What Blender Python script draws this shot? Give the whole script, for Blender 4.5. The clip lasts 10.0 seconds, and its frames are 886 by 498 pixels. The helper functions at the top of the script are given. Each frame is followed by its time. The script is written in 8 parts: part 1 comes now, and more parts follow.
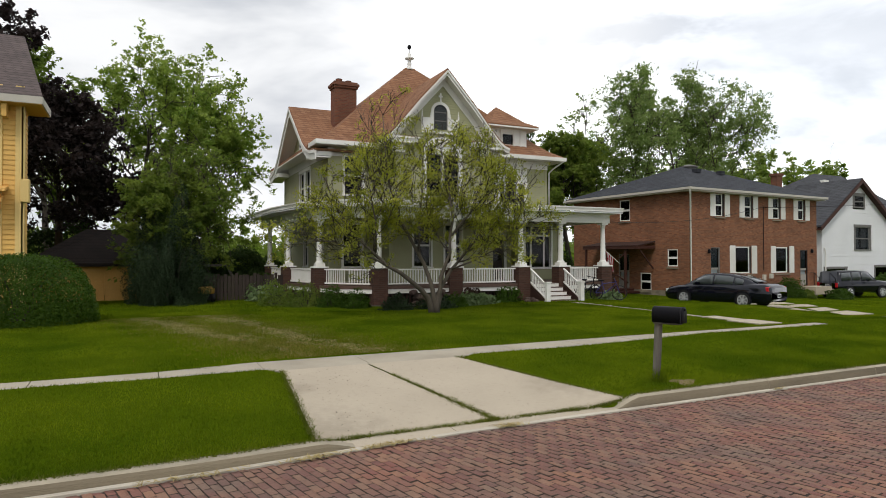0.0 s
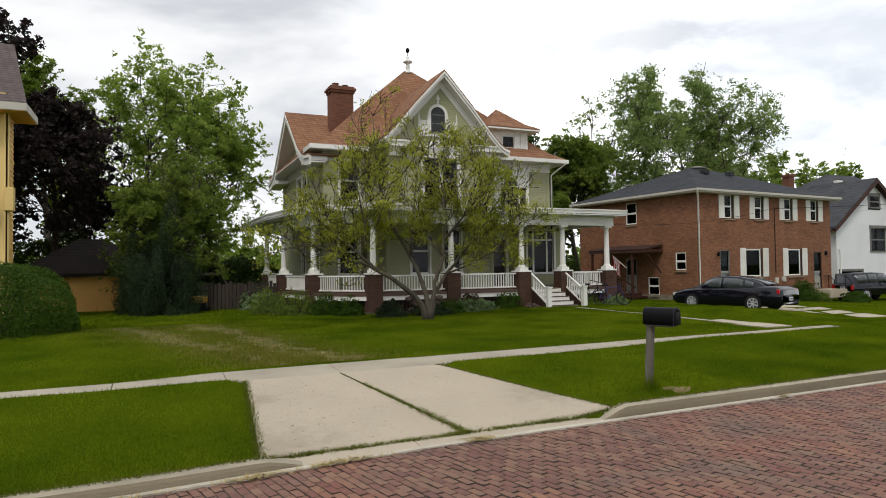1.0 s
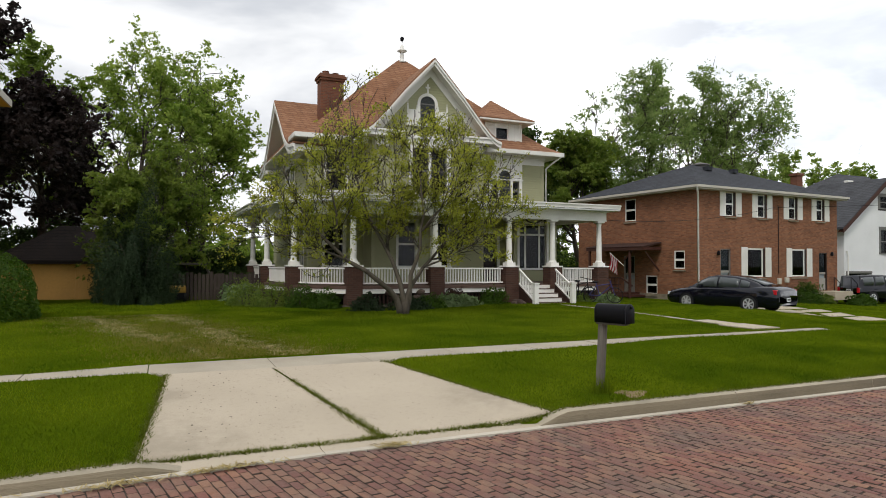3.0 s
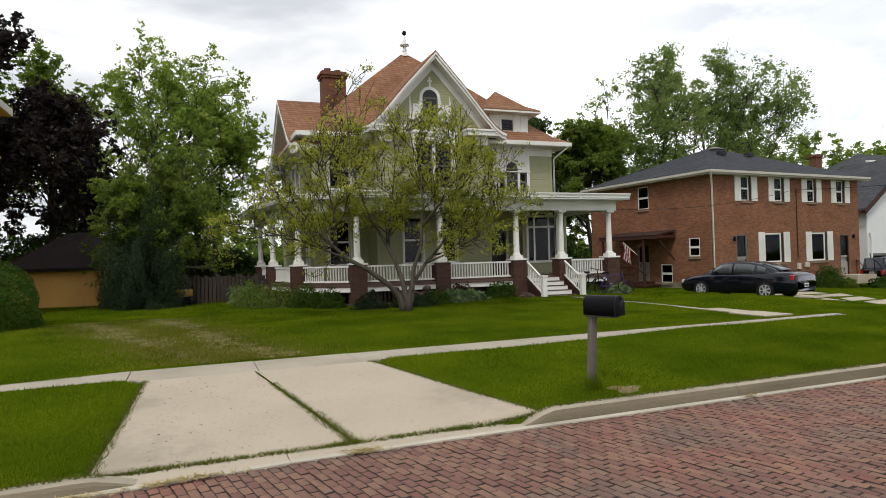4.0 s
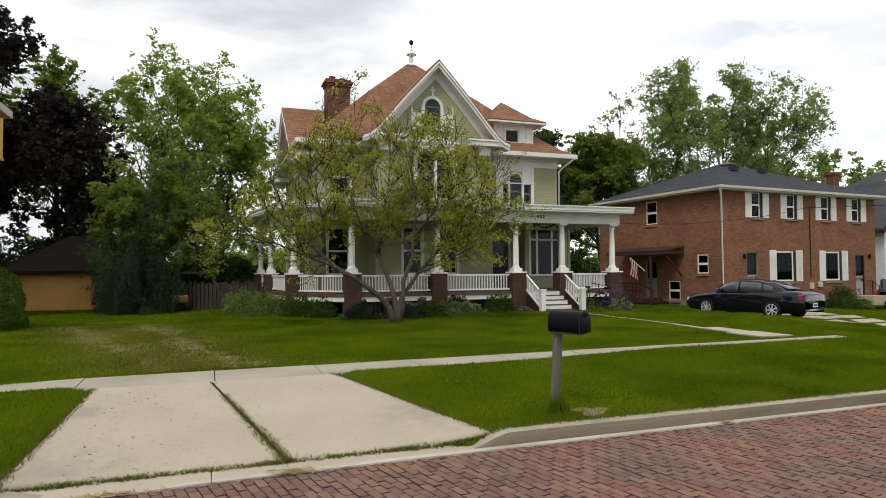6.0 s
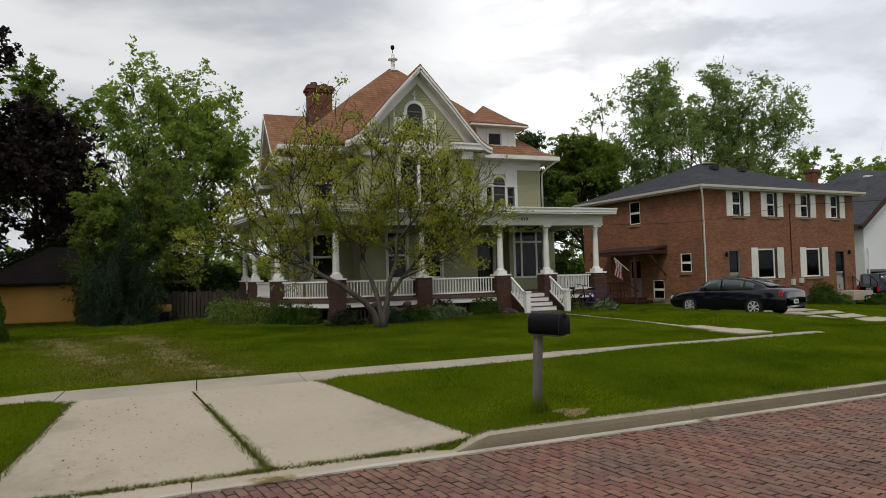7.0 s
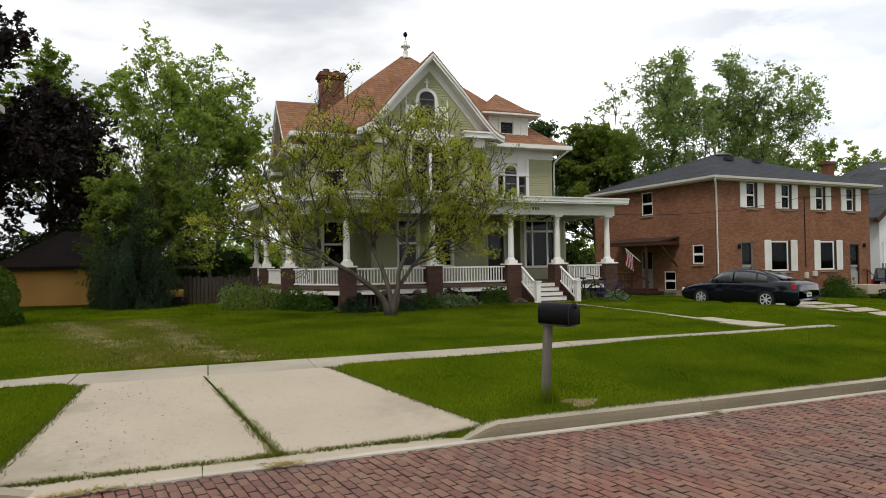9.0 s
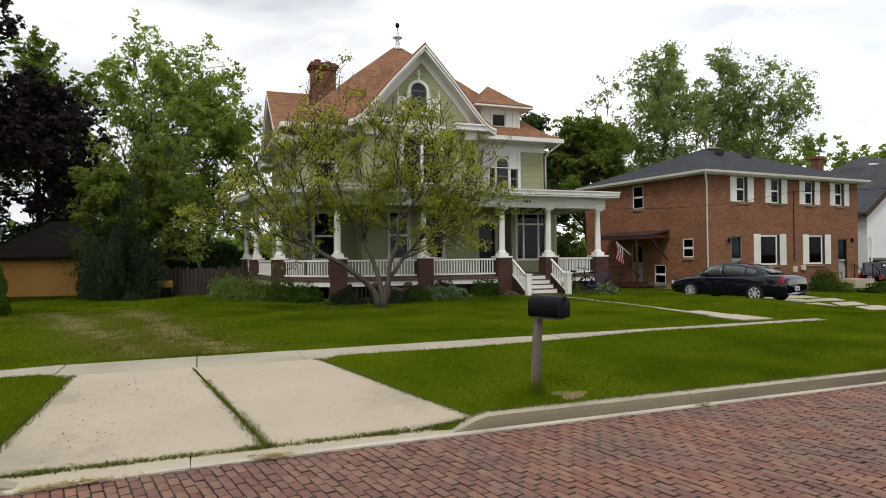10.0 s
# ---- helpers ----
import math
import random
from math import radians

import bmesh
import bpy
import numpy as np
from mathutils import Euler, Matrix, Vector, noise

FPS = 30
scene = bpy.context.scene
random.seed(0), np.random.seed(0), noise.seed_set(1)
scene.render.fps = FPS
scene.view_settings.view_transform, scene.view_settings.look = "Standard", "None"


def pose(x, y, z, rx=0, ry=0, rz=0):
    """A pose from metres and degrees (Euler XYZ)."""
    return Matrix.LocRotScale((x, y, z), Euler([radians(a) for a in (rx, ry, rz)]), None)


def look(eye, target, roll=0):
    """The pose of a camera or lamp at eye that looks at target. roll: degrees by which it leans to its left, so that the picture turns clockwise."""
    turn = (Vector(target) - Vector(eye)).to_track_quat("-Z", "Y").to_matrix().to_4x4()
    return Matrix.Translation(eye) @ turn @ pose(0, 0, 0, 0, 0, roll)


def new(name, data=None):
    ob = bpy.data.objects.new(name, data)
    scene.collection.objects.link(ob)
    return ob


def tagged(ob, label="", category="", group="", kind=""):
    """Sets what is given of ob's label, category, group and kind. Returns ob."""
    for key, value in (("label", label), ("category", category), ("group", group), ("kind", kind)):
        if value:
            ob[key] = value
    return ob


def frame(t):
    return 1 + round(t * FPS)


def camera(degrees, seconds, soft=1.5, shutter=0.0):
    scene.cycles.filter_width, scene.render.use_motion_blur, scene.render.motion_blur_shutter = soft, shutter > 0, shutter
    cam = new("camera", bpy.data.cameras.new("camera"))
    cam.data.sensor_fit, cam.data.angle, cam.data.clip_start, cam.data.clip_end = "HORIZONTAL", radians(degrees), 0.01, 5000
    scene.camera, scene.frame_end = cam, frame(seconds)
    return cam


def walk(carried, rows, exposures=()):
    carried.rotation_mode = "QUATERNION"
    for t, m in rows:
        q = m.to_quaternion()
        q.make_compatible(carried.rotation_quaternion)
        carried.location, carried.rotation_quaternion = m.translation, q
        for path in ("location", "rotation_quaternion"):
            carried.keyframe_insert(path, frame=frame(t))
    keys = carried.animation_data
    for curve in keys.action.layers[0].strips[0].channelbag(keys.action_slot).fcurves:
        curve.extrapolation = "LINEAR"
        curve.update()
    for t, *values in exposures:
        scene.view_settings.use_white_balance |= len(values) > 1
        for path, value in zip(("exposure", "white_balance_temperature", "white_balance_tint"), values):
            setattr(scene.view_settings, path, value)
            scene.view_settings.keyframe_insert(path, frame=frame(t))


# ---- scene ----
cam = camera(69.0, 10.0, soft=0.9)
PATH = [
    (0, (-1.191, -0.618, 2.26), (-0.339, 1.191, 2.288), -0.1),
    (0.5, (-0.711, -0.406, 2.129), (0.147, 1.401, 2.165), 0.6),
    (1, (-0.303, -0.181, 2.11), (0.514, 1.644, 2.166), -0.8),
    (1.5, (-0.005, -0.11, 2.102), (0.88, 1.678, 2.241), -1.7),
    (2, (0.376, -0.063, 2.105), (1.094, 1.801, 2.207), 0.7),
    (2.5, (0.699, 0.007, 2.048), (1.497, 1.841, 2.098), 1.0),
    (4, (1.666, 0.25, 1.99), (2.394, 2.113, 2.021), -1.6),
    (4.5, (1.973, 0.253, 2.006), (2.637, 2.139, 2.001), 0.5),
    (5, (2.232, 0.362, 1.958), (2.887, 2.252, 1.949), -0.1),
    (5.5, (2.41, 0.412, 1.95), (3.074, 2.297, 2.001), 0.1),
    (7, (2.603, 0.32, 1.964), (3.32, 2.185, 2.043), -1.5),
    (7.5, (2.586, 0.322, 1.967), (3.292, 2.19, 2.081), -0.6),
    (8, (2.581, 0.296, 1.976), (3.261, 2.174, 2.071), -0.7),
    (8.5, (2.59, 0.289, 1.972), (3.274, 2.167, 2.044), -0.6),
    (9, (2.605, 0.327, 1.967), (3.291, 2.205, 2.011), -0.8),
    (9.5, (2.603, 0.333, 1.971), (3.301, 2.208, 1.994), -0.5),
    (10, (2.621, 0.34, 1.966), (3.332, 2.209, 1.986), -0.5),
]
EXPOSURES = [(0, 0.0), (1.0, 0.0), (1.5, -0.55), (2.0, -0.5), (2.5, 0.04), (4.0, 0.1), (5.5, 0.12), (7.0, -0.35), (7.5, -0.62), (8.0, -0.6), (8.5, -0.2), (9.0, 0.04), (10, 0.11)]
walk(cam, [(t, look(eye, target, roll)) for t, eye, target, roll in PATH], EXPOSURES)

# ---- world and sun: a bright broken overcast ----
world = bpy.data.worlds.new("overcast_sky")
scene.world = world
world.use_nodes = True
wn, wl = world.node_tree.nodes, world.node_tree.links
wn.clear()
SUN_EL, SUN_AZ = 52.0, 220.0
sky = wn.new("ShaderNodeTexSky")
sky.sky_type, sky.sun_disc = "NISHITA", False
sky.sun_elevation, sky.sun_rotation = radians(SUN_EL), radians(SUN_AZ)
coord = wn.new("ShaderNodeTexCoord")
flat = wn.new("ShaderNodeMapping")
flat.inputs["Scale"].default_value = (1.0, 1.0, 2.6)
flat.inputs["Rotation"].default_value = (0.0, 0.0, 0.6)
wl.new(coord.outputs["Generated"], flat.inputs["Vector"])


def world_noise(scale, detail, rough, low, high, lo_val, hi_val):
    n = wn.new("ShaderNodeTexNoise")
    n.inputs["Scale"].default_value, n.inputs["Detail"].default_value, n.inputs["Roughness"].default_value = scale, detail, rough
    n.inputs["Distortion"].default_value = 0.25
    wl.new(flat.outputs["Vector"], n.inputs["Vector"])
    r = wn.new("ShaderNodeMapRange")
    r.interpolation_type = "SMOOTHSTEP"
    for key, v in zip(("From Min", "From Max", "To Min", "To Max"), (low, high, lo_val, hi_val)):
        r.inputs[key].default_value = v
    wl.new(n.outputs["Fac"], r.inputs["Value"])
    return r.outputs["Result"]


shade = world_noise(3.1, 5, 0.5, 0.35, 0.59, 0.0, 1.0)
cloud = wn.new("ShaderNodeMix")
cloud.data_type = "RGBA"
cloud.inputs["A"].default_value = (5.7, 5.95, 6.4, 1)
cloud.inputs["B"].default_value = (9.0, 9.1, 9.25, 1)
cover = world_noise(1.7, 4, 0.55, 0.30, 0.44, 0.35, 1.0)
blend = wn.new("ShaderNodeMix")
blend.data_type = "RGBA"
gap = wn.new("ShaderNodeVectorMath")
gap.operation = "DOT_PRODUCT"
gap.inputs[1].default_value = (0.80, 0.50, 0.33)
wl.new(coord.outputs["Generated"], gap.inputs[0])
glow = wn.new("ShaderNodeMapRange")
glow.interpolation_type = "SMOOTHSTEP"
for key, v in zip(("From Min", "From Max", "To Min", "To Max"), (0.70, 0.92, 0.0, 1.0)):
    glow.inputs[key].default_value = v
wl.new(gap.outputs["Value"], glow.inputs["Value"])
ragged = wn.new("ShaderNodeMath")
ragged.operation = "MULTIPLY"
wl.new(glow.outputs["Result"], ragged.inputs[0])
wl.new(world_noise(4.2, 5, 0.55, 0.36, 0.56, 0.35, 1.0), ragged.inputs[1])
wl.new(shade, cloud.inputs["Factor"])
bright = wn.new("ShaderNodeMix")
bright.data_type = "RGBA"
wl.new(ragged.outputs[0], bright.inputs["Factor"])
wl.new(cloud.outputs["Result"], bright.inputs["A"])
bright.inputs["B"].default_value = (12.6, 12.75, 13.0, 1)
thin = wn.new("ShaderNodeMapRange")
thin.interpolation_type = "SMOOTHSTEP"
for key, v in zip(("From Min", "From Max", "To Min", "To Max"), (0.955, 0.995, 1.0, 0.72)):
    thin.inputs[key].default_value = v
wl.new(gap.outputs["Value"], thin.inputs["Value"])
both = wn.new("ShaderNodeMath")
both.operation = "MULTIPLY"
wl.new(cover, both.inputs[0])
wl.new(thin.outputs["Result"], both.inputs[1])
wl.new(both.outputs[0], blend.inputs["Factor"])
wl.new(sky.outputs["Color"], blend.inputs["A"])
wl.new(bright.outputs["Result"], blend.inputs["B"])
back = wn.new("ShaderNodeBackground")
back.inputs["Strength"].default_value = 0.11
wl.new(blend.outputs["Result"], back.inputs["Color"])
wout = wn.new("ShaderNodeOutputWorld")
wl.new(back.outputs["Background"], wout.inputs["Surface"])

sun_data = bpy.data.lights.new("sun", "SUN")
sun_data.energy, sun_data.angle, sun_data.color = 1.6, radians(14), (1.0, 0.95, 0.88)
sun = new("sun", sun_data)
sun.rotation_euler = (radians(90 - SUN_EL), 0, radians(180 - SUN_AZ))

# ---- materials ----
def mat(name, col, rough=0.8, var=0.15, big=0.6, fine=30.0, bump=0.15, metal=0.0, tint=None, piece=0.0, spec=0.35, stretch=(1, 1, 1)):
    """A surface with variation at two scales and a fine relief. tint: a second colour for the large stains; piece: spread from object to object."""
    m = bpy.data.materials.new(name)
    m.use_nodes = True
    n, l = m.node_tree.nodes, m.node_tree.links
    b = n["Principled BSDF"]
    b.inputs["Roughness"].default_value, b.inputs["Metallic"].default_value = rough, metal
    b.inputs["Specular IOR Level"].default_value = spec
    tc = n.new("ShaderNodeTexCoord")
    mp = n.new("ShaderNodeMapping")
    mp.inputs["Scale"].default_value = stretch
    l.new(tc.outputs["Object"], mp.inputs["Vector"])
    n1 = n.new("ShaderNodeTexNoise")
    n1.inputs["Scale"].default_value, n1.inputs["Detail"].default_value = big, 5
    n2 = n.new("ShaderNodeTexNoise")
    n2.inputs["Scale"].default_value, n2.inputs["Detail"].default_value = fine, 4
    l.new(mp.outputs["Vector"], n1.inputs["Vector"])
    l.new(mp.outputs["Vector"], n2.inputs["Vector"])
    mx = n.new("ShaderNodeMix")
    mx.data_type = "RGBA"
    mx.inputs["A"].default_value = (*col, 1)
    mx.inputs["B"].default_value = (*(tint or [c * (1 - 2 * var) for c in col]), 1)
    r = n.new("ShaderNodeMapRange")
    r.inputs["From Min"].default_value, r.inputs["From Max"].default_value = 0.35, 0.7
    l.new(n1.outputs["Fac"], r.inputs["Value"])
    l.new(r.outputs["Result"], mx.inputs["Factor"])
    hs = n.new("ShaderNodeHueSaturation")
    l.new(mx.outputs["Result"], hs.inputs["Color"])
    ma = n.new("ShaderNodeMath")
    ma.operation = "MULTIPLY_ADD"
    ma.inputs[1].default_value, ma.inputs[2].default_value = var * 2.2, 1 - var * 1.1
    l.new(n2.outputs["Fac"], ma.inputs[0])
    value = ma.outputs[0]
    if piece:
        oi = n.new("ShaderNodeObjectInfo")
        ge = n.new("ShaderNodeNewGeometry")
        ad = n.new("ShaderNodeMath")
        ad.operation = "ADD"
        l.new(oi.outputs["Random"], ad.inputs[0])
        l.new(ge.outputs["Random Per Island"], ad.inputs[1])
        fr = n.new("ShaderNodeMath")
        fr.operation = "FRACT"
        l.new(ad.outputs[0], fr.inputs[0])
        pm = n.new("ShaderNodeMath")
        pm.operation = "MULTIPLY_ADD"
        pm.inputs[1].default_value, pm.inputs[2].default_value = piece * 2, 1 - piece
        l.new(fr.outputs[0], pm.inputs[0])
        mu = n.new("ShaderNodeMath")
        mu.operation = "MULTIPLY"
        l.new(pm.outputs[0], mu.inputs[0])
        l.new(value, mu.inputs[1])
        value = mu.outputs[0]
        hu = n.new("ShaderNodeMath")
        hu.operation = "MULTIPLY_ADD"
        hu.inputs[1].default_value, hu.inputs[2].default_value = 0.05 * min(1, piece * 3), 0.5 - 0.025 * min(1, piece * 3)
        l.new(fr.outputs[0], hu.inputs[0])
        l.new(hu.outputs[0], hs.inputs["Hue"])
    l.new(value, hs.inputs["Value"])
    l.new(hs.outputs["Color"], b.inputs["Base Color"])
    if bump:
        bp = n.new("ShaderNodeBump")
        bp.inputs["Strength"].default_value, bp.inputs["Distance"].default_value = bump, 0.02
        l.new(n2.outputs["Fac"], bp.inputs["Height"])
        l.new(bp.outputs["Normal"], b.inputs["Normal"])
    return m


def grime(m, centres, dark, amount=0.6):
    """Adds fine dark specks all over and wide ragged stains about the given places."""
    n, l = m.node_tree.nodes, m.node_tree.links
    b = n["Principled BSDF"]
    src = b.inputs["Base Color"].links[0].from_socket
    tc = n.new("ShaderNodeTexCoord")
    speck = n.new("ShaderNodeTexNoise")
    speck.inputs["Scale"].default_value, speck.inputs["Detail"].default_value, speck.inputs["Roughness"].default_value = 14, 8, 0.75
    l.new(tc.outputs["Object"], speck.inputs["Vector"])
    fac = n.new("ShaderNodeMapRange")
    for key, v in zip(("From Min", "From Max", "To Min", "To Max"), (0.55, 0.78, 0.0, 0.7)):
        fac.inputs[key].default_value = v
    l.new(speck.outputs["Fac"], fac.inputs["Value"])
    total = fac.outputs["Result"]
    for x, y, r in centres:
        d = n.new("ShaderNodeVectorMath")
        d.operation = "DISTANCE"
        d.inputs[1].default_value = (x, y, 0)
        l.new(tc.outputs["Object"], d.inputs[0])
        rag = n.new("ShaderNodeTexNoise")
        rag.inputs["Scale"].default_value, rag.inputs["Detail"].default_value, rag.inputs["Roughness"].default_value = 4.5, 7, 0.7
        l.new(tc.outputs["Object"], rag.inputs["Vector"])
        ad = n.new("ShaderNodeMath")
        ad.operation = "MULTIPLY_ADD"
        ad.inputs[1].default_value = 1.9 * r
        l.new(rag.outputs["Fac"], ad.inputs[0])
        l.new(d.outputs["Value"], ad.inputs[2])
        mr = n.new("ShaderNodeMapRange")
        mr.interpolation_type = "SMOOTHSTEP"
        for key, v in zip(("From Min", "From Max", "To Min", "To Max"), (r * 1.0, r * 2.0, amount, 0.0)):
            mr.inputs[key].default_value = v
        l.new(ad.outputs[0], mr.inputs["Value"])
        mx2 = n.new("ShaderNodeMath")
        mx2.operation = "MAXIMUM"
        l.new(total, mx2.inputs[0])
        l.new(mr.outputs["Result"], mx2.inputs[1])
        total = mx2.outputs[0]
    mx = n.new("ShaderNodeMix")
    mx.data_type = "RGBA"
    l.new(total, mx.inputs["Factor"])
    l.new(src, mx.inputs["A"])
    mx.inputs["B"].default_value = (*dark, 1)
    l.new(mx.outputs["Result"], b.inputs["Base Color"])
    return m


def brick_mat(name, c1, c2, mortar, width=0.215, height=0.075):
    """Laid brick in running bond, for upright walls along x or y."""
    m = bpy.data.materials.new(name)
    m.use_nodes = True
    n, l = m.node_tree.nodes, m.node_tree.links
    b = n["Principled BSDF"]
    b.inputs["Roughness"].default_value = 0.9
    b.inputs["Specular IOR Level"].default_value = 0.2
    tc = n.new("ShaderNodeTexCoord")
    sp = n.new("ShaderNodeSeparateXYZ")
    l.new(tc.outputs["Object"], sp.inputs[0])
    ad = n.new("ShaderNodeMath")
    l.new(sp.outputs["X"], ad.inputs[0])
    l.new(sp.outputs["Y"], ad.inputs[1])
    cb = n.new("ShaderNodeCombineXYZ")
    l.new(ad.outputs[0], cb.inputs["X"])
    l.new(sp.outputs["Z"], cb.inputs["Y"])
    bt = n.new("ShaderNodeTexBrick")
    bt.inputs["Color1"].default_value, bt.inputs["Color2"].default_value, bt.inputs["Mortar"].default_value = (*c1, 1), (*c2, 1), (*mortar, 1)
    bt.inputs["Scale"].default_value, bt.inputs["Brick Width"].default_value, bt.inputs["Row Height"].default_value = 1.0, width, height
    bt.inputs["Mortar Size"].default_value = 0.008
    l.new(cb.outputs[0], bt.inputs["Vector"])
    n1 = n.new("ShaderNodeTexNoise")
    n1.inputs["Scale"].default_value, n1.inputs["Detail"].default_value = 0.9, 6
    l.new(tc.outputs["Object"], n1.inputs["Vector"])
    hs = n.new("ShaderNodeHueSaturation")
    ma = n.new("ShaderNodeMath")
    ma.operation = "MULTIPLY_ADD"
    ma.inputs[1].default_value, ma.inputs[2].default_value = 0.7, 0.65
    l.new(n1.outputs["Fac"], ma.inputs[0])
    l.new(ma.outputs[0], hs.inputs["Value"])
    l.new(bt.outputs["Color"], hs.inputs["Color"])
    l.new(hs.outputs["Color"], b.inputs["Base Color"])
    bp = n.new("ShaderNodeBump")
    bp.inputs["Strength"].default_value, bp.inputs["Distance"].default_value = 0.5, 0.006
    bp.invert = True
    l.new(bt.outputs["Fac"], bp.inputs["Height"])
    l.new(bp.outputs["Normal"], b.inputs["Normal"])
    return m


def shingle_mat(name, c1, c2, gap, width=0.3, height=0.14):
    """Asphalt or wood shingles, in courses that climb with z."""
    m = brick_mat(name, c1, c2, gap, width, height)
    n, l = m.node_tree.nodes, m.node_tree.links
    for nd in n:
        if nd.type == "TEX_BRICK":
            nd.inputs["Mortar Size"].default_value = 0.012
    return m


def leaf_mat(name, col, col2, thin=0.35, patch=0.55, rand=0.45, low=0.3, high=0.7, gloss=0.12):
    m = bpy.data.materials.new(name)
    m.use_nodes = True
    n, l = m.node_tree.nodes, m.node_tree.links
    b = n["Principled BSDF"]
    b.inputs["Roughness"].default_value = 0.55
    b.inputs["Specular IOR Level"].default_value = gloss
    ge = n.new("ShaderNodeNewGeometry")
    tc = n.new("ShaderNodeTexCoord")
    n1 = n.new("ShaderNodeTexNoise")
    n1.inputs["Scale"].default_value, n1.inputs["Detail"].default_value = patch, 3
    l.new(tc.outputs["Object"], n1.inputs["Vector"])
    av = n.new("ShaderNodeMath")
    av.operation = "MULTIPLY_ADD"
    av.inputs[1].default_value = rand
    l.new(ge.outputs["Random Per Island"], av.inputs[0])
    r = n.new("ShaderNodeMapRange")
    r.inputs["From Min"].default_value, r.inputs["From Max"].default_value, r.inputs["To Max"].default_value = low, high, 1.05 - rand
    l.new(n1.outputs["Fac"], r.inputs["Value"])
    l.new(r.outputs["Result"], av.inputs[2])
    mx = n.new("ShaderNodeMix")
    mx.data_type = "RGBA"
    mx.inputs["A"].default_value, mx.inputs["B"].default_value = (*col, 1), (*col2, 1)
    l.new(av.outputs[0], mx.inputs["Factor"])
    l.new(mx.outputs["Result"], b.inputs["Base Color"])
    tr = n.new("ShaderNodeBsdfTranslucent")
    hs = n.new("ShaderNodeHueSaturation")
    hs.inputs["Value"].default_value, hs.inputs["Saturation"].default_value = 1.5, 1.1
    l.new(mx.outputs["Result"], hs.inputs["Color"])
    l.new(hs.outputs["Color"], tr.inputs["Color"])
    ms = n.new("ShaderNodeMixShader")
    ms.inputs["Fac"].default_value = thin
    l.new(b.outputs[0], ms.inputs[1])
    l.new(tr.outputs[0], ms.inputs[2])
    l.new(ms.outputs[0], n["Material Output"].inputs["Surface"])
    return m


def glass_mat(name, tint=(0.42, 0.45, 0.47), rough=0.03, gloss=0.02):
    m = bpy.data.materials.new(name)
    m.use_nodes = True
    n, l = m.node_tree.nodes, m.node_tree.links
    n.remove(n["Principled BSDF"])
    tr = n.new("ShaderNodeBsdfTransparent")
    tr.inputs["Color"].default_value = (*tint, 1)
    gl = n.new("ShaderNodeBsdfGlossy")
    gl.inputs["Roughness"].default_value = rough
    ms = n.new("ShaderNodeMixShader")
    ms.inputs["Fac"].default_value = gloss
    l.new(tr.outputs[0], ms.inputs[1])
    l.new(gl.outputs[0], ms.inputs[2])
    l.new(ms.outputs[0], n["Material Output"].inputs["Surface"])
    return m


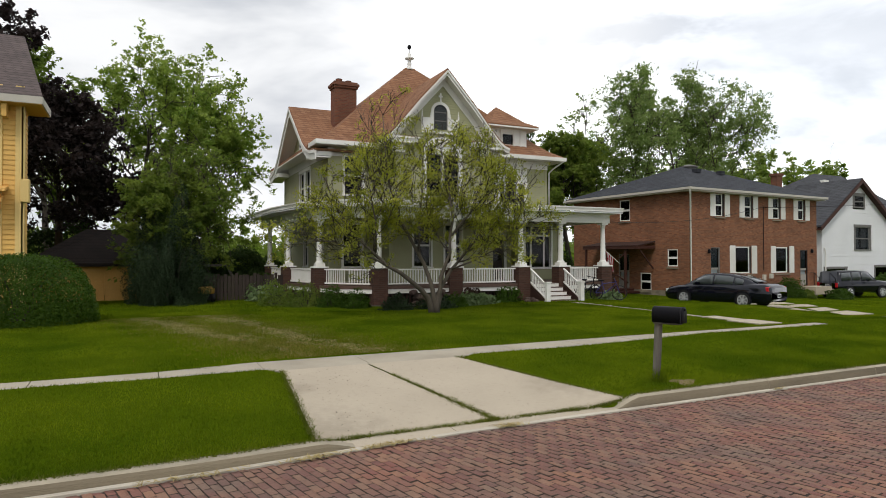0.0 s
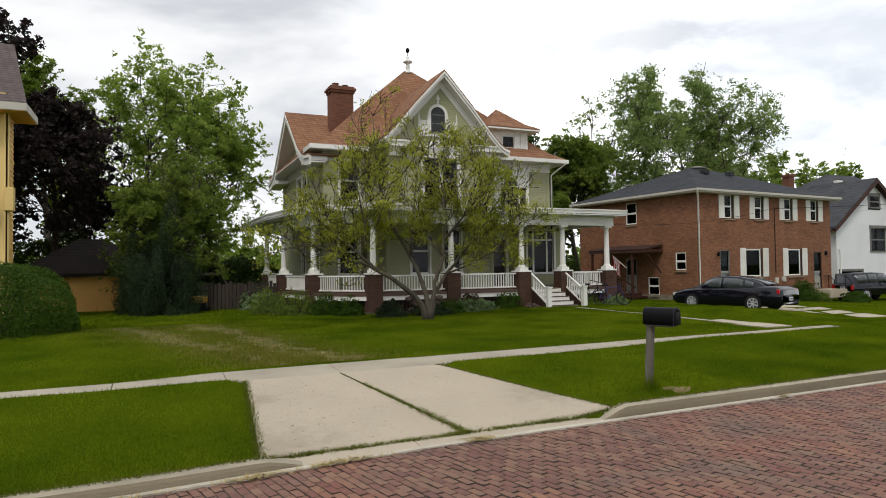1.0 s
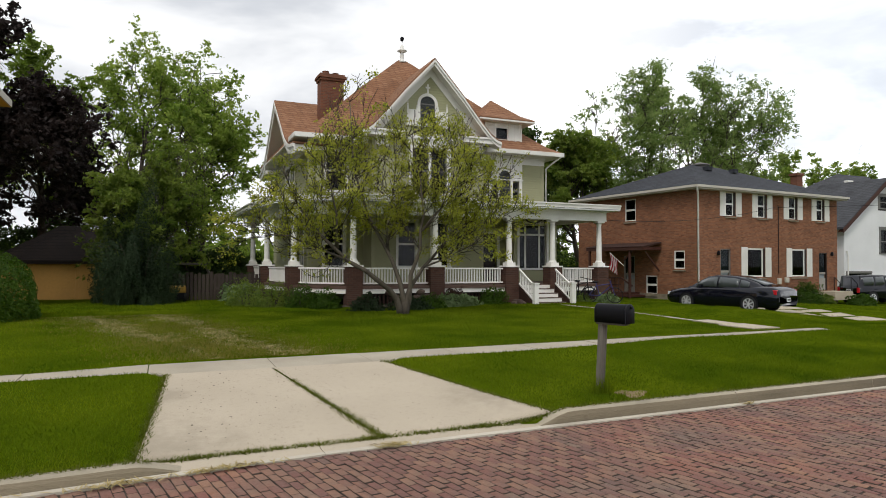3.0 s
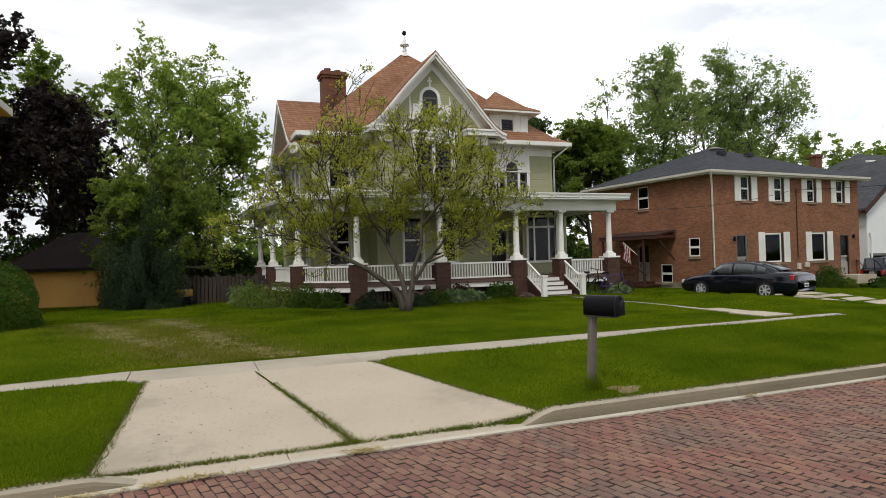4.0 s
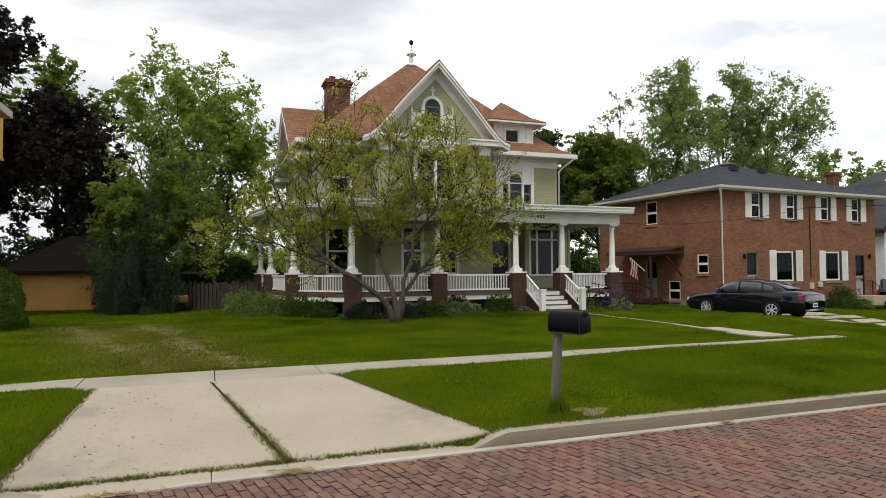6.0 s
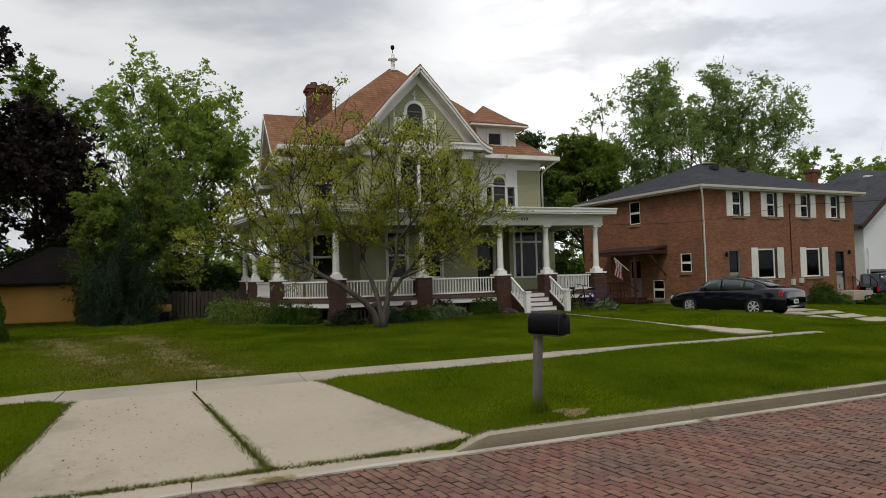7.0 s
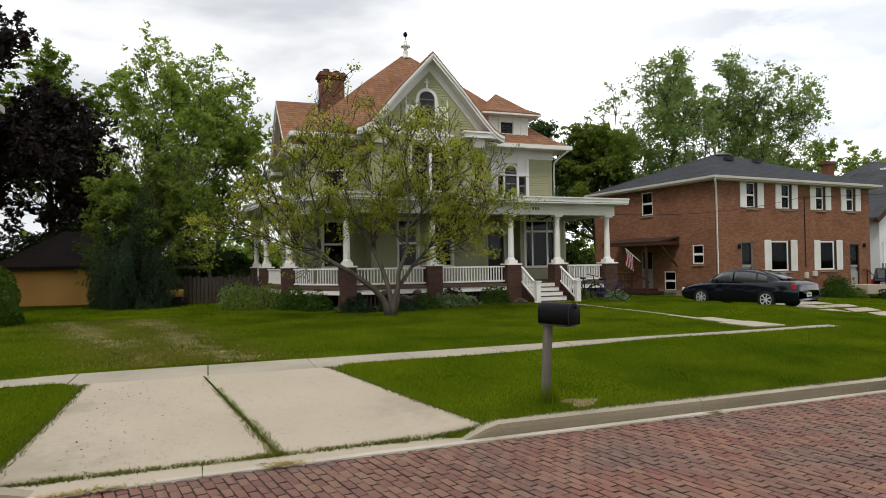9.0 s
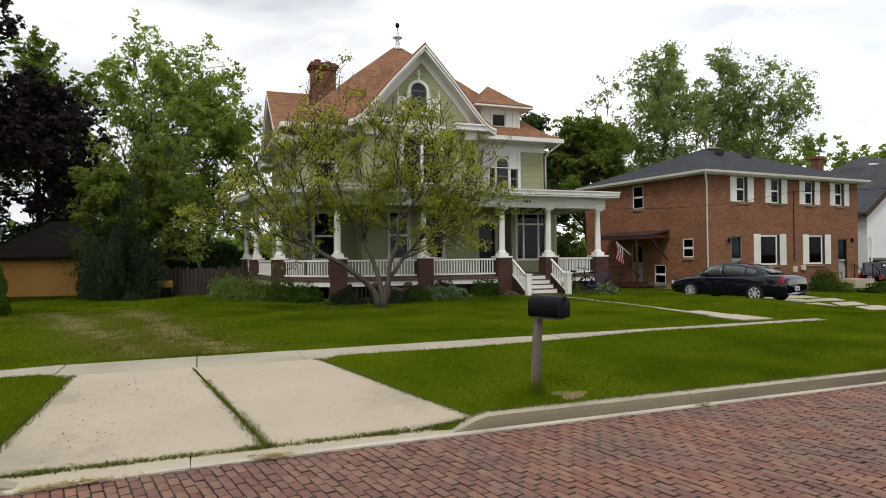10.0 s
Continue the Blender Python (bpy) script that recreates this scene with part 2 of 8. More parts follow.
M = dict(
    white=mat("white_paint", (0.78, 0.77, 0.74), 0.5, 0.05, 0.8, 25, 0.05, tint=(0.66, 0.65, 0.60)),
    sage=mat("sage_paint", (0.365, 0.365, 0.215), 0.6, 0.07, 0.5, 20, 0.05, tint=(0.31, 0.31, 0.18)),
    yellow=mat("yellow_paint", (0.70, 0.42, 0.11), 0.6, 0.07, 0.5, 20, 0.05),
    tan=mat("tan_paint", (0.72, 0.42, 0.125), 0.7, 0.08, 0.6, 12, 0.05),
    clap_white=mat("white_siding", (0.72, 0.73, 0.74), 0.5, 0.05, 0.5, 20, 0.05),
    red_roof=shingle_mat("cedar_red_shingles", (0.27, 0.142, 0.08), (0.20, 0.096, 0.05), (0.12, 0.055, 0.035)),
    slate_roof=shingle_mat("charcoal_shingles", (0.030, 0.033, 0.040), (0.044, 0.047, 0.055), (0.018, 0.019, 0.023)),
    grey_roof=shingle_mat("weathered_grey_shingles", (0.115, 0.09, 0.085), (0.085, 0.068, 0.066), (0.05, 0.04, 0.04)),
    blue_roof=shingle_mat("blue_grey_shingles", (0.075, 0.078, 0.086), (0.055, 0.057, 0.064), (0.035, 0.036, 0.04)),
    brown_roof=shingle_mat("dark_brown_shingles", (0.02, 0.014, 0.012), (0.015, 0.011, 0.010), (0.009, 0.007, 0.007)),
    brick=brick_mat("orange_brown_brick", (0.262, 0.116, 0.061), (0.158, 0.066, 0.037), (0.175, 0.105, 0.070)),
    red_brick=brick_mat("chimney_brick", (0.18, 0.07, 0.041), (0.13, 0.05, 0.032), (0.14, 0.09, 0.065)),
    pier_brick=brick_mat("dark_pier_brick", (0.082, 0.040, 0.028), (0.055, 0.027, 0.020), (0.075, 0.052, 0.042)),
    concrete=grime(mat("pale_concrete", (0.43, 0.37, 0.285), 0.9, 0.12, 0.7, 90, 0.35, tint=(0.385, 0.33, 0.252)), [(-1.9, -1.3, 1.3), (2.6, -0.5, 0.9), (-1.7, 0.6, 0.4)], (0.22, 0.187, 0.138), 0.5),
    walk_concrete=mat("grey_walk_concrete", (0.385, 0.342, 0.268), 0.9, 0.15, 0.9, 80, 0.35, tint=(0.29, 0.256, 0.2)),
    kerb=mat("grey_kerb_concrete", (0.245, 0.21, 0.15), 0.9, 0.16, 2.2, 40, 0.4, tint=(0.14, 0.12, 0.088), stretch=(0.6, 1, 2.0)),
    kerb_face=mat("dark_kerb_face", (0.225, 0.188, 0.128), 0.9, 0.2, 0.7, 45, 0.4, tint=(0.115, 0.096, 0.066), stretch=(0.35, 1, 2.5)),
    kerb_top=mat("pale_kerb_top", (0.36, 0.315, 0.235), 0.9, 0.14, 1.8, 50, 0.35, tint=(0.25, 0.22, 0.165)),
    gutter=mat("worn_pale_gutter", (0.50, 0.46, 0.38), 0.9, 0.10, 1.0, 50, 0.25, tint=(0.36, 0.32, 0.26)),
    paver=mat("paving_brick", (0.214, 0.100, 0.070), 0.85, 0.28, 1.1, 45, 0.7, tint=(0.146, 0.096, 0.076), piece=0.17),
    joint=mat("dirty_joint_sand", (0.066, 0.048, 0.038), 1.0, 0.2, 1.5, 60, 0.3),
    lawn=mat("lawn_soil_green", (0.037, 0.064, 0.002), 0.95, 0.12, 0.3, 9, 0.3, tint=(0.067, 0.092, 0.003), spec=0.0),
    straw=mat("dry_straw", (0.42, 0.33, 0.14), 0.95, 0.2, 3, 60, 0.4),
    soil=mat("dark_garden_soil", (0.055, 0.042, 0.028), 1.0, 0.2, 3, 40, 0.6),
    dirt=mat("bare_dirt", (0.23, 0.165, 0.088), 1.0, 0.2, 3, 40, 0.5),
    gravel=mat("pale_gravel", (0.33, 0.28, 0.12), 1.0, 0.2, 2, 50, 0.5),
    bark=mat("grey_brown_bark", (0.075, 0.06, 0.048), 0.95, 0.2, 2, 25, 0.6, stretch=(1, 1, 0.25)),
    twig=mat("dark_twig_bark", (0.042, 0.033, 0.026), 0.95, 0.15, 2, 25, 0.3),
    pale_bark=mat("rough_grey_bark", (0.105, 0.089, 0.068), 0.95, 0.32, 4, 32, 0.9, tint=(0.055, 0.046, 0.036), stretch=(1, 1, 0.35)),
    dark_wood=mat("dark_stained_wood", (0.042, 0.019, 0.014), 0.7, 0.15, 2, 25, 0.2, stretch=(1, 1, 0.2)),
    grey_wood=mat("weathered_grey_wood", (0.15, 0.135, 0.115), 0.9, 0.35, 6, 45, 0.6, tint=(0.075, 0.066, 0.055), stretch=(1, 1, 0.12), piece=0.15),
    fence_wood=mat("dark_weathered_fence_wood", (0.052, 0.039, 0.031), 0.9, 0.2, 2, 30, 0.4, stretch=(1, 1, 0.15), piece=0.2),
    black=mat("black_metal", (0.006, 0.006, 0.008), 0.5, 0.1, 2, 60, 0.05, spec=0.12),
    # near-black tone standing in for shade inside rooms and under the porch
    void=mat("enclosed_shade", (0.02, 0.018, 0.016), 1.0, 0.05, 1, 5, 0.0),
    floor_brown=mat("brown_porch_floor", (0.10, 0.06, 0.045), 0.6, 0.1, 1, 20, 0.1),
    grey_trim=mat("grey_window_trim", (0.16, 0.155, 0.145), 0.6, 0.05, 1, 20, 0.05),
    maroon=mat("maroon_trim", (0.055, 0.019, 0.013), 0.6, 0.08, 1, 20, 0.05),
    door_dark=mat("dark_brown_door", (0.022, 0.013, 0.010), 0.5, 0.1, 2, 20, 0.05),
    door_pale=mat("pale_grey_door", (0.30, 0.29, 0.26), 0.6, 0.08, 2, 20, 0.05),
    door_blue=mat("pale_blue_door", (0.24, 0.28, 0.30), 0.5, 0.05, 2, 20, 0.05),
    beige=mat("beige_gutter_paint", (0.50, 0.47, 0.41), 0.5, 0.06, 1, 20, 0.05),
    curtain=mat("white_curtain", (0.5, 0.5, 0.48), 0.9, 0.1, 2, 10, 0.2, stretch=(6, 6, 0.4)),
    glass=glass_mat("window_glass"),
)
LEAF = dict(
    front=leaf_mat("young_yellow_green_leaves", (0.135, 0.162, 0.024), (0.37, 0.375, 0.075), 0.6, 1.3, 0.4, 0.38, 0.62),
    maple=leaf_mat("fresh_green_leaves", (0.09, 0.15, 0.026), (0.275, 0.34, 0.085), 0.6, 0.9, 0.4, 0.38, 0.62),
    ash=leaf_mat("mid_green_leaves", (0.10, 0.155, 0.042), (0.24, 0.30, 0.11), 0.6, 0.9, 0.4, 0.38, 0.62),
    copper=leaf_mat("dark_copper_leaves", (0.014, 0.012, 0.012), (0.042, 0.030, 0.027), 0.25),
    cedar=leaf_mat("dark_blue_green_needles", (0.013, 0.026, 0.011), (0.036, 0.058, 0.026), 0.25),
    spruce=leaf_mat("deep_green_leaves", (0.028, 0.052, 0.014), (0.055, 0.085, 0.022), 0.35),
    hedge=leaf_mat("clipped_hedge_leaves", (0.022, 0.052, 0.006), (0.056, 0.104, 0.010), 0.3),
    hosta=leaf_mat("pale_hosta_leaves", (0.10, 0.16, 0.06), (0.18, 0.23, 0.11), 0.3),
    shrub=leaf_mat("shrub_leaves", (0.07, 0.115, 0.018), (0.17, 0.225, 0.045), 0.5, 1.4),
    weed=leaf_mat("dull_olive_weeds", (0.065, 0.088, 0.010), (0.125, 0.135, 0.022), 0.35),
    dry=leaf_mat("yellowed_grass", (0.11, 0.115, 0.012), (0.21, 0.175, 0.045), 0.35),
    low=leaf_mat("shaded_green_leaves", (0.070, 0.115, 0.020), (0.195, 0.245, 0.055), 0.58, 1.1, 0.4, 0.38, 0.62),
    redshrub=leaf_mat("dark_red_shrub_leaves", (0.035, 0.018, 0.014), (0.05, 0.03, 0.018), 0.25),
    grass=leaf_mat("grass_blades", (0.047, 0.083, 0.005), (0.140, 0.178, 0.012), 0.35, 0.7, 0.10, 0.34, 0.66, 0.0),
)

# ---- builders ----
ORIGIN = {}


def thing(name, loc, label, category, group="", kind="", turn=0.0, world=True):
    """An Empty at the thing's base. world: its parts are given in world metres; otherwise in the thing's own."""
    e = new(name)
    e.location = loc
    e.rotation_euler = (0, 0, radians(turn))
    e.empty_display_size = 0.2
    tagged(e, label, category, group, kind)
    ORIGIN[e.name] = Vector(loc) if world else Vector((0, 0, 0))
    return e


def part(name, bm, material, parent=None, label="", smooth=False, category="", kind="", group=""):
    o = ORIGIN.get(parent.name, Vector((0, 0, 0))) if parent else Vector((0, 0, 0))
    me = bpy.data.meshes.new(name)
    for v in bm.verts:
        v.co -= o
    bm.to_mesh(me)
    bm.free()
    me.materials.append(material)
    if smooth:
        me.polygons.foreach_set("use_smooth", [True] * len(me.polygons))
    ob = new(name, me)
    ob.parent = parent
    ORIGIN[ob.name] = o
    tagged(ob, label, category, group, kind)
    return ob


def face(bm, pts):
    return bm.faces.new([bm.verts.new(p) for p in pts])


def box(bm, x0, x1, y0, y1, z0, z1, m=None):
    c = [(x, y, z) for z in (z0, z1) for y in (y0, y1) for x in (x0, x1)]
    v = [bm.verts.new(m @ Vector(p) if m else p) for p in c]
    for f in ((0, 2, 3, 1), (4, 5, 7, 6), (0, 1, 5, 4), (2, 6, 7, 3), (0, 4, 6, 2), (1, 3, 7, 5)):
        bm.faces.new([v[i] for i in f])
    return v


def bar(bm, p, q, w, h, up=(0, 0, 1)):
    """A straight bar from p to q, w wide and h high."""
    p, q = Vector(p), Vector(q)
    d = (q - p).normalized()
    s = d.cross(Vector(up))
    if s.length < 1e-4:
        s = d.cross(Vector((1, 0, 0)))
    s.normalize()
    u = s.cross(d)
    v = [bm.verts.new(o + s * (a * w / 2) + u * (b * h / 2)) for o in (p, q) for a, b in ((-1, -1), (1, -1), (1, 1), (-1, 1))]
    for f in ((3, 2, 1, 0), (4, 5, 6, 7), (0, 1, 5, 4), (1, 2, 6, 5), (2, 3, 7, 6), (3, 0, 4, 7)):
        bm.faces.new([v[i] for i in f])


def lathe(bm, prof, seg=16, at=(0, 0, 0), m=None):
    rings = []
    for r, z in prof:
        ring = [Vector((at[0] + r * math.cos(2 * math.pi * i / seg), at[1] + r * math.sin(2 * math.pi * i / seg), at[2] + z)) for i in range(seg)]
        rings.append([bm.verts.new(m @ p if m else p) for p in ring])
    for a, b in zip(rings, rings[1:]):
        for i in range(seg):
            bm.faces.new((a[i], a[(i + 1) % seg], b[(i + 1) % seg], b[i]))
    bm.faces.new(rings[0][::-1])
    bm.faces.new(rings[-1])


def tube(bm, pts, radii, seg=8):
    pts = [Vector(p) for p in pts]
    rings = []
    for i, p in enumerate(pts):
        d = (pts[min(i + 1, len(pts) - 1)] - pts[max(i - 1, 0)]).normalized()
        s = d.cross(Vector((0.13, 0.37, 0.92)))
        if s.length < 1e-3:
            s = d.cross(Vector((1, 0, 0)))
        s.normalize()
        u = s.cross(d)
        r = radii[i] if hasattr(radii, "__len__") else radii
        rings.append([bm.verts.new(p + (s * math.cos(2 * math.pi * k / seg) + u * math.sin(2 * math.pi * k / seg)) * r) for k in range(seg)])
    for a, b in zip(rings, rings[1:]):
        for k in range(seg):
            bm.faces.new((a[k], b[k], b[(k + 1) % seg], a[(k + 1) % seg]))
    bm.faces.new(rings[0])
    bm.faces.new(rings[-1][::-1])


def prism(bm, pts, offset):
    """A flat outline pushed along offset."""
    a = [bm.verts.new(p) for p in pts]
    b = [bm.verts.new(Vector(p) + Vector(offset)) for p in pts]
    bm.faces.new(a[::-1])
    bm.faces.new(b)
    for i in range(len(pts)):
        j = (i + 1) % len(pts)
        bm.faces.new((a[i], a[j], b[j], b[i]))


def soften(bm, w=0.01, seg=2):
    bmesh.ops.bevel(bm, geom=bm.edges[:], offset=w, segments=seg, affect="EDGES", profile=0.5, clamp_overlap=True)


def facing(x, y, direction, z=0.0, extra=0.0):
    """A wall's own frame: u along it to the right as seen from outside, d outwards, z up. direction: where it faces, in degrees from +x."""
    a = radians(direction + extra)
    out = Vector((math.cos(a), math.sin(a), 0))
    along = Vector((-out.y, out.x, 0))
    return Matrix(((along.x, out.x, 0, x), (along.y, out.y, 0, y), (0, 0, 1, z), (0, 0, 0, 1)))


def wall_cells(bm, m, u0, u1, z0, z1, holes, thick=0.2):
    """A wall with its openings, one closed body."""
    us = sorted({u0, u1, *[min(max(h[i], u0), u1) for h in holes for i in (0, 1)]})
    zs = sorted({z0, z1, *[min(max(h[i], z0), z1) for h in holes for i in (2, 3)]})
    solid = {(i, j) for i in range(len(us) - 1) for j in range(len(zs) - 1) if not any(h[0] < (us[i] + us[i + 1]) / 2 < h[1] and h[2] < (zs[j] + zs[j + 1]) / 2 < h[3] for h in holes)}
    made = {}

    def at(i, j, d):
        if (i, j, d) not in made:
            made[i, j, d] = bm.verts.new(m @ Vector((us[i], d, zs[j])))
        return made[i, j, d]

    for i, j in solid:
        for d in (0, -thick):
            bm.faces.new([at(*c, d) for c in ((i, j), (i + 1, j), (i + 1, j + 1), (i, j + 1))])
        for (a, b), other in ((((i, j), (i + 1, j)), (i, j - 1)), (((i + 1, j), (i + 1, j + 1)), (i + 1, j)), (((i + 1, j + 1), (i, j + 1)), (i, j + 1)), (((i, j + 1), (i, j)), (i - 1, j))):
            if other not in solid:
                bm.faces.new((at(*a, 0), at(*b, 0), at(*b, -thick), at(*a, -thick)))
    bmesh.ops.recalc_face_normals(bm, faces=bm.faces[:])


def siding(bm, m, u0, u1, z0, z1, holes, step=0.115, proud=0.03, edge=None):
    """Lapped boards; edge(z) gives the run (from, to) where a gable cuts them."""
    n = max(1, round((z1 - z0) / step))
    h = (z1 - z0) / n
    for k in range(n):
        a, b = z0 + k * h, z0 + (k + 1) * h
        runs = [(u0, u1)]
        if edge:
            lo, hi = edge(b)
            if hi - lo < 0.02:
                continue
            runs = [(max(u0, lo), min(u1, hi))]
        for hole in holes:
            if hole[2] < b - 0.02 and hole[3] > a + 0.02:
                runs = [r for p, q in runs for r in ((p, min(q, hole[0])), (max(p, hole[1]), q)) if r[1] - r[0] > 0.01]
        for p, q in runs:
            v = [bm.verts.new(m @ Vector(c)) for c in ((p, 0.002, a), (q, 0.002, a), (p, proud, a), (q, proud, a), (p, 0.004, b), (q, 0.004, b))]
            bm.faces.new((v[0], v[1], v[3], v[2]))
            bm.faces.new((v[2], v[3], v[5], v[4]))


def window(parent, m, ua, ub, za, zb, trim=M["white"], sash_mat=None, casing=0.09, rails=(0.5,), mullions=(), sill=True, depth=0.1, curtain=0.0, name="window", label="", bar_w=0.045):
    """A window in its opening: casing boards, sash bars, panes and sill."""
    bm = bmesh.new()
    if casing:
        box(bm, ua - casing, ua, -0.02, 0.045, za, zb, m)
        box(bm, ub, ub + casing, -0.02, 0.045, za, zb, m)
        box(bm, ua - casing - 0.02, ub + casing + 0.02, -0.02, 0.055, zb, zb + casing * 1.3, m)
    else:
        box(bm, ua, ub, -depth - 0.02, -depth + 0.06, zb - 0.05, zb, m)
    w = part(name, bm, trim, parent, label)
    s = bmesh.new()
    t = bar_w
    us = [ua, *[ua + f * (ub - ua) for f in mullions], ub]
    zs = [za, *[za + f * (zb - za) for f in rails], zb]
    for i, u in enumerate(us):
        box(s, max(ua, u - t), min(ub, u + t), -depth, -depth + 0.05, za, zb, m)
    for i, z in enumerate(zs):
        for a, b in zip(us, us[1:]):
            box(s, a + t, b - t, -depth + 0.003, -depth + 0.047, max(za, z - t), min(zb, z + t), m)
    part("sash", s, sash_mat or trim, w)
    for a, b in zip(us, us[1:]):
        for c, d in zip(zs, zs[1:]):
            g = bmesh.new()
            box(g, a + 0.02, b - 0.02, -depth + 0.018, -depth + 0.026, c + 0.02, d - 0.02, m)
            part("pane", g, M["glass"], w)
    if sill:
        b = bmesh.new()
        box(b, ua - casing - 0.03, ub + casing + 0.03, -depth, 0.09, za - 0.06, za, m)
        part("sill", b, trim, w)
    if curtain:
        c = bmesh.new()
        steps = 14
        for side in (0, 1):
            prev = None
            for k in range(steps + 1):
                f = k / steps * 0.42
                u = ua + (ub - ua) * (f if side == 0 else 1 - f)
                dd = -depth - 0.14 + 0.03 * math.sin(k * 1.9)
                cur = (bm_v(c, m, u, dd, zb), bm_v(c, m, u, dd, zb - (zb - za) * curtain))
                if prev:
                    c.faces.new((prev[0], cur[0], cur[1], prev[1]))
                prev = cur
        part("curtain", c, M["curtain"], w)
    return w


def bm_v(bm, m, u, d, z):
    return bm.verts.new(m @ Vector((u, d, z)))


def roof_sheet(bm, pts, thick=0.12):
    """A roof plane given by its upper outline, with thickness below."""
    prism(bm, [Vector(p) - Vector((0, 0, thick)) for p in pts], (0, 0, thick))


# ---- plants ----
def leaf_cloud(name, centres, normals, size, material, parent, rng, label="", jitter=0.35, kind="", droop=0.0, aspect=1.7, stream=None):
    """Many small folded leaves, one island each."""
    c = np.asarray(centres, float)
    n = len(c)
    a = rng.normal(size=(n, 3))
    if normals is not None:
        a = a * 0.6 + np.asarray(normals)
    a[:, 2] -= droop
    a /= np.linalg.norm(a, axis=1)[:, None] + 1e-9
    b = rng.normal(size=(n, 3))
    if stream is not None:
        b = b * 0.55 + np.asarray(stream, float)
    b -= (b * a).sum(1)[:, None] * a
    b /= np.linalg.norm(b, axis=1)[:, None] + 1e-9
    k = np.cross(a, b)
    s = size * (1 + jitter * rng.uniform(-1, 1, n))[:, None]
    tip, root = c + b * s * aspect / 2, c - b * s * aspect / 2
    lift = a * s * 0.12
    l, r = c + k * s / 2 + lift, c - k * s / 2 + lift
    v = np.stack([root, l, tip, r], 1).reshape(-1, 3)
    me = bpy.data.meshes.new(name)
    me.vertices.add(4 * n)
    o = ORIGIN.get(parent.name, Vector((0, 0, 0))) if parent else Vector((0, 0, 0))
    me.vertices.foreach_set("co", (v - np.array(o)).ravel())
    idx = np.arange(n)[:, None] * 4 + np.array([[0, 1, 2, 0, 2, 3]])
    me.loops.add(6 * n)
    me.loops.foreach_set("vertex_index", idx.ravel())
    me.polygons.add(2 * n)
    me.polygons.foreach_set("loop_start", np.arange(2 * n) * 3)
    me.update(calc_edges=True)
    me.materials.append(material)
    ob = new(name, me)
    ob.parent = parent
    ORIGIN[ob.name] = o
    return tagged(ob, label, "", "", kind)


def grow(rng, start, direction, length, radius, depth, spread, lift, kids, out, steps=5, wander=0.18):
    """Adds a bent limb and its side shoots to out: (points, radii, depth)."""
    p, d = np.array(start, float), np.array(direction, float)
    d /= np.linalg.norm(d)
    pts, rad = [p.copy()], [radius]
    for k in range(steps):
        d = d + rng.normal(size=3) * wander + np.array([0, 0, lift])
        d /= np.linalg.norm(d)
        p = p + d * length / steps
        pts.append(p.copy())
        rad.append(radius * (1 - 0.72 * (k + 1) / steps))
    out.append((pts, rad, depth))
    if depth == 0:
        return
    n = max(2, int(round(kids * rng.uniform(0.8, 1.25))))
    for j in range(n):
        f = rng.uniform(0.3, 1.0) if j else 1.0
        i = min(steps - 1, int(f * steps))
        base = np.array(pts[i]) + (np.array(pts[i + 1]) - np.array(pts[i])) * (f * steps - i if f < 1 else 1)
        ax = np.array(pts[i + 1]) - np.array(pts[i])
        ax /= np.linalg.norm(ax)
        side = rng.normal(size=3)
        side -= side.dot(ax) * ax
        side /= np.linalg.norm(side)
        dd = ax + side * spread * rng.uniform(0.6, 1.3)
        grow(rng, base, dd, length * rng.uniform(0.5, 0.78), max(0.004, rad[i] * 0.62), depth - 1, spread, lift, kids, out, max(3, steps - 1), wander)


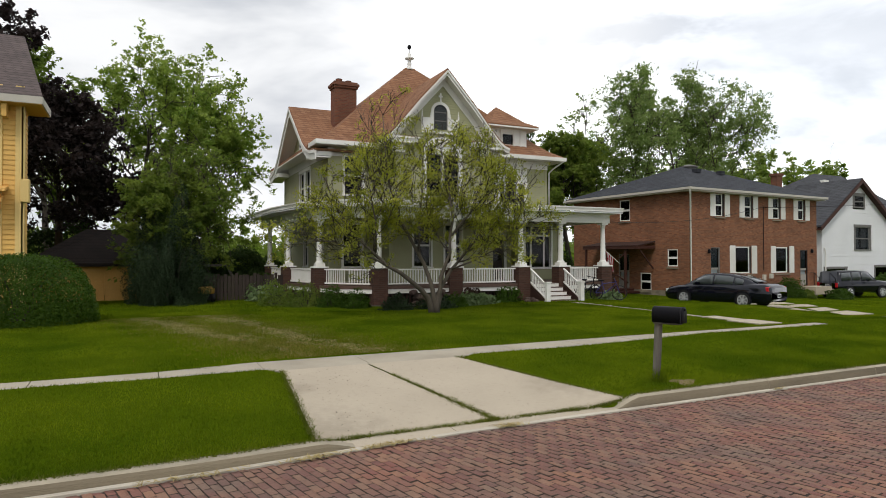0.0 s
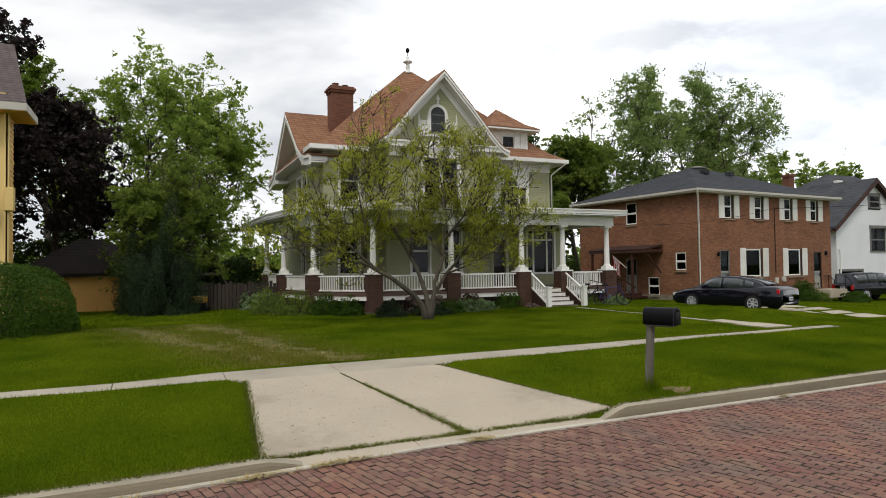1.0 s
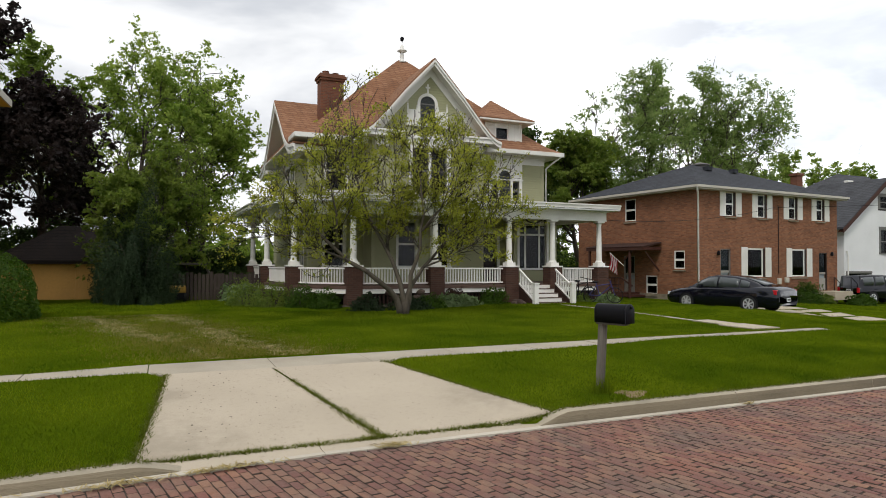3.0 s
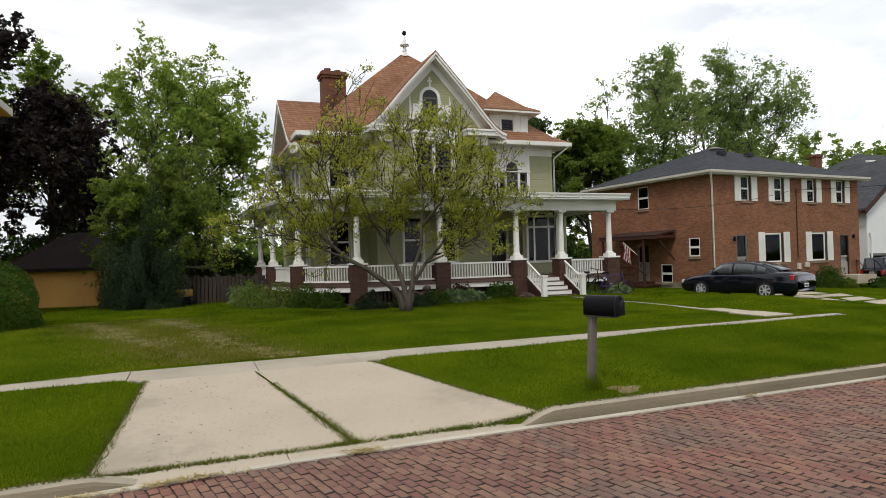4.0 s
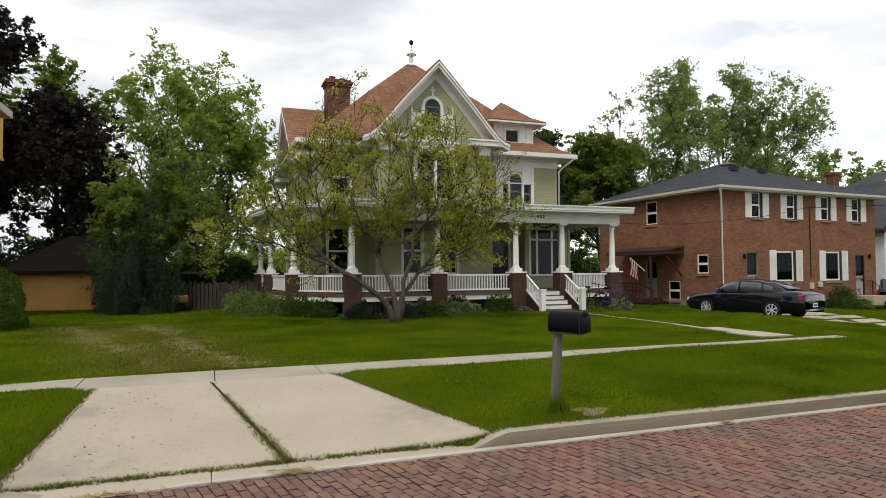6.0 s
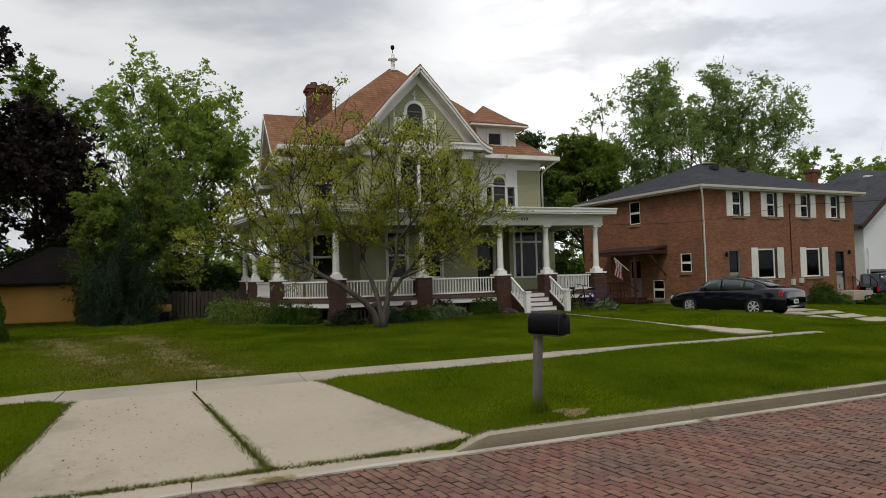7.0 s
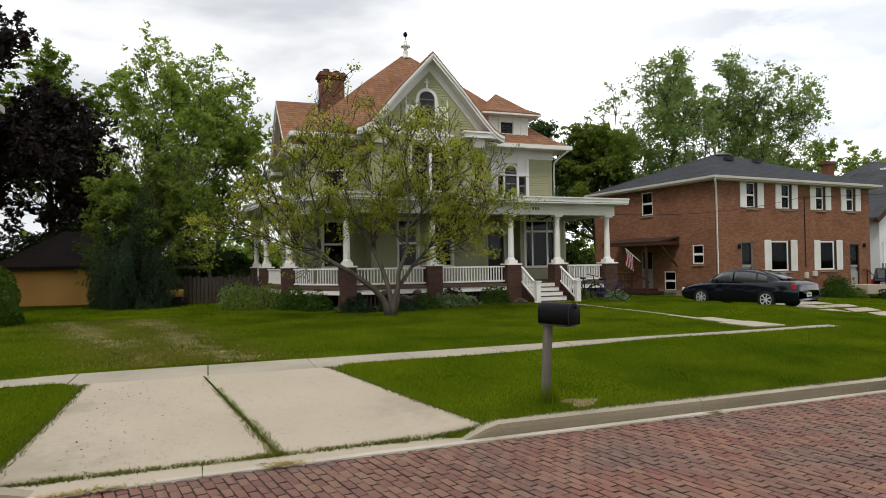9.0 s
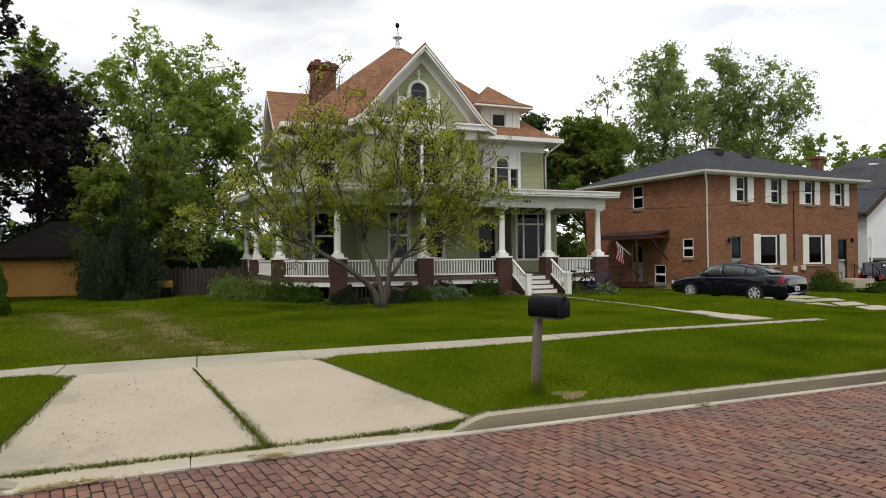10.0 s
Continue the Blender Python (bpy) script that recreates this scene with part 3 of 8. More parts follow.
def tree(name, base, height, wide, label, leaf, seed, limbs=5, kids=4, depth=3, trunk=0.22, clear=0.25, leaves=14000, size=0.2, clump=0.5, bark=None, spread=0.8, lift=0.0, level=0.5, gaps=1.0, lean=(0, 0), twig=0.008, aspect=1.7, category="tree", stems=1, tuft=9, tight=0.4, stream=None):
    """A tapered trunk with limbs, and a crown of many small leaves about the outer shoots, fitted to height and width."""
    rng = np.random.default_rng(seed)
    out = []
    for s in range(stems):
        ang = 2 * math.pi * (s + rng.uniform(0, 0.5)) / stems
        d0 = np.array([math.cos(ang), math.sin(ang), 0]) * (0.28 if stems > 1 else 0.03) + np.array([lean[0], lean[1], 1.0])
        pts, rad = [np.zeros(3)], [trunk * 1.35]
        p, d = np.zeros(3), d0 / np.linalg.norm(d0)
        n = 8
        for k in range(n):
            d = d + rng.normal(size=3) * 0.07
            d /= np.linalg.norm(d)
            p = p + d * (0.82 * height / n)
            pts.append(p.copy())
            rad.append(trunk * (1 - 0.85 * (k + 1) / n))
        out.append((pts, rad, 9))
        for j in range(limbs):
            f = clear + (1 - clear) * (j + rng.uniform(0.1, 0.9)) / limbs
            i = min(n - 1, int(f * n))
            base_p = pts[i] + (pts[i + 1] - pts[i]) * (f * n - i)
            ang2 = rng.uniform(0, 2 * math.pi) if limbs > 9 else 2 * math.pi * (j * 0.382 + rng.uniform(-0.1, 0.1))
            dd = np.array([math.cos(ang2), math.sin(ang2), rng.uniform(0.15, 0.65) + 0.5 * f])
            ln = wide * 0.42 * (0.62 + 0.5 * math.sin(math.pi * min(1, f * 0.9))) * rng.uniform(0.85, 1.15)
            grow(rng, base_p, dd, ln, rad[i] * 0.6, depth - 1, spread, lift, kids, out)
    ends = np.array([p for pts, r, dep in out if dep == 0 for p in pts[1:]])
    top = np.quantile(ends[:, 2], 0.995)
    half = np.quantile(np.linalg.norm(ends[:, :2] - ends[:, :2].mean(0), axis=1), 0.97)
    sz, sx = (height - clump * 0.6) / top, max(0.3, (wide / 2 - clump * 0.5)) / half
    k = np.array([sx, sx, sz])
    e = thing(name, base, label, category)
    b = np.array(base, float)
    bm = bmesh.new()
    for pts, rad, dep in out:
        if dep == 0 and rad[0] * 1.0 < twig * 0.5:
            continue
        seg = 9 if dep == 9 else (6 if dep >= 2 else (5 if dep == 1 else 3))
        tube(bm, [b + p * k for p in pts], [max(r, twig * (0.5 if i == len(rad) - 1 else 1)) for i, r in enumerate(rad)], seg)
    part("trunk", bm, bark or M["bark"], e, smooth=True)
    weight = rng.uniform(0, 1, len(ends)) ** 1.3 * (ends[:, 2] <= top)
    weight *= np.array([max(0.02, 0.7 + gaps * noise.noise(Vector(q * k) * 0.42 + Vector((seed, 0, 0)))) for q in ends])
    # leaves sit in tufts about the shoots, some tufts fuller than others
    count = max(1, leaves // tuft)
    spot = ends[rng.choice(len(ends), count, p=weight / weight.sum())] * k + b + rng.normal(size=(count, 3)) * clump * 0.26
    full = rng.gamma(2.0, 0.5, count)
    own = rng.choice(count, leaves, p=full / full.sum())
    pick = spot[own] + rng.normal(size=(leaves, 3)) * clump * tight * np.array([0.36, 0.36, 0.26])
    leaf_cloud("crown", pick, np.tile([0, 0, level], (leaves, 1)), size, leaf, e, rng, aspect=aspect, stream=stream)
    return e


def shrub(name, base, sx, sy, h, label, leaf, seed, n=2500, size=0.09, rough=0.16, category="shrub", fill=0.25, flat_top=0.0, power=2.0):
    """A bush: leaves over an uneven rounded body, on short stems."""
    rng = np.random.default_rng(seed)
    e = thing(name, base, label, category)
    d = rng.normal(size=(n, 3))
    d[:, 2] = np.abs(d[:, 2]) * 1.0 - 0.12
    d /= (np.abs(d) ** power).sum(1)[:, None] ** (1 / power)
    lump = np.array([noise.noise(Vector(v) * 2.2 + Vector((seed, 0, 0))) + 0.5 * noise.noise(Vector(v) * 5.1) for v in d])
    r = (1 + rough * lump) * np.where(rng.uniform(size=n) < fill, rng.uniform(0.5, 1, n), rng.uniform(0.93, 1.03, n))
    p = d * r[:, None] * np.array([sx, sy, h * 0.98]) + np.array(base)
    p[:, 2] = np.maximum(p[:, 2], base[2] + 0.03)
    leaf_cloud("foliage", p, d * 0.9, size, leaf, e, rng)
    bm = bmesh.new()
    for k in range(7):
        a = k * 0.9
        tube(bm, [Vector(base) + Vector((0.08 * math.cos(a), 0.08 * math.sin(a), -0.05)), Vector(base) + Vector((sx * 0.35 * math.cos(a), sy * 0.35 * math.sin(a), h * 0.5)), Vector(base) + Vector((sx * 0.6 * math.cos(a), sy * 0.6 * math.sin(a), h * 0.75))], [0.03, 0.02, 0.008], 5)
    part("stems", bm, M["bark"], e)
    return e

# ---- ground, street, pavement ----
SLOPE = 0.015                     # the street runs a degree off the house's line


def step01(a, b, v):
    """A smooth rise from 0 at a to 1 at b; a may lie beyond b."""
    t = min(1.0, max(0.0, (v - a) / (b - a)))
    return t * t * (3 - 2 * t)


def bend(x):
    """How far the kerb line swings off the straight: the street widens a little beyond the driveway."""
    return -0.19 + 0.27 * step01(-1.4, 3.4, x)


def drive_edges(yy):
    """Left and right edge of the driveway apron at that distance across the verge."""
    f = min(1.0, max(0.0, (10.45 - yy) / 3.4))
    return 1.02 - 0.28 * f, 4.36 + 1.20 * f ** 0.9


def drive_height(yy, x=3.0):
    """The apron climbs to the sidewalk, and its front corners lift to meet the kerb."""
    f = min(1.0, max(0.0, (yy - 7.1) / 3.35))
    l, r = drive_edges(yy)
    flare = step01(0.9, 0.0, r - x) + 0.5 * step01(0.5, 0.0, x - l)
    return 0.012 + 0.333 * f + 0.10 * flare * (1 - f) ** 2


def walk_far(x):
    """The sidewalk's far edge, where the lawn has crept over it beside the drive."""
    return 11.5 - 0.32 * step01(0.9, -0.4, x)


def gz(x, y):
    yy = y - SLOPE * x
    if yy < 6.9 + bend(x):
        return -0.12 if yy > -4.2 else 0.1 + 0.02 * min(20, -4.2 - yy)
    if yy < 10.45:
        low = 0.04 * step01(3.0, 0.0, x)
        z = 0.15 - low + (0.21 + low) * (yy - 6.9) / 3.55 + 0.04 * math.sin((yy - 6.9) / 3.55 * math.pi) + (0.035 + 0.07 * step01(6.5, 11.0, x)) * step01(9.3, 10.3, yy)
    else:
        z = 0.36 + 0.06 * step01(11.5, 19, yy)
    z -= 0.40 * step01(16.3, 22.5, x) * step01(11.6, 15.0, yy)
    z -= 0.45 * step01(27, 42, x) * step01(12.0, 16.0, yy)
    z += 0.012 * noise.noise(Vector((x * 0.6, y * 0.6, 3.0)))
    z += 0.22 * step01(15.8, 17.5, x) * (1 - step01(-1.1, -0.05, x - 20.3 - 0.5 * (y - 12))) * step01(12.2, 14.5, yy) * (1 - step01(18.0, 20.3, yy))
    if yy < 10.5:
        l, r = drive_edges(yy)
        inside = min(x - l, r - x)
        if inside > -0.3:
            z = z + (drive_height(yy, x) - 0.04 - z) * step01(-0.3, 0.02, inside)
    if 10.45 <= yy <= walk_far(x) and x < 16.5:
        z -= 0.07
    return z


def axis(parts):
    vals = []
    for a, b, s in parts:
        n = max(1, round((b - a) / s))
        vals += [a + (b - a) * i / n for i in range(n)]
    return vals + [parts[-1][1]]


xs = axis([(-400, -60, 40), (-60, -12, 4), (-12, -2, 0.6), (-2, 8, 0.16), (8, 30, 0.5), (30, 70, 4), (70, 500, 40)])
ys = axis([(-200, -20, 20), (-20, -4, 2), (-4, 6.7, 1.2), (6.7, 12.2, 0.16), (12.2, 32, 0.5), (32, 60, 4), (60, 700, 40)])
bm = bmesh.new()
grid = [[bm.verts.new((x, y + SLOPE * x if -4 <= y <= 14 else y + SLOPE * x * max(0, 1 - abs(y - 14) / 40) if y > 14 else y + SLOPE * x, 0)) for x in xs] for y in ys]
for row in grid:
    for v in row:
        v.co.z = gz(v.co.x, v.co.y)
for a, b in zip(grid, grid[1:]):
    for i in range(len(xs) - 1):
        bm.faces.new((a[i], a[i + 1], b[i + 1], b[i]))
part("ground", bm, M["lawn"], None, "mown green lawn sloping gently to the street", True, "lawn", "structure")


def st(x, yy, z=0.0):
    """A place given along the street: x, distance across, height."""
    return Vector((x, yy + SLOPE * x, z))


def sk(x, yy, z=0.0):
    """The same, following the kerb line."""
    return Vector((x, yy + SLOPE * x + bend(x), z))


bm = bmesh.new()
face(bm, [st(-60, -4.2, -0.013), st(46, -4.2, -0.013), st(46, 6.9, -0.013), st(-60, 6.9, -0.013)])
face(bm, [st(46, -4.2, -0.004), st(300, -4.2, -0.004), st(300, 6.9, -0.004), st(46, 6.9, -0.004)])
road = part("road", bm, M["joint"], None, "street paved with worn red bricks", False, "road", "structure")

# gutter: a pale edge strip next to the bricks and a flat pan behind it
bm = bmesh.new()
rng0 = random.Random(4)
for k in range(-24, 80):
    a, b = k * 1.525 - 0.5, k * 1.525 + 1.02 + (0.0 if k % 2 else 0.005)
    j = rng0.uniform(-0.004, 0.004)
    v = [sk(a, 6.70, 0.014 + j), sk(b, 6.70, 0.014 - j), sk(b, 6.785, 0.018), sk(a, 6.785, 0.018)]
    prism(bm, [p - Vector((0, 0, 0.15)) for p in v], (0, 0, 0.15))
part("gutter_edge", bm, M["gutter"], None, "worn pale concrete strip edging the brick street", False, "gutter", "structure")
bm = bmesh.new()
for k in range(-24, 80):
    a, b = k * 1.525 - 0.5, k * 1.525 + 1.015 + (0.0 if k % 2 else 0.01)
    v = [sk(a, 6.79, 0.010), sk(b, 6.79, 0.010), st(b, 7.11, 0.022), st(a, 7.11, 0.022)]
    prism(bm, [p - Vector((0, 0, 0.15)) for p in v], (0, 0, 0.15))
part("gutter", bm, M["concrete"], None, "concrete gutter pan along the kerb", False, "gutter", "structure")


def kerb_height(x):
    return -0.02 + 0.135 * (1 - step01(0.7, 1.35, x)) + 0.18 * step01(5.1, 5.72, x)


kerb = thing("kerb", st(6, 7.0, 0), "grey concrete kerb dropped at the driveway", "kerb", kind="structure")
joints = [-60, -30, -12, -6.1, -3.0, 5.05, 8.57, 11.6, 14.7, 17.7, 20.8, 26.8, 33, 45, 60, 90, 150, 300]
for a, b in zip(joints, joints[1:]):
    bm = bmesh.new()
    n = max(1, min(54, int((b - a) / 0.15)))
    prev = None
    for i in range(n + 1):
        x = a + 0.008 + (b - a - 0.016) * i / n
        h = kerb_height(x)
        prof = [(6.795, -0.1), (6.797, 0.0 if h > 0 else h), (6.808, h * 0.6), (6.824, h * 0.91), (6.846, h), (6.975, h + 0.006), (6.975, -0.1)]
        cur = [bm.verts.new(sk(x, y, z)) for y, z in prof]
        if prev:
            for p in range(len(prof) - 1):
                bm.faces.new((prev[p], cur[p], cur[p + 1], prev[p + 1]))
        else:
            bm.faces.new(cur)
        prev = cur
    bm.faces.new(prev[::-1])
    # faces towards the street take the darker concrete, the rest the paler
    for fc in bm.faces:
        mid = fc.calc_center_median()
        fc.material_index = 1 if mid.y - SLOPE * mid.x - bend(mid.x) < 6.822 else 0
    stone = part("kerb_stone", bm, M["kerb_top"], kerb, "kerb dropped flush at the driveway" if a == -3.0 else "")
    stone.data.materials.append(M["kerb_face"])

# driveway apron: two slabs with a grassy seam between them
drive = thing("driveway_apron", st(2.7, 8.7, 0.2), "pale concrete driveway apron with a grassy centre seam", "driveway", kind="structure")


def seam(yy):
    return 2.54 + 0.74 * (10.45 - yy) / 3.35


for side in (0, 1):
    bm = bmesh.new()
    n = 16
    rows = []
    for i in range(n + 1):
        yy = 7.115 + (10.46 - 7.115) * i / n
        l, r = drive_edges(yy)
        lo, hi = (l, seam(yy) - 0.018) if side == 0 else (seam(yy) + 0.018, r)
        rows.append([bm.verts.new(st(lo + (hi - lo) * k / 10, yy, drive_height(yy, lo + (hi - lo) * k / 10) + 0.012)) for k in range(11)])
    low = [[bm.verts.new(v.co - Vector((0, 0, 0.12))) for v in r] for r in (rows[0], rows[-1])]
    for a, b in zip(rows, rows[1:]):
        for k in range(10):
            bm.faces.new((a[k], a[k + 1], b[k + 1], b[k]))
    for k in range(10):
        bm.faces.new((low[0][k], low[0][k + 1], rows[0][k + 1], rows[0][k]))
    part("slab", bm, M["concrete"], drive, smooth=True)

walkway = thing("sidewalk", st(4, 10.95, 0.36), "narrow pale concrete sidewalk crossing the lawn", "sidewalk", kind="structure")
cuts = [-40, -20, -9, -7.5, -6.0, -4.3, -2.7, -0.9, 0.75, 2.6, 4.2, 5.9, 7.6, 9.2, 10.9, 12.5, 14.1, 15.6, 16.6]
for a, b in zip(cuts, cuts[1:]):
    bm = bmesh.new()
    t = 0.006 * math.sin(a * 7)
    v = [st(a + 0.008, 10.465, 0.355 + t), st(b - 0.008, 10.465, 0.355), st(b - 0.008, walk_far(b), 0.366), st(a + 0.008, walk_far(a), 0.366 + t)]
    prism(bm, [p - Vector((0, 0, 0.12)) for p in v], (0, 0, 0.12))
    part("slab", bm, M["walk_concrete"], walkway)

# garden walk from the porch steps, sunk in the grass
path = thing("garden_walk", (15.05, 16.5, 0.4), "half-overgrown concrete walk from porch steps to sidewalk", "path", kind="structure")
for k in range(8):
    bm = bmesh.new()
    y0, y1 = 12.0 + k * 1.15, 13.12 + k * 1.15
    xo = 0.05 * math.sin(k * 2.2)
    w = (0.46, 0.30, 0.10, 0.07, 0.03, 0.06, 0.07, 0.15)[k]
    v = [(15.05 + xo + s * w, y, gz(15, y) + (0.034 if k < 2 else 0.014)) for s, y in ((-1, y0), (1, y0), (1, y1), (-1, y1))]
    prism(bm, [Vector(p) - Vector((0, 0, 0.1)) for p in v], (0, 0, 0.1))
    part("slab", bm, M["concrete"], path)

# the neighbour's driveway, cracked
ndrive = thing("neighbour_driveway", (21, 15, 0.1), "cracked pale concrete driveway beside the brick house", "driveway", kind="structure")
for k in range(9):
    for side in (0, 1):
        bm = bmesh.new()
        y0, y1 = 11.95 + k * 1.7, 13.6 + k * 1.7
        j = 0.16 * math.sin(k * 5.3 + side * 2.1)
        x0 = 20.3 + k * 0.85 + side * 1.75 + j
        x1 = x0 + 1.42 + 0.16 * math.sin(k * 3.1 + side)
        y1 -= 0.10 + 0.42 * abs(math.sin(k * 2.3 + side * 1.3))
        v = [Vector((x, y, gz(x, y) + 0.018)) for x, y in ((x0, y0 + 0.2 * abs(math.sin(k * 4.1))), (x1, y0), (x1 + 0.72 + 0.2 * math.sin(k * 1.9 + side), y1), (x0 + 0.78, y1 - 0.15 * abs(math.sin(k * 6.1 + side))))]
        prism(bm, [p - Vector((0, 0, 0.1)) for p in v], (0, 0, 0.1))
        part("slab", bm, M["concrete"], ndrive)


# ---- the sage-green house ----
house = thing("victorian_house", (12.5, 28.2, 0.4), "sage-green two-and-a-half-storey Victorian house with white trim", "house")
FS = facing(0, 26.95, -90)      # front gable bay: u = x
FM = facing(0, 28.2, -90)       # main front wall
FB = facing(0, 27.3, -90)       # ground-floor window box
FL = facing(6.6, 0, 180)        # left wall: u = -y
FR = facing(18.5, 0, 0)         # right wall: u = y
FBR = facing(14.45, 0, 0)       # right cheek of the bay
FBL = facing(9.1, 0, 180)
Z0, ZE = 0.4, 7.35

bay_holes = [(10.95, 11.72, 5.15, 7.15), (11.85, 12.62, 5.15, 7.15), (11.9, 12.75, 1.85, 3.85), (10.3, 11.15, 1.85, 3.85)]
main_holes = [(15.98, 16.6, 5.2, 6.62), (15.62, 15.9, 5.2, 6.1), (16.7, 17.1, 5.2, 6.1), (14.95, 15.85, 1.15, 3.45), (7.35, 8.25, 5.2, 7.0), (7.3, 8.2, 1.85, 3.85)]
left_holes = [(-33.9, -32.9, 5.15, 6.75), (-32.6, -31.6, 5.15, 6.75), (-32.9, -32.1, 1.85, 3.85), (-29.9, -29.1, 1.85, 3.85)]
box_holes = [(16.6, 18.12, 1.75, 3.9)]

bm = bmesh.new()
wall_cells(bm, FS, 9.1, 14.45, Z0, 7.6, bay_holes)
part("bay_wall", bm, M["sage"], house)
bm = bmesh.new()
wall_cells(bm, FM, 6.6, 9.1, Z0, ZE, main_holes)
part("front_wall", bm, M["sage"], house)
bm = bmesh.new()
wall_cells(bm, FM, 14.45, 18.5, Z0, ZE, main_holes)
part("front_wall", bm, M["sage"], house)
bm = bmesh.new()
wall_cells(bm, FB, 16.3, 18.68, Z0, 4.4, box_holes)
box(bm, 18.48, 18.68, 27.5, 28.4, Z0, 4.4)
box(bm, 16.3, 16.5, 27.5, 28.2, Z0, 4.4)
part("window_bay_wall", bm, M["sage"], house)
for x in (14.25, 9.1):
    bm = bmesh.new()
    box(bm, x, x + 0.2, 27.15, 28.2, Z0, 7.6)
    part("bay_cheek", bm, M["sage"], house)
bm = bmesh.new()
wall_cells(bm, FL, -38.0, -28.4, Z0, ZE, left_holes)
part("left_wall", bm, M["sage"], house)
bm = bmesh.new()
wall_cells(bm, FR, 28.4, 38.0, Z0, ZE, [])
box(bm, 6.8, 18.3, 37.8, 38.0, Z0, ZE)
part("rear_wall", bm, M["sage"], house)
# near-black floors and sheets that give the rooms their shade by colour
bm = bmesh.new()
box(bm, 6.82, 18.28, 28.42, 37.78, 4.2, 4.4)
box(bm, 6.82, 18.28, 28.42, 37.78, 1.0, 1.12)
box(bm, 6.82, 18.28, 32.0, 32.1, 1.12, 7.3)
# added sheet behind the box window, coloured as the shade within
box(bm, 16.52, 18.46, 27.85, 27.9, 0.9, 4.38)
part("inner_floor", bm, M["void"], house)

bm = bmesh.new()
RIDGE_X = 11.79
RAKE = [(0, 11.13), (1.41, 9.60), (2.33, 8.50), (2.82, 7.97), (3.12, 7.76), (3.36, 7.68)]


def rake_z(dx, drop=0.0):
    dx = abs(dx)
    for (a, za), (b, zb) in zip(RAKE, RAKE[1:]):
        if dx <= b:
            return za + (zb - za) * (dx - a) / (b - a) - drop
    return RAKE[-1][1] - drop


def gable_run(z):
    """Half the width of the gable wall at height z, under the rake."""
    lo, hi = 0.0, 2.675
    for _ in range(24):
        mid = (lo + hi) / 2
        if rake_z(mid, 0.60) > z:
            lo = mid
        else:
            hi = mid
    return lo


gable_holes = [(11.33, 12.0, 8.3, 9.5), (10.72, 12.7, 8.1, 8.9)]
siding(bm, FS, 9.1, 14.45, Z0, 7.6, [(h[0] - 0.1, h[1] + 0.1, h[2] - 0.06, h[3] + 0.1) for h in bay_holes])
siding(bm, FS, 9.1, 14.45, 7.6, 10.75, gable_holes, edge=lambda z: (RIDGE_X - gable_run(z) - 0.0, RIDGE_X + gable_run(z)))
siding(bm, FM, 6.6, 9.1, Z0, ZE, [(h[0] - 0.1, h[1] + 0.1, h[2] - 0.06, h[3] + 0.1) for h in main_holes])
siding(bm, FM, 14.45, 18.5, Z0, 6.95, [(h[0] - 0.1, h[1] + 0.1, h[2] - 0.06, h[3] + 0.1) for h in main_holes])
siding(bm, FB, 16.3, 18.68, Z0, 4.4, [(h[0] - 0.1, h[1] + 0.1, h[2] - 0.06, h[3] + 0.1) for h in box_holes])
siding(bm, FL, -38.0, -28.2, Z0, ZE, [(h[0] - 0.1, h[1] + 0.1, h[2] - 0.06, h[3] + 0.1) for h in left_holes])
siding(bm, FR, 28.2, 38.0, Z0, 6.95, [])
siding(bm, FBR, 26.95, 28.2, Z0, 7.6, [])
siding(bm, FBL, -28.2, -26.95, Z0, 7.6, [])
part("siding", bm, M["sage"], house, "sage-green lapped clapboards")

# gable wall body behind the boards
bm = bmesh.new()
prof = [(9.12, 7.6)] + [(RIDGE_X - gable_run(z), z) for z in (8.2, 9.0, 9.8, 10.4)] + [(RIDGE_X, 10.52)] + [(RIDGE_X + gable_run(z), z) for z in (10.4, 9.8, 9.0, 8.2)] + [(14.43, 7.6)]
prism(bm, [(x, 26.96, z) for x, z in prof], (0, 0.18, 0))
part("gable_wall", bm, M["sage"], house)

# corner boards, frieze, belt course
for m, u0, u1, z0, z1 in ((FS, 9.08, 9.24, Z0, 7.6), (FS, 14.31, 14.475, Z0, 7.6), (FBR, 26.92, 27.06, Z0, 7.6), (FM, 18.36, 18.525, Z0, 6.95), (FM, 6.575, 6.74, Z0, 6.95), (FB, 16.28, 16.42, Z0, 4.35), (FB, 18.56, 18.7, Z0, 4.35), (FR, 28.17, 28.32, Z0, 6.95)):
    bm = bmesh.new()
    box(bm, u0, u1, -0.02, 0.035, z0, z1, m)
    part("corner_board", bm, M["sage"], house)
for u0, u1, d0, d1, z0, m in ((14.47, 18.55, -0.02, 0.04, 6.95, FM), (14.47, 18.58, 0.04, 0.10, 7.24, FM), (6.55, 9.08, -0.02, 0.04, 6.95, FM), (28.2, 38.0, -0.02, 0.04, 6.95, FR), (-38.0, -28.2, -0.02, 0.04, 6.95, FL)):
    bm = bmesh.new()
    box(bm, u0, u1, d0, d1, z0, 7.34, m)
    part("frieze_board", bm, M["white"], house)

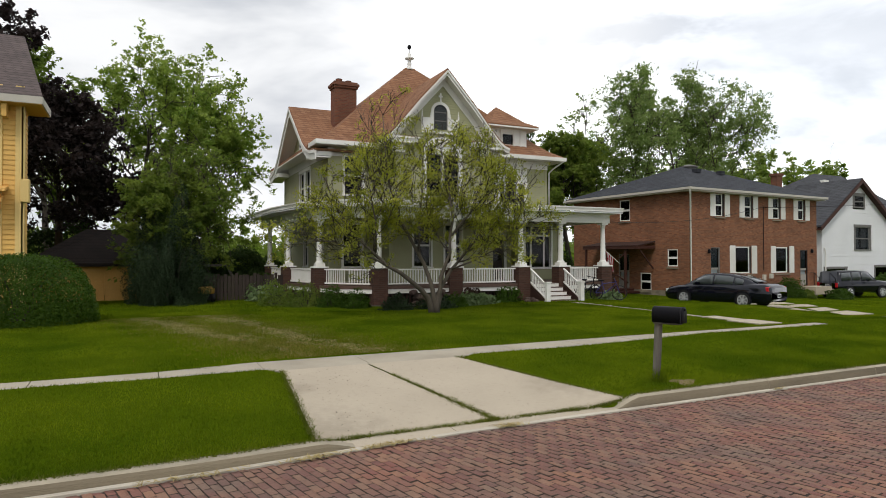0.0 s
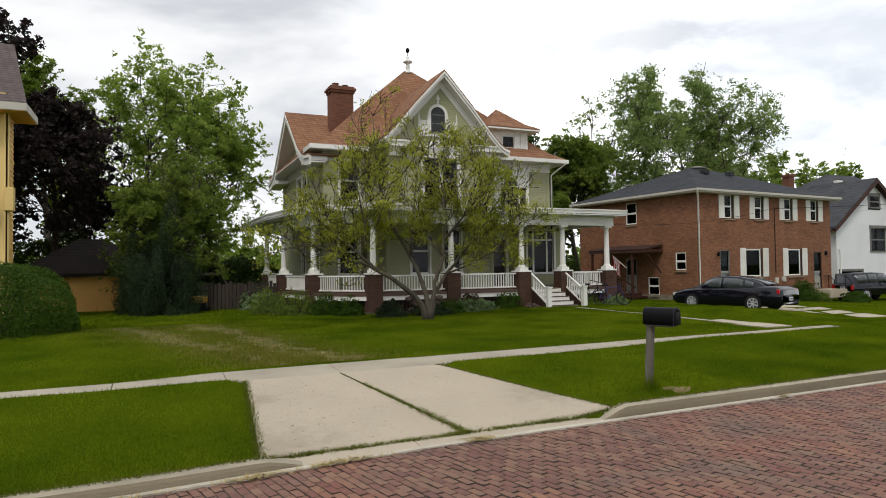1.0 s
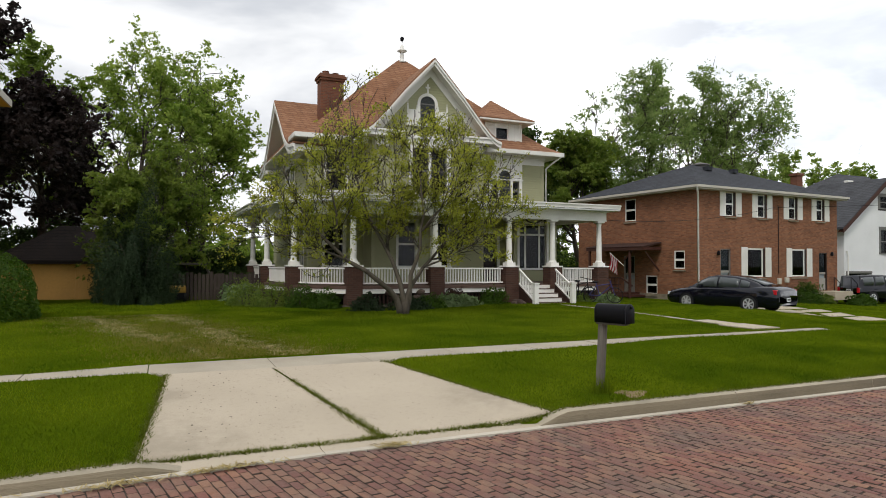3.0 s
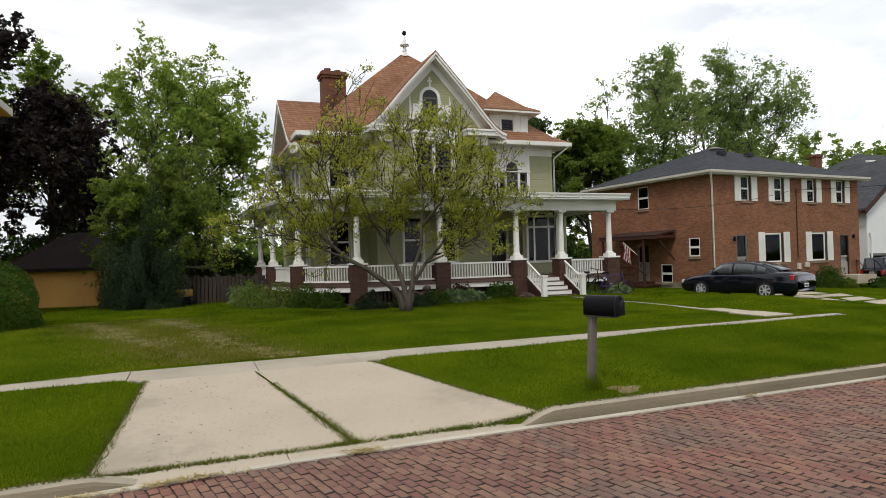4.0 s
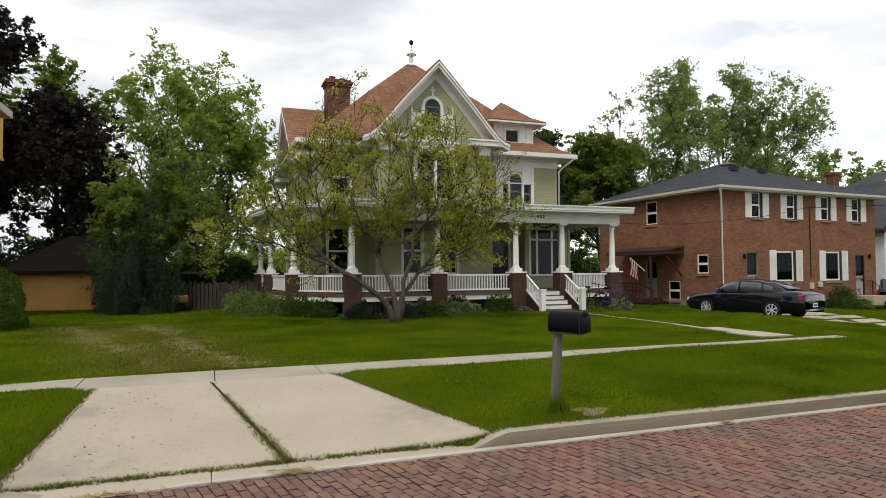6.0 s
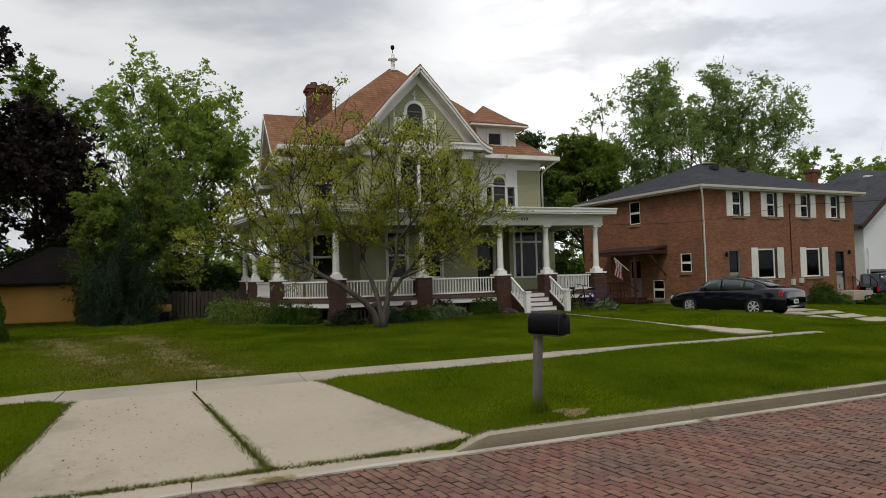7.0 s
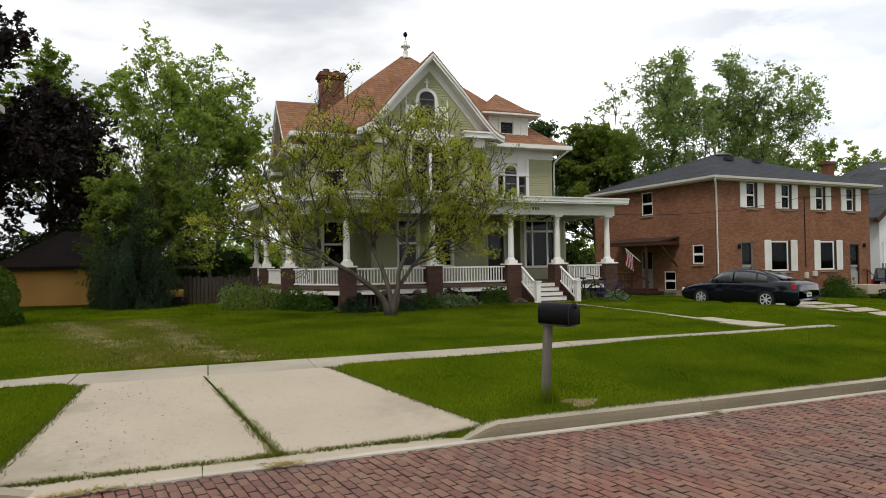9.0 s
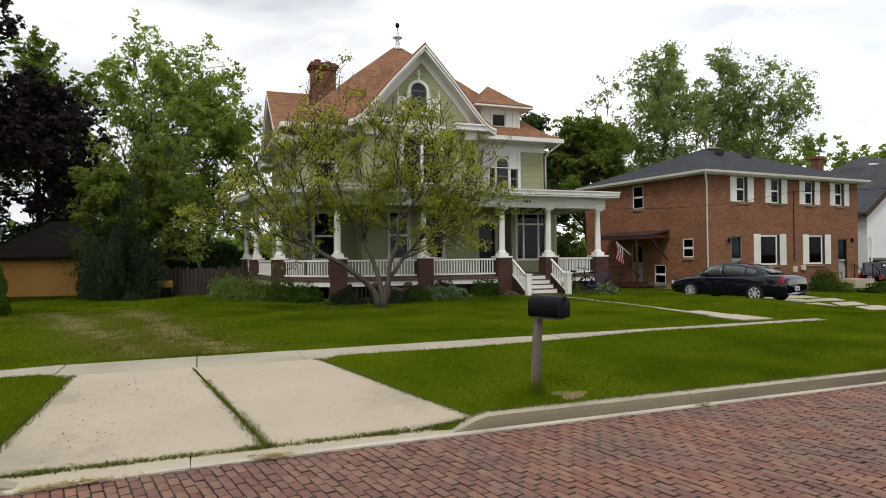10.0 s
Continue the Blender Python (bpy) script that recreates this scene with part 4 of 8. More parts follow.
# windows
WHITE, GREY = M["white"], M["void"]
for h in bay_holes[:2]:
    window(house, FS, *h, curtain=0.6, sash_mat=M["grey_trim"])
for h in bay_holes[2:]:
    window(house, FS, *h, curtain=0.3)
window(house, FM, *main_holes[4], curtain=0.5)
window(house, FM, *main_holes[5])
for h in left_holes:
    window(house, FL, *h, curtain=0.7, casing=0.12)
window(house, FM, *main_holes[1], sash_mat=M["grey_trim"], casing=0.05, sill=False)
window(house, FM, *main_holes[2], sash_mat=M["grey_trim"], casing=0.05, sill=False)
window(house, FB, *box_holes[0], mullions=(0.24, 0.76), rails=(0.77,), casing=0.12, curtain=0.0)


def arch_pts(cu, half, z0, zs, n=14):
    """An upright outline with a round head: from the foot left, over, to the foot right."""
    return [(cu - half, z0)] + [(cu - half * math.cos(math.pi * i / n), zs + half * math.sin(math.pi * i / n)) for i in range(n + 1)] + [(cu + half, z0)]


def arched_window(m, cu, half, z0, zs, band, d=0.05):
    inner, outer = arch_pts(cu, half, z0, zs), arch_pts(cu, half + band, z0, zs)
    b = bmesh.new()
    for i in range(len(inner) - 1):
        q = [inner[i], inner[i + 1], outer[i + 1], outer[i]]
        v = [bm_v(b, m, u, 0.0, z) for u, z in q] + [bm_v(b, m, u, d, z) for u, z in q]
        for f in ((4, 5, 6, 7), (0, 4, 5, 1), (3, 2, 6, 7), (0, 3, 7, 4), (1, 5, 6, 2)):
            b.faces.new([v[k] for k in f])
    w = part("window", b, M["white"], house, "round-headed window in a white arched frame")
    g = bmesh.new()
    n = len(inner)
    fr = [bm_v(g, m, u, 0.014, z) for u, z in inner]
    g.faces.new(fr)
    part("pane", g, M["glass"], w)
    k = bmesh.new()
    fr = [bm_v(k, m, u, 0.006, z) for u, z in inner]
    k.faces.new(fr)
    part("blind", k, M["grey_trim"], w, "dark drawn blind behind the pane")
    s = bmesh.new()
    box(s, cu - half, cu + half, 0.012, 0.035, zs - 0.03, zs + 0.02, m)
    box(s, cu - half, cu + half, 0.012, 0.035, (z0 + zs) / 2 - 0.03, (z0 + zs) / 2 + 0.02, m)
    for e in (-1, 1):
        box(s, cu + e * (half - 0.02) - 0.02, cu + e * (half - 0.02) + 0.02, 0.012, 0.035, z0, zs, m)
    part("sash", s, M["grey_trim"], w)
    return w


arched_window(FS, 11.665, 0.36, 8.33, 9.15, 0.13)
arched_window(FM, 16.29, 0.31, 5.18, 6.3, 0.09)

# white surrounds: attic window panels, posts, sill and finial ornaments
for a, b in ((10.74, 11.16), (12.17, 12.6)):
    bm = bmesh.new()
    box(bm, a, b, 0.0, 0.03, 8.24, 8.86, FS)
    box(bm, a + 0.06, b - 0.06, 0.03, 0.045, 8.30, 8.80, FS)
    part("attic_panel", bm, M["white"], house)
for u in (10.72, 11.15, 12.18, 12.61):
    bm = bmesh.new()
    top = 9.02 if u in (10.72, 12.61) else 8.86
    box(bm, u - 0.035, u + 0.035, 0.0, 0.06, 8.24, top, FS)
    lathe(bm, [(0.02, 0), (0.04, 0.05), (0.012, 0.12), (0.025, 0.18), (0.0, 0.24)], 6, m=FS @ Matrix.Translation((u, 0.03, top)))
    part("attic_post", bm, M["white"], house)
bm = bmesh.new()
box(bm, 11.63, 11.70, 0.03, 0.07, 9.55, 10.05, FS)
box(bm, 11.56, 11.77, 0.03, 0.07, 9.86, 9.93, FS)
part("attic_cross_ornament", bm, M["white"], house)
bm = bmesh.new()
box(bm, 10.66, 12.68, 0.0, 0.10, 8.12, 8.22, FS)
part("attic_sill", bm, M["white"], house)
bm = bmesh.new()
box(bm, 10.75, 12.8, 0.0, 0.05, 7.28, 7.62, FS)
box(bm, 10.68, 12.88, 0.05, 0.12, 7.56, 7.64, FS)
box(bm, 11.74, 11.83, 0.0, 0.05, 5.15, 7.28, FS)
for u in (10.83, 12.74):
    box(bm, u - 0.05, u + 0.05, 0.05, 0.08, 5.1, 7.56, FS)
pts = [(10.75 + 2.05 * i / 12, 7.62 + 0.36 * math.sin(math.pi * i / 12)) for i in range(13)]
prism(bm, [FS @ Vector((u, 0.0, z)) for u, z in pts], FS.to_3x3() @ Vector((0, 0.04, 0)))
part("bay_window_header", bm, M["white"], house)
bm = bmesh.new()
box(bm, 15.26, 15.62, 0.0, 0.05, 5.1, 6.95, FM)
box(bm, 17.1, 17.26, 0.0, 0.05, 5.1, 6.95, FM)
box(bm, 15.62, 15.92, 0.0, 0.03, 6.15, 6.95, FM)
box(bm, 16.68, 17.1, 0.0, 0.03, 6.15, 6.95, FM)
box(bm, 15.92, 16.68, 0.0, 0.03, 6.72, 6.95, FM)
box(bm, 15.88, 15.96, 0.03, 0.07, 5.1, 6.95, FM)
box(bm, 16.63, 16.71, 0.03, 0.07, 5.1, 6.95, FM)
box(bm, 15.22, 17.3, 0.04, 0.09, 6.12, 6.17, FM)
part("triple_window_surround", bm, M["white"], house)

# front door with its casing and storm door
bm = bmesh.new()
box(bm, 14.80, 14.95, -0.02, 0.05, 1.15, 3.45, FM)
box(bm, 15.85, 16.0, -0.02, 0.05, 1.15, 3.45, FM)
box(bm, 14.76, 16.04, -0.02, 0.06, 3.45, 3.68, FM)
door = part("front_door", bm, M["white"], house, "dark front door in a white casing")
bm = bmesh.new()
box(bm, 14.96, 15.84, -0.16, -0.11, 1.15, 3.44, FM)
box(bm, 15.06, 15.74, -0.11, -0.10, 1.3, 2.0, FM)
part("leaf", bm, M["door_dark"], door)
bm = bmesh.new()
box(bm, 15.08, 15.72, -0.108, -0.10, 2.1, 3.3, FM)
part("pane", bm, M["glass"], door)
bm = bmesh.new()
lathe(bm, [(0.0, 0), (0.03, 0.01), (0.035, 0.04), (0.0, 0.06)], 8, m=FM @ Matrix.Translation((15.12, -0.1, 2.1)) @ Matrix.Rotation(radians(-90), 4, "X"))
part("handle", bm, M["black"], door)

# roofs
bm = bmesh.new()
E0 = (5.9, 19.2, 27.5, 38.7)
APEX = (12.6, 33.1)


def ring(f, z):
    return [(E0[0] + (APEX[0] - 0.2 - E0[0]) * f, E0[2] + (APEX[1] - E0[2]) * f, z), (E0[1] + (APEX[0] + 0.2 - E0[1]) * f, E0[2] + (APEX[1] - E0[2]) * f, z), (E0[1] + (APEX[0] + 0.2 - E0[1]) * f, E0[3] + (APEX[1] - E0[3]) * f, z), (E0[0] + (APEX[0] - 0.2 - E0[0]) * f, E0[3] + (APEX[1] - E0[3]) * f, z)]


levels = [(0.0, 7.42), (0.0, 7.56), (0.10, 7.92), (0.22, 8.55), (0.6, 10.8), (0.995, 13.02)]
rings = [[bm.verts.new(p) for p in ring(f, z)] for f, z in levels]
for a, b in zip(rings, rings[1:]):
    for i in range(4):
        bm.faces.new((a[i], a[(i + 1) % 4], b[(i + 1) % 4], b[i]))
bm.faces.new(rings[-1])
bm.faces.new(rings[0][::-1])
part("hip_roof", bm, M["red_roof"], house, "steep hip roof of orange-red shingles")
for x0, x1, y0, y1 in ((5.86, 19.24, 27.46, 28.2), (18.5, 19.24, 28.2, 38.7), (5.86, 6.6, 28.2, 38.7)):
    bm = bmesh.new()
    box(bm, x0, x1, y0, y1, 7.34, 7.40)
    part("soffit", bm, M["white"], house)
for x0, x1, y0, y1 in ((5.84, 19.26, 27.42, 27.5), (19.2, 19.27, 27.5, 38.7), (5.83, 5.9, 27.5, 28.9)):
    bm = bmesh.new()
    box(bm, x0, x1, y0, y1, 7.36, 7.55)
    part("eave_gutter", bm, M["white"], house, "white eaves gutter")

for sgn in (-1, 1):
    bm = bmesh.new()
    for (a, za), (b, zb) in zip(RAKE, RAKE[1:]):
        q = [(RIDGE_X + sgn * a, 26.38, za), (RIDGE_X + sgn * b, 26.38, zb), (RIDGE_X + sgn * b, 31.6, zb), (RIDGE_X + sgn * a, 31.6, za)]
        if sgn < 0:
            q = q[::-1]
        roof_sheet(bm, q, 0.10)
    bmesh.ops.remove_doubles(bm, verts=bm.verts[:], dist=0.002)
    part("gable_roof_slope", bm, M["red_roof"], house)
for sgn in (-1, 1):
    bm = bmesh.new()
    for (a, za), (b, zb) in zip(RAKE, RAKE[1:]):
        for y0, y1, top, low in ((26.42, 26.48, -0.10, -0.34), (26.36, 26.42, -0.08, -0.2), (26.48, 26.95, -0.26, -0.32)):
            q = [(RIDGE_X + sgn * a, y0, za + top), (RIDGE_X + sgn * b, y0, zb + top), (RIDGE_X + sgn * b, y0, zb + low), (RIDGE_X + sgn * a, y0, za + low)]
            prism(bm, q, (0, y1 - y0, 0))
        q = [(RIDGE_X + sgn * min(a, 2.6), 26.9, za - 0.3), (RIDGE_X + sgn * min(b, 2.6), 26.9, rake_z(min(b, 2.6)) - 0.3), (RIDGE_X + sgn * min(b, 2.6), 26.9, rake_z(min(b, 2.6)) - 0.72), (RIDGE_X + sgn * min(a, 2.6), 26.9, za - 0.72)]
        if b - a > 0.01 and a < 2.6:
            prism(bm, q, (0, 0.045, 0))
    bmesh.ops.remove_doubles(bm, verts=bm.verts[:], dist=0.002)
    part("rake_board", bm, M["white"], house, "white rake board and soffit of the front gable")
for sgn in (-1, 1):
    bm = bmesh.new()
    x0, x1 = sorted((RIDGE_X + sgn * 1.45, RIDGE_X + sgn * 3.0))
    box(bm, x0, x1, 26.45, 27.0, 7.50, 7.70)
    box(bm, x0 - 0.05, x1 + 0.05, 26.39, 27.0, 7.70, 7.78)
    x0, x1 = sorted((RIDGE_X + sgn * 1.9, RIDGE_X + sgn * 2.66))
    box(bm, x0 + 0.1, x1 - 0.1, 26.75, 26.98, 7.12, 7.50)
    part("cornice_return", bm, M["white"], house)
    bm = bmesh.new()
    x0, x1 = sorted((RIDGE_X + sgn * 1.42, RIDGE_X + sgn * 3.0))
    v = [(x0, 26.40, 7.785), (x1, 26.40, 7.785), (x1, 26.98, 7.93), (x0, 26.98, 7.93)]
    roof_sheet(bm, v, 0.02)
    part("return_roof", bm, M["red_roof"], house)

# left gable
LR = [(0, 10.22), (3.1, 7.88), (3.9, 7.48), (4.6, 7.28), (5.5, 7.2)]
RY = 33.3
for sgn in (-1, 1):
    bm = bmesh.new()
    for (a, za), (b, zb) in zip(LR, LR[1:]):
        q = [(5.85, RY + sgn * a, za), (5.85, RY + sgn * b, zb), (10.2, RY + sgn * b, zb), (10.2, RY + sgn * a, za)]
        if sgn > 0:
            q = q[::-1]
        roof_sheet(bm, q, 0.1)
    bmesh.ops.remove_doubles(bm, verts=bm.verts[:], dist=0.002)
    part("side_roof_slope", bm, M["red_roof"], house)
for sgn in (-1, 1):
    bm = bmesh.new()
    for (a, za), (b, zb) in zip(LR, LR[1:]):
        for x0, x1, top, low in ((5.88, 5.94, -0.10, -0.50), (5.82, 5.88, -0.08, -0.22), (5.94, 6.6, -0.34, -0.40)):
            q = [(x0, RY + sgn * a, za + top), (x0, RY + sgn * b, zb + top), (x0, RY + sgn * b, zb + low), (x0, RY + sgn * a, za + low)]
            prism(bm, q, (x1 - x0, 0, 0))
    bmesh.ops.remove_doubles(bm, verts=bm.verts[:], dist=0.002)
    part("side_rake_board", bm, M["white"], house)
for y0, y1 in ((36.5, 38.7), (27.9, 29.6)):
    bm = bmesh.new()
    box(bm, 5.9, 6.7, y0, y1, 6.9, 7.1)
    part("side_cornice_return", bm, M["white"], house)
bm = bmesh.new()
prism(bm, [(6.6, RY - 4.6, 6.9), (6.6, RY - 3.9, 7.08), (6.6, RY - 3.1, 7.48), (6.6, RY, 9.82), (6.6, RY + 3.1, 7.48), (6.6, RY + 3.9, 7.08), (6.6, RY + 4.6, 6.9)], (0.15, 0, 0))
siding(bm, FL, -38.0, -28.4, 7.35, 9.8, [(-33.95, -32.65, 7.6, 8.9)], edge=lambda z: (-RY - max(0, (9.75 - z) * 1.3), -RY + max(0, (9.75 - z) * 1.3)))
part("side_gable_wall", bm, M["sage"], house)
window(house, FL, -33.75, -32.85, 7.7, 8.8, casing=0.12, rails=(0.33, 0.66), mullions=(0.5,), sash_mat=M["white"], depth=-0.05)

# chimney
bm = bmesh.new()
box(bm, 7.78, 8.92, 31.3, 32.1, 7.0, 10.98)
box(bm, 7.72, 8.98, 31.24, 32.16, 10.98, 11.10)
box(bm, 7.66, 9.04, 31.18, 32.22, 11.10, 11.22)
box(bm, 7.74, 8.96, 31.26, 32.14, 11.22, 11.31)
ch = part("chimney", bm, M["red_brick"], house, "broad red-brown brick chimney")
bm = bmesh.new()
lathe(bm, [(0.17, 0), (0.16, 0.16), (0.18, 0.2)], 10, (8.1, 31.7, 11.31))
lathe(bm, [(0.15, 0), (0.14, 0.12), (0.16, 0.15)], 10, (8.6, 31.7, 11.31))
part("flue", bm, M["red_brick"], ch)

# roof finial
bm = bmesh.new()
lathe(bm, [(0.22, 0.0), (0.13, 0.1), (0.10, 0.28), (0.13, 0.34), (0.10, 0.42), (0.10, 0.55), (0.27, 0.62), (0.25, 0.68), (0.12, 0.72), (0.09, 0.9), (0.03, 0.98)], 12, (12.6, 33.1, 12.92))
fin = part("finial", bm, M["white"], house, "turned white finial on the roof peak", True)
bm = bmesh.new()
lathe(bm, [(0.015, 0), (0.015, 0.2), (0.07, 0.23), (0.11, 0.31), (0.11, 0.37), (0.07, 0.45), (0.0, 0.48)], 12, (12.6, 33.1, 13.88))
part("ball", bm, M["black"], fin, "dark ball", True)

# dormer
bm = bmesh.new()
FD = facing(0, 28.3, -90)
DX0, DX1 = 15.22, 17.30
wall_cells(bm, FD, DX0, DX1, 7.75, 9.12, [(15.87, 16.5, 8.17, 8.72)], 0.15)
box(bm, DX0, DX0 + 0.15, 28.45, 31.0, 7.75, 9.12)
box(bm, DX1 - 0.15, DX1, 28.45, 31.0, 7.75, 9.12)
dm = part("dormer", bm, M["white"], house, "small white hip-roofed dormer")
bm = bmesh.new()
a = [(DX0 - 0.45, 27.85, 9.14), (DX1 + 0.5, 27.85, 9.14), (DX1 + 0.5, 31.2, 9.14), (DX0 - 0.45, 31.2, 9.14)]
b = [(DX0 + 0.05, 28.35, 9.42), (DX1 - 0.05, 28.35, 9.42), (DX1 - 0.05, 30.8, 9.42), (DX0 + 0.05, 30.8, 9.42)]
p = (16.22, 29.6, 10.42)
low = [bm.verts.new(Vector(q) - Vector((0, 0, 0.07))) for q in a]
va, vb, vp = [bm.verts.new(q) for q in a], [bm.verts.new(q) for q in b], bm.verts.new(p)
bm.faces.new(low[::-1])
for i in range(4):
    j = (i + 1) % 4
    bm.faces.new((low[i], low[j], va[j], va[i]))
    bm.faces.new((va[i], va[j], vb[j], vb[i]))
    bm.faces.new((vb[i], vb[j], vp))
part("roof", bm, M["red_roof"], dm)
bm = bmesh.new()
box(bm, DX0 - 0.47, DX1 + 0.52, 27.82, 31.2, 8.99, 9.067)
part("eave", bm, M["white"], dm)
bm = bmesh.new()
box(bm, DX0 - 0.02, DX1 + 0.02, 28.25, 28.3, 7.9, 8.0)
for u in (DX0 + 0.04, 15.78, 16.58, 16.95, DX1 - 0.04):
    box(bm, u - 0.04, u + 0.04, 28.26, 28.3, 8.0, 8.99)
part("trim", bm, M["white"], dm)
bm = bmesh.new()
box(bm, 15.87, 16.5, 28.36, 28.37, 8.17, 8.72)
part("pane", bm, M["glass"], dm)
bm = bmesh.new()
box(bm, 15.9, 16.47, 28.42, 28.46, 8.15, 8.74)
part("blind", bm, M["grey_trim"], dm)

# downpipe at the right corner
bm = bmesh.new()
tube(bm, [(19.1, 27.5, 7.35), (18.75, 27.9, 7.0), (18.62, 28.12, 6.8), (18.62, 28.12, 4.8)], 0.045, 8)
part("downpipe", bm, M["white"], house, smooth=True)

# ---- the porch ----
porch = thing("porch", (12.0, 23.4, 0.4), "wraparound porch with white columns on brick piers", "porch")
FLOOR_Z = 1.15
PIERS = [(18.44, 23.5), (16.05, 23.5), (13.95, 23.5), (10.65, 23.5), (7.35, 23.5), (5.55, 25.7), (5.0, 29.2), (4.85, 33.0)]
outline = [(18.75, 23.3), (7.2, 23.3), (6.2, 24.3), (5.35, 25.6), (4.8, 29.2), (4.6, 34.5), (6.6, 34.5), (6.6, 28.2), (9.1, 28.2), (9.1, 26.95), (14.45, 26.95), (14.45, 28.2), (16.3, 28.2), (16.3, 27.3), (18.75, 27.3)]
bm = bmesh.new()
prism(bm, [(x, y, FLOOR_Z - 0.12) for x, y in outline], (0, 0, 0.12))
part("porch_floor", bm, M["floor_brown"], porch)
for p, q in (((7.2, 23.36), (14.1, 23.36)), ((15.9, 23.36), (18.66, 23.36)), ((7.2, 23.36), (6.25, 24.32)), ((6.25, 24.32), (5.4, 25.62)), ((5.4, 25.62), (4.86, 29.2)), ((4.86, 29.2), (4.66, 34.5)), ((18.7, 23.36), (18.7, 27.3))):
    bm = bmesh.new()
    bar(bm, (*p, 0.97), (*q, 0.97), 0.05, 0.22)
    part("skirt_board", bm, M["white"], porch, "white skirt board below the porch floor")
# sheets behind the lattice, coloured to stand for the underfloor shade
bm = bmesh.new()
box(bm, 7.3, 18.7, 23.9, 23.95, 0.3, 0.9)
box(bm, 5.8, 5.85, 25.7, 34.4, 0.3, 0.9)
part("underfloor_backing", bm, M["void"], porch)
for i in range(70):
    x = 7.75 + i * 0.155
    if 10.3 < x < 11.0 or 13.6 < x < 16.4:
        continue
    bm = bmesh.new()
    box(bm, x - 0.035, x + 0.035, 23.42, 23.445, 0.36, 0.9)
    part("lattice_slat", bm, M["dark_wood"], porch)

roof_out = [(19.09, 22.85), (7.05, 22.85), (5.7, 24.0), (4.75, 25.5), (4.2, 29.0), (4.05, 35.2)]
roof_in = [(19.09, 28.1), (9.0, 28.1), (6.9, 28.1), (6.7, 28.2), (6.65, 29.0), (6.65, 35.2)]
bm = bmesh.new()
for i in range(len(roof_out) - 1):
    (a, b), (c, d) = (roof_out[i], roof_out[i + 1]), (roof_in[i], roof_in[i + 1])
    q = [(*a, 4.545), (*c, 4.92), (*d, 4.92), (*b, 4.545)]
    prism(bm, [Vector(p) - Vector((0, 0, 0.04)) for p in q], (0, 0, 0.04))
part("porch_roof", bm, M["grey_roof"], porch)
bm = bmesh.new()
for i in range(len(roof_out) - 1):
    a, b = roof_out[i], roof_out[i + 1]
    bar(bm, (*a, 4.44), (*b, 4.44), 0.05, 0.15)
    bar(bm, (*a, 4.525), (*b, 4.525), 0.14, 0.05)
bar(bm, (19.09, 22.85, 4.44), (19.09, 28.1, 4.44), 0.05, 0.15)
bar(bm, (19.09, 22.85, 4.525), (19.09, 28.1, 4.525), 0.14, 0.05)
part("porch_fascia", bm, M["white"], porch, "white moulded porch fascia")
bm = bmesh.new()
for i in range(len(roof_out) - 1):
    (a, b), (c, d) = (roof_out[i], roof_out[i + 1]), (roof_in[i], roof_in[i + 1])
    prism(bm, [(*a, 4.30), (*b, 4.30), (*d, 4.30), (*c, 4.30)], (0, 0, 0.05))
part("porch_ceiling", bm, M["clap_white"], porch)
route = [(18.75, 23.5), (7.35, 23.5), (6.35, 24.45), (5.55, 25.7), (5.0, 29.2), (4.85, 34.8)]
for a, b in zip(route, route[1:]):
    bm = bmesh.new()
    bar(bm, (*a, 4.07), (*b, 4.07), 0.26, 0.34)
    bar(bm, (*a, 4.265), (*b, 4.265), 0.34, 0.06)
    bar(bm, (*a, 3.885), (*b, 3.885), 0.30, 0.03)
    part("porch_beam", bm, M["white"], porch)
bm = bmesh.new()
bar(bm, (18.6, 23.64, 4.07), (18.6, 27.3, 4.07), 0.26, 0.34)
part("porch_beam", bm, M["white"], porch)


def pier_column(x, y):
    b = bmesh.new()
    box(b, x - 0.29, x + 0.29, y - 0.29, y + 0.29, 0.2, 1.86)
    part("pier", b, M["pier_brick"], porch, "dark brown brick pier")
    b = bmesh.new()
    box(b, x - 0.32, x + 0.32, y - 0.32, y + 0.32, 1.86, 1.92)
    box(b, x - 0.19, x + 0.19, y - 0.19, y + 0.19, 1.92, 2.05)
    box(b, x - 0.18, x + 0.18, y - 0.18, y + 0.18, 3.79, 3.87)
    lathe(b, [(0.17, 0.0), (0.17, 0.04), (0.14, 0.07), (0.122, 0.11), (0.119, 0.6), (0.108, 1.2), (0.097, 1.62), (0.118, 1.64), (0.105, 1.67), (0.13, 1.72), (0.15, 1.745)], 18, (x, y, 2.05))
    part("column", b, M["white"], porch, "smooth round white column")


for x, y in PIERS:
    pier_column(x, y)


def railing(p, q, z0=1.21, z1=1.80, gap=0.115):
    p, q = Vector((*p, 0)), Vector((*q, 0))
    b = bmesh.new()
    up = Vector((0, 0, 1))
    bar(b, p + up * z1, q + up * z1, 0.08, 0.06)
    r = part("top_rail", b, M["white"], porch, "white baluster railing")
    b = bmesh.new()
    bar(b, p + up * (z0 + 0.03), q + up * (z0 + 0.03), 0.06, 0.06)
    part("bottom_rail", b, M["white"], r)
    n = int((q - p).length / gap)
    for i in range(1, n):
        c = p + (q - p) * i / n
        b = bmesh.new()
        box(b, c.x - 0.019, c.x + 0.019, c.y - 0.019, c.y + 0.019, z0 + 0.06, z1 - 0.03)
        part("baluster", b, M["white"], r)


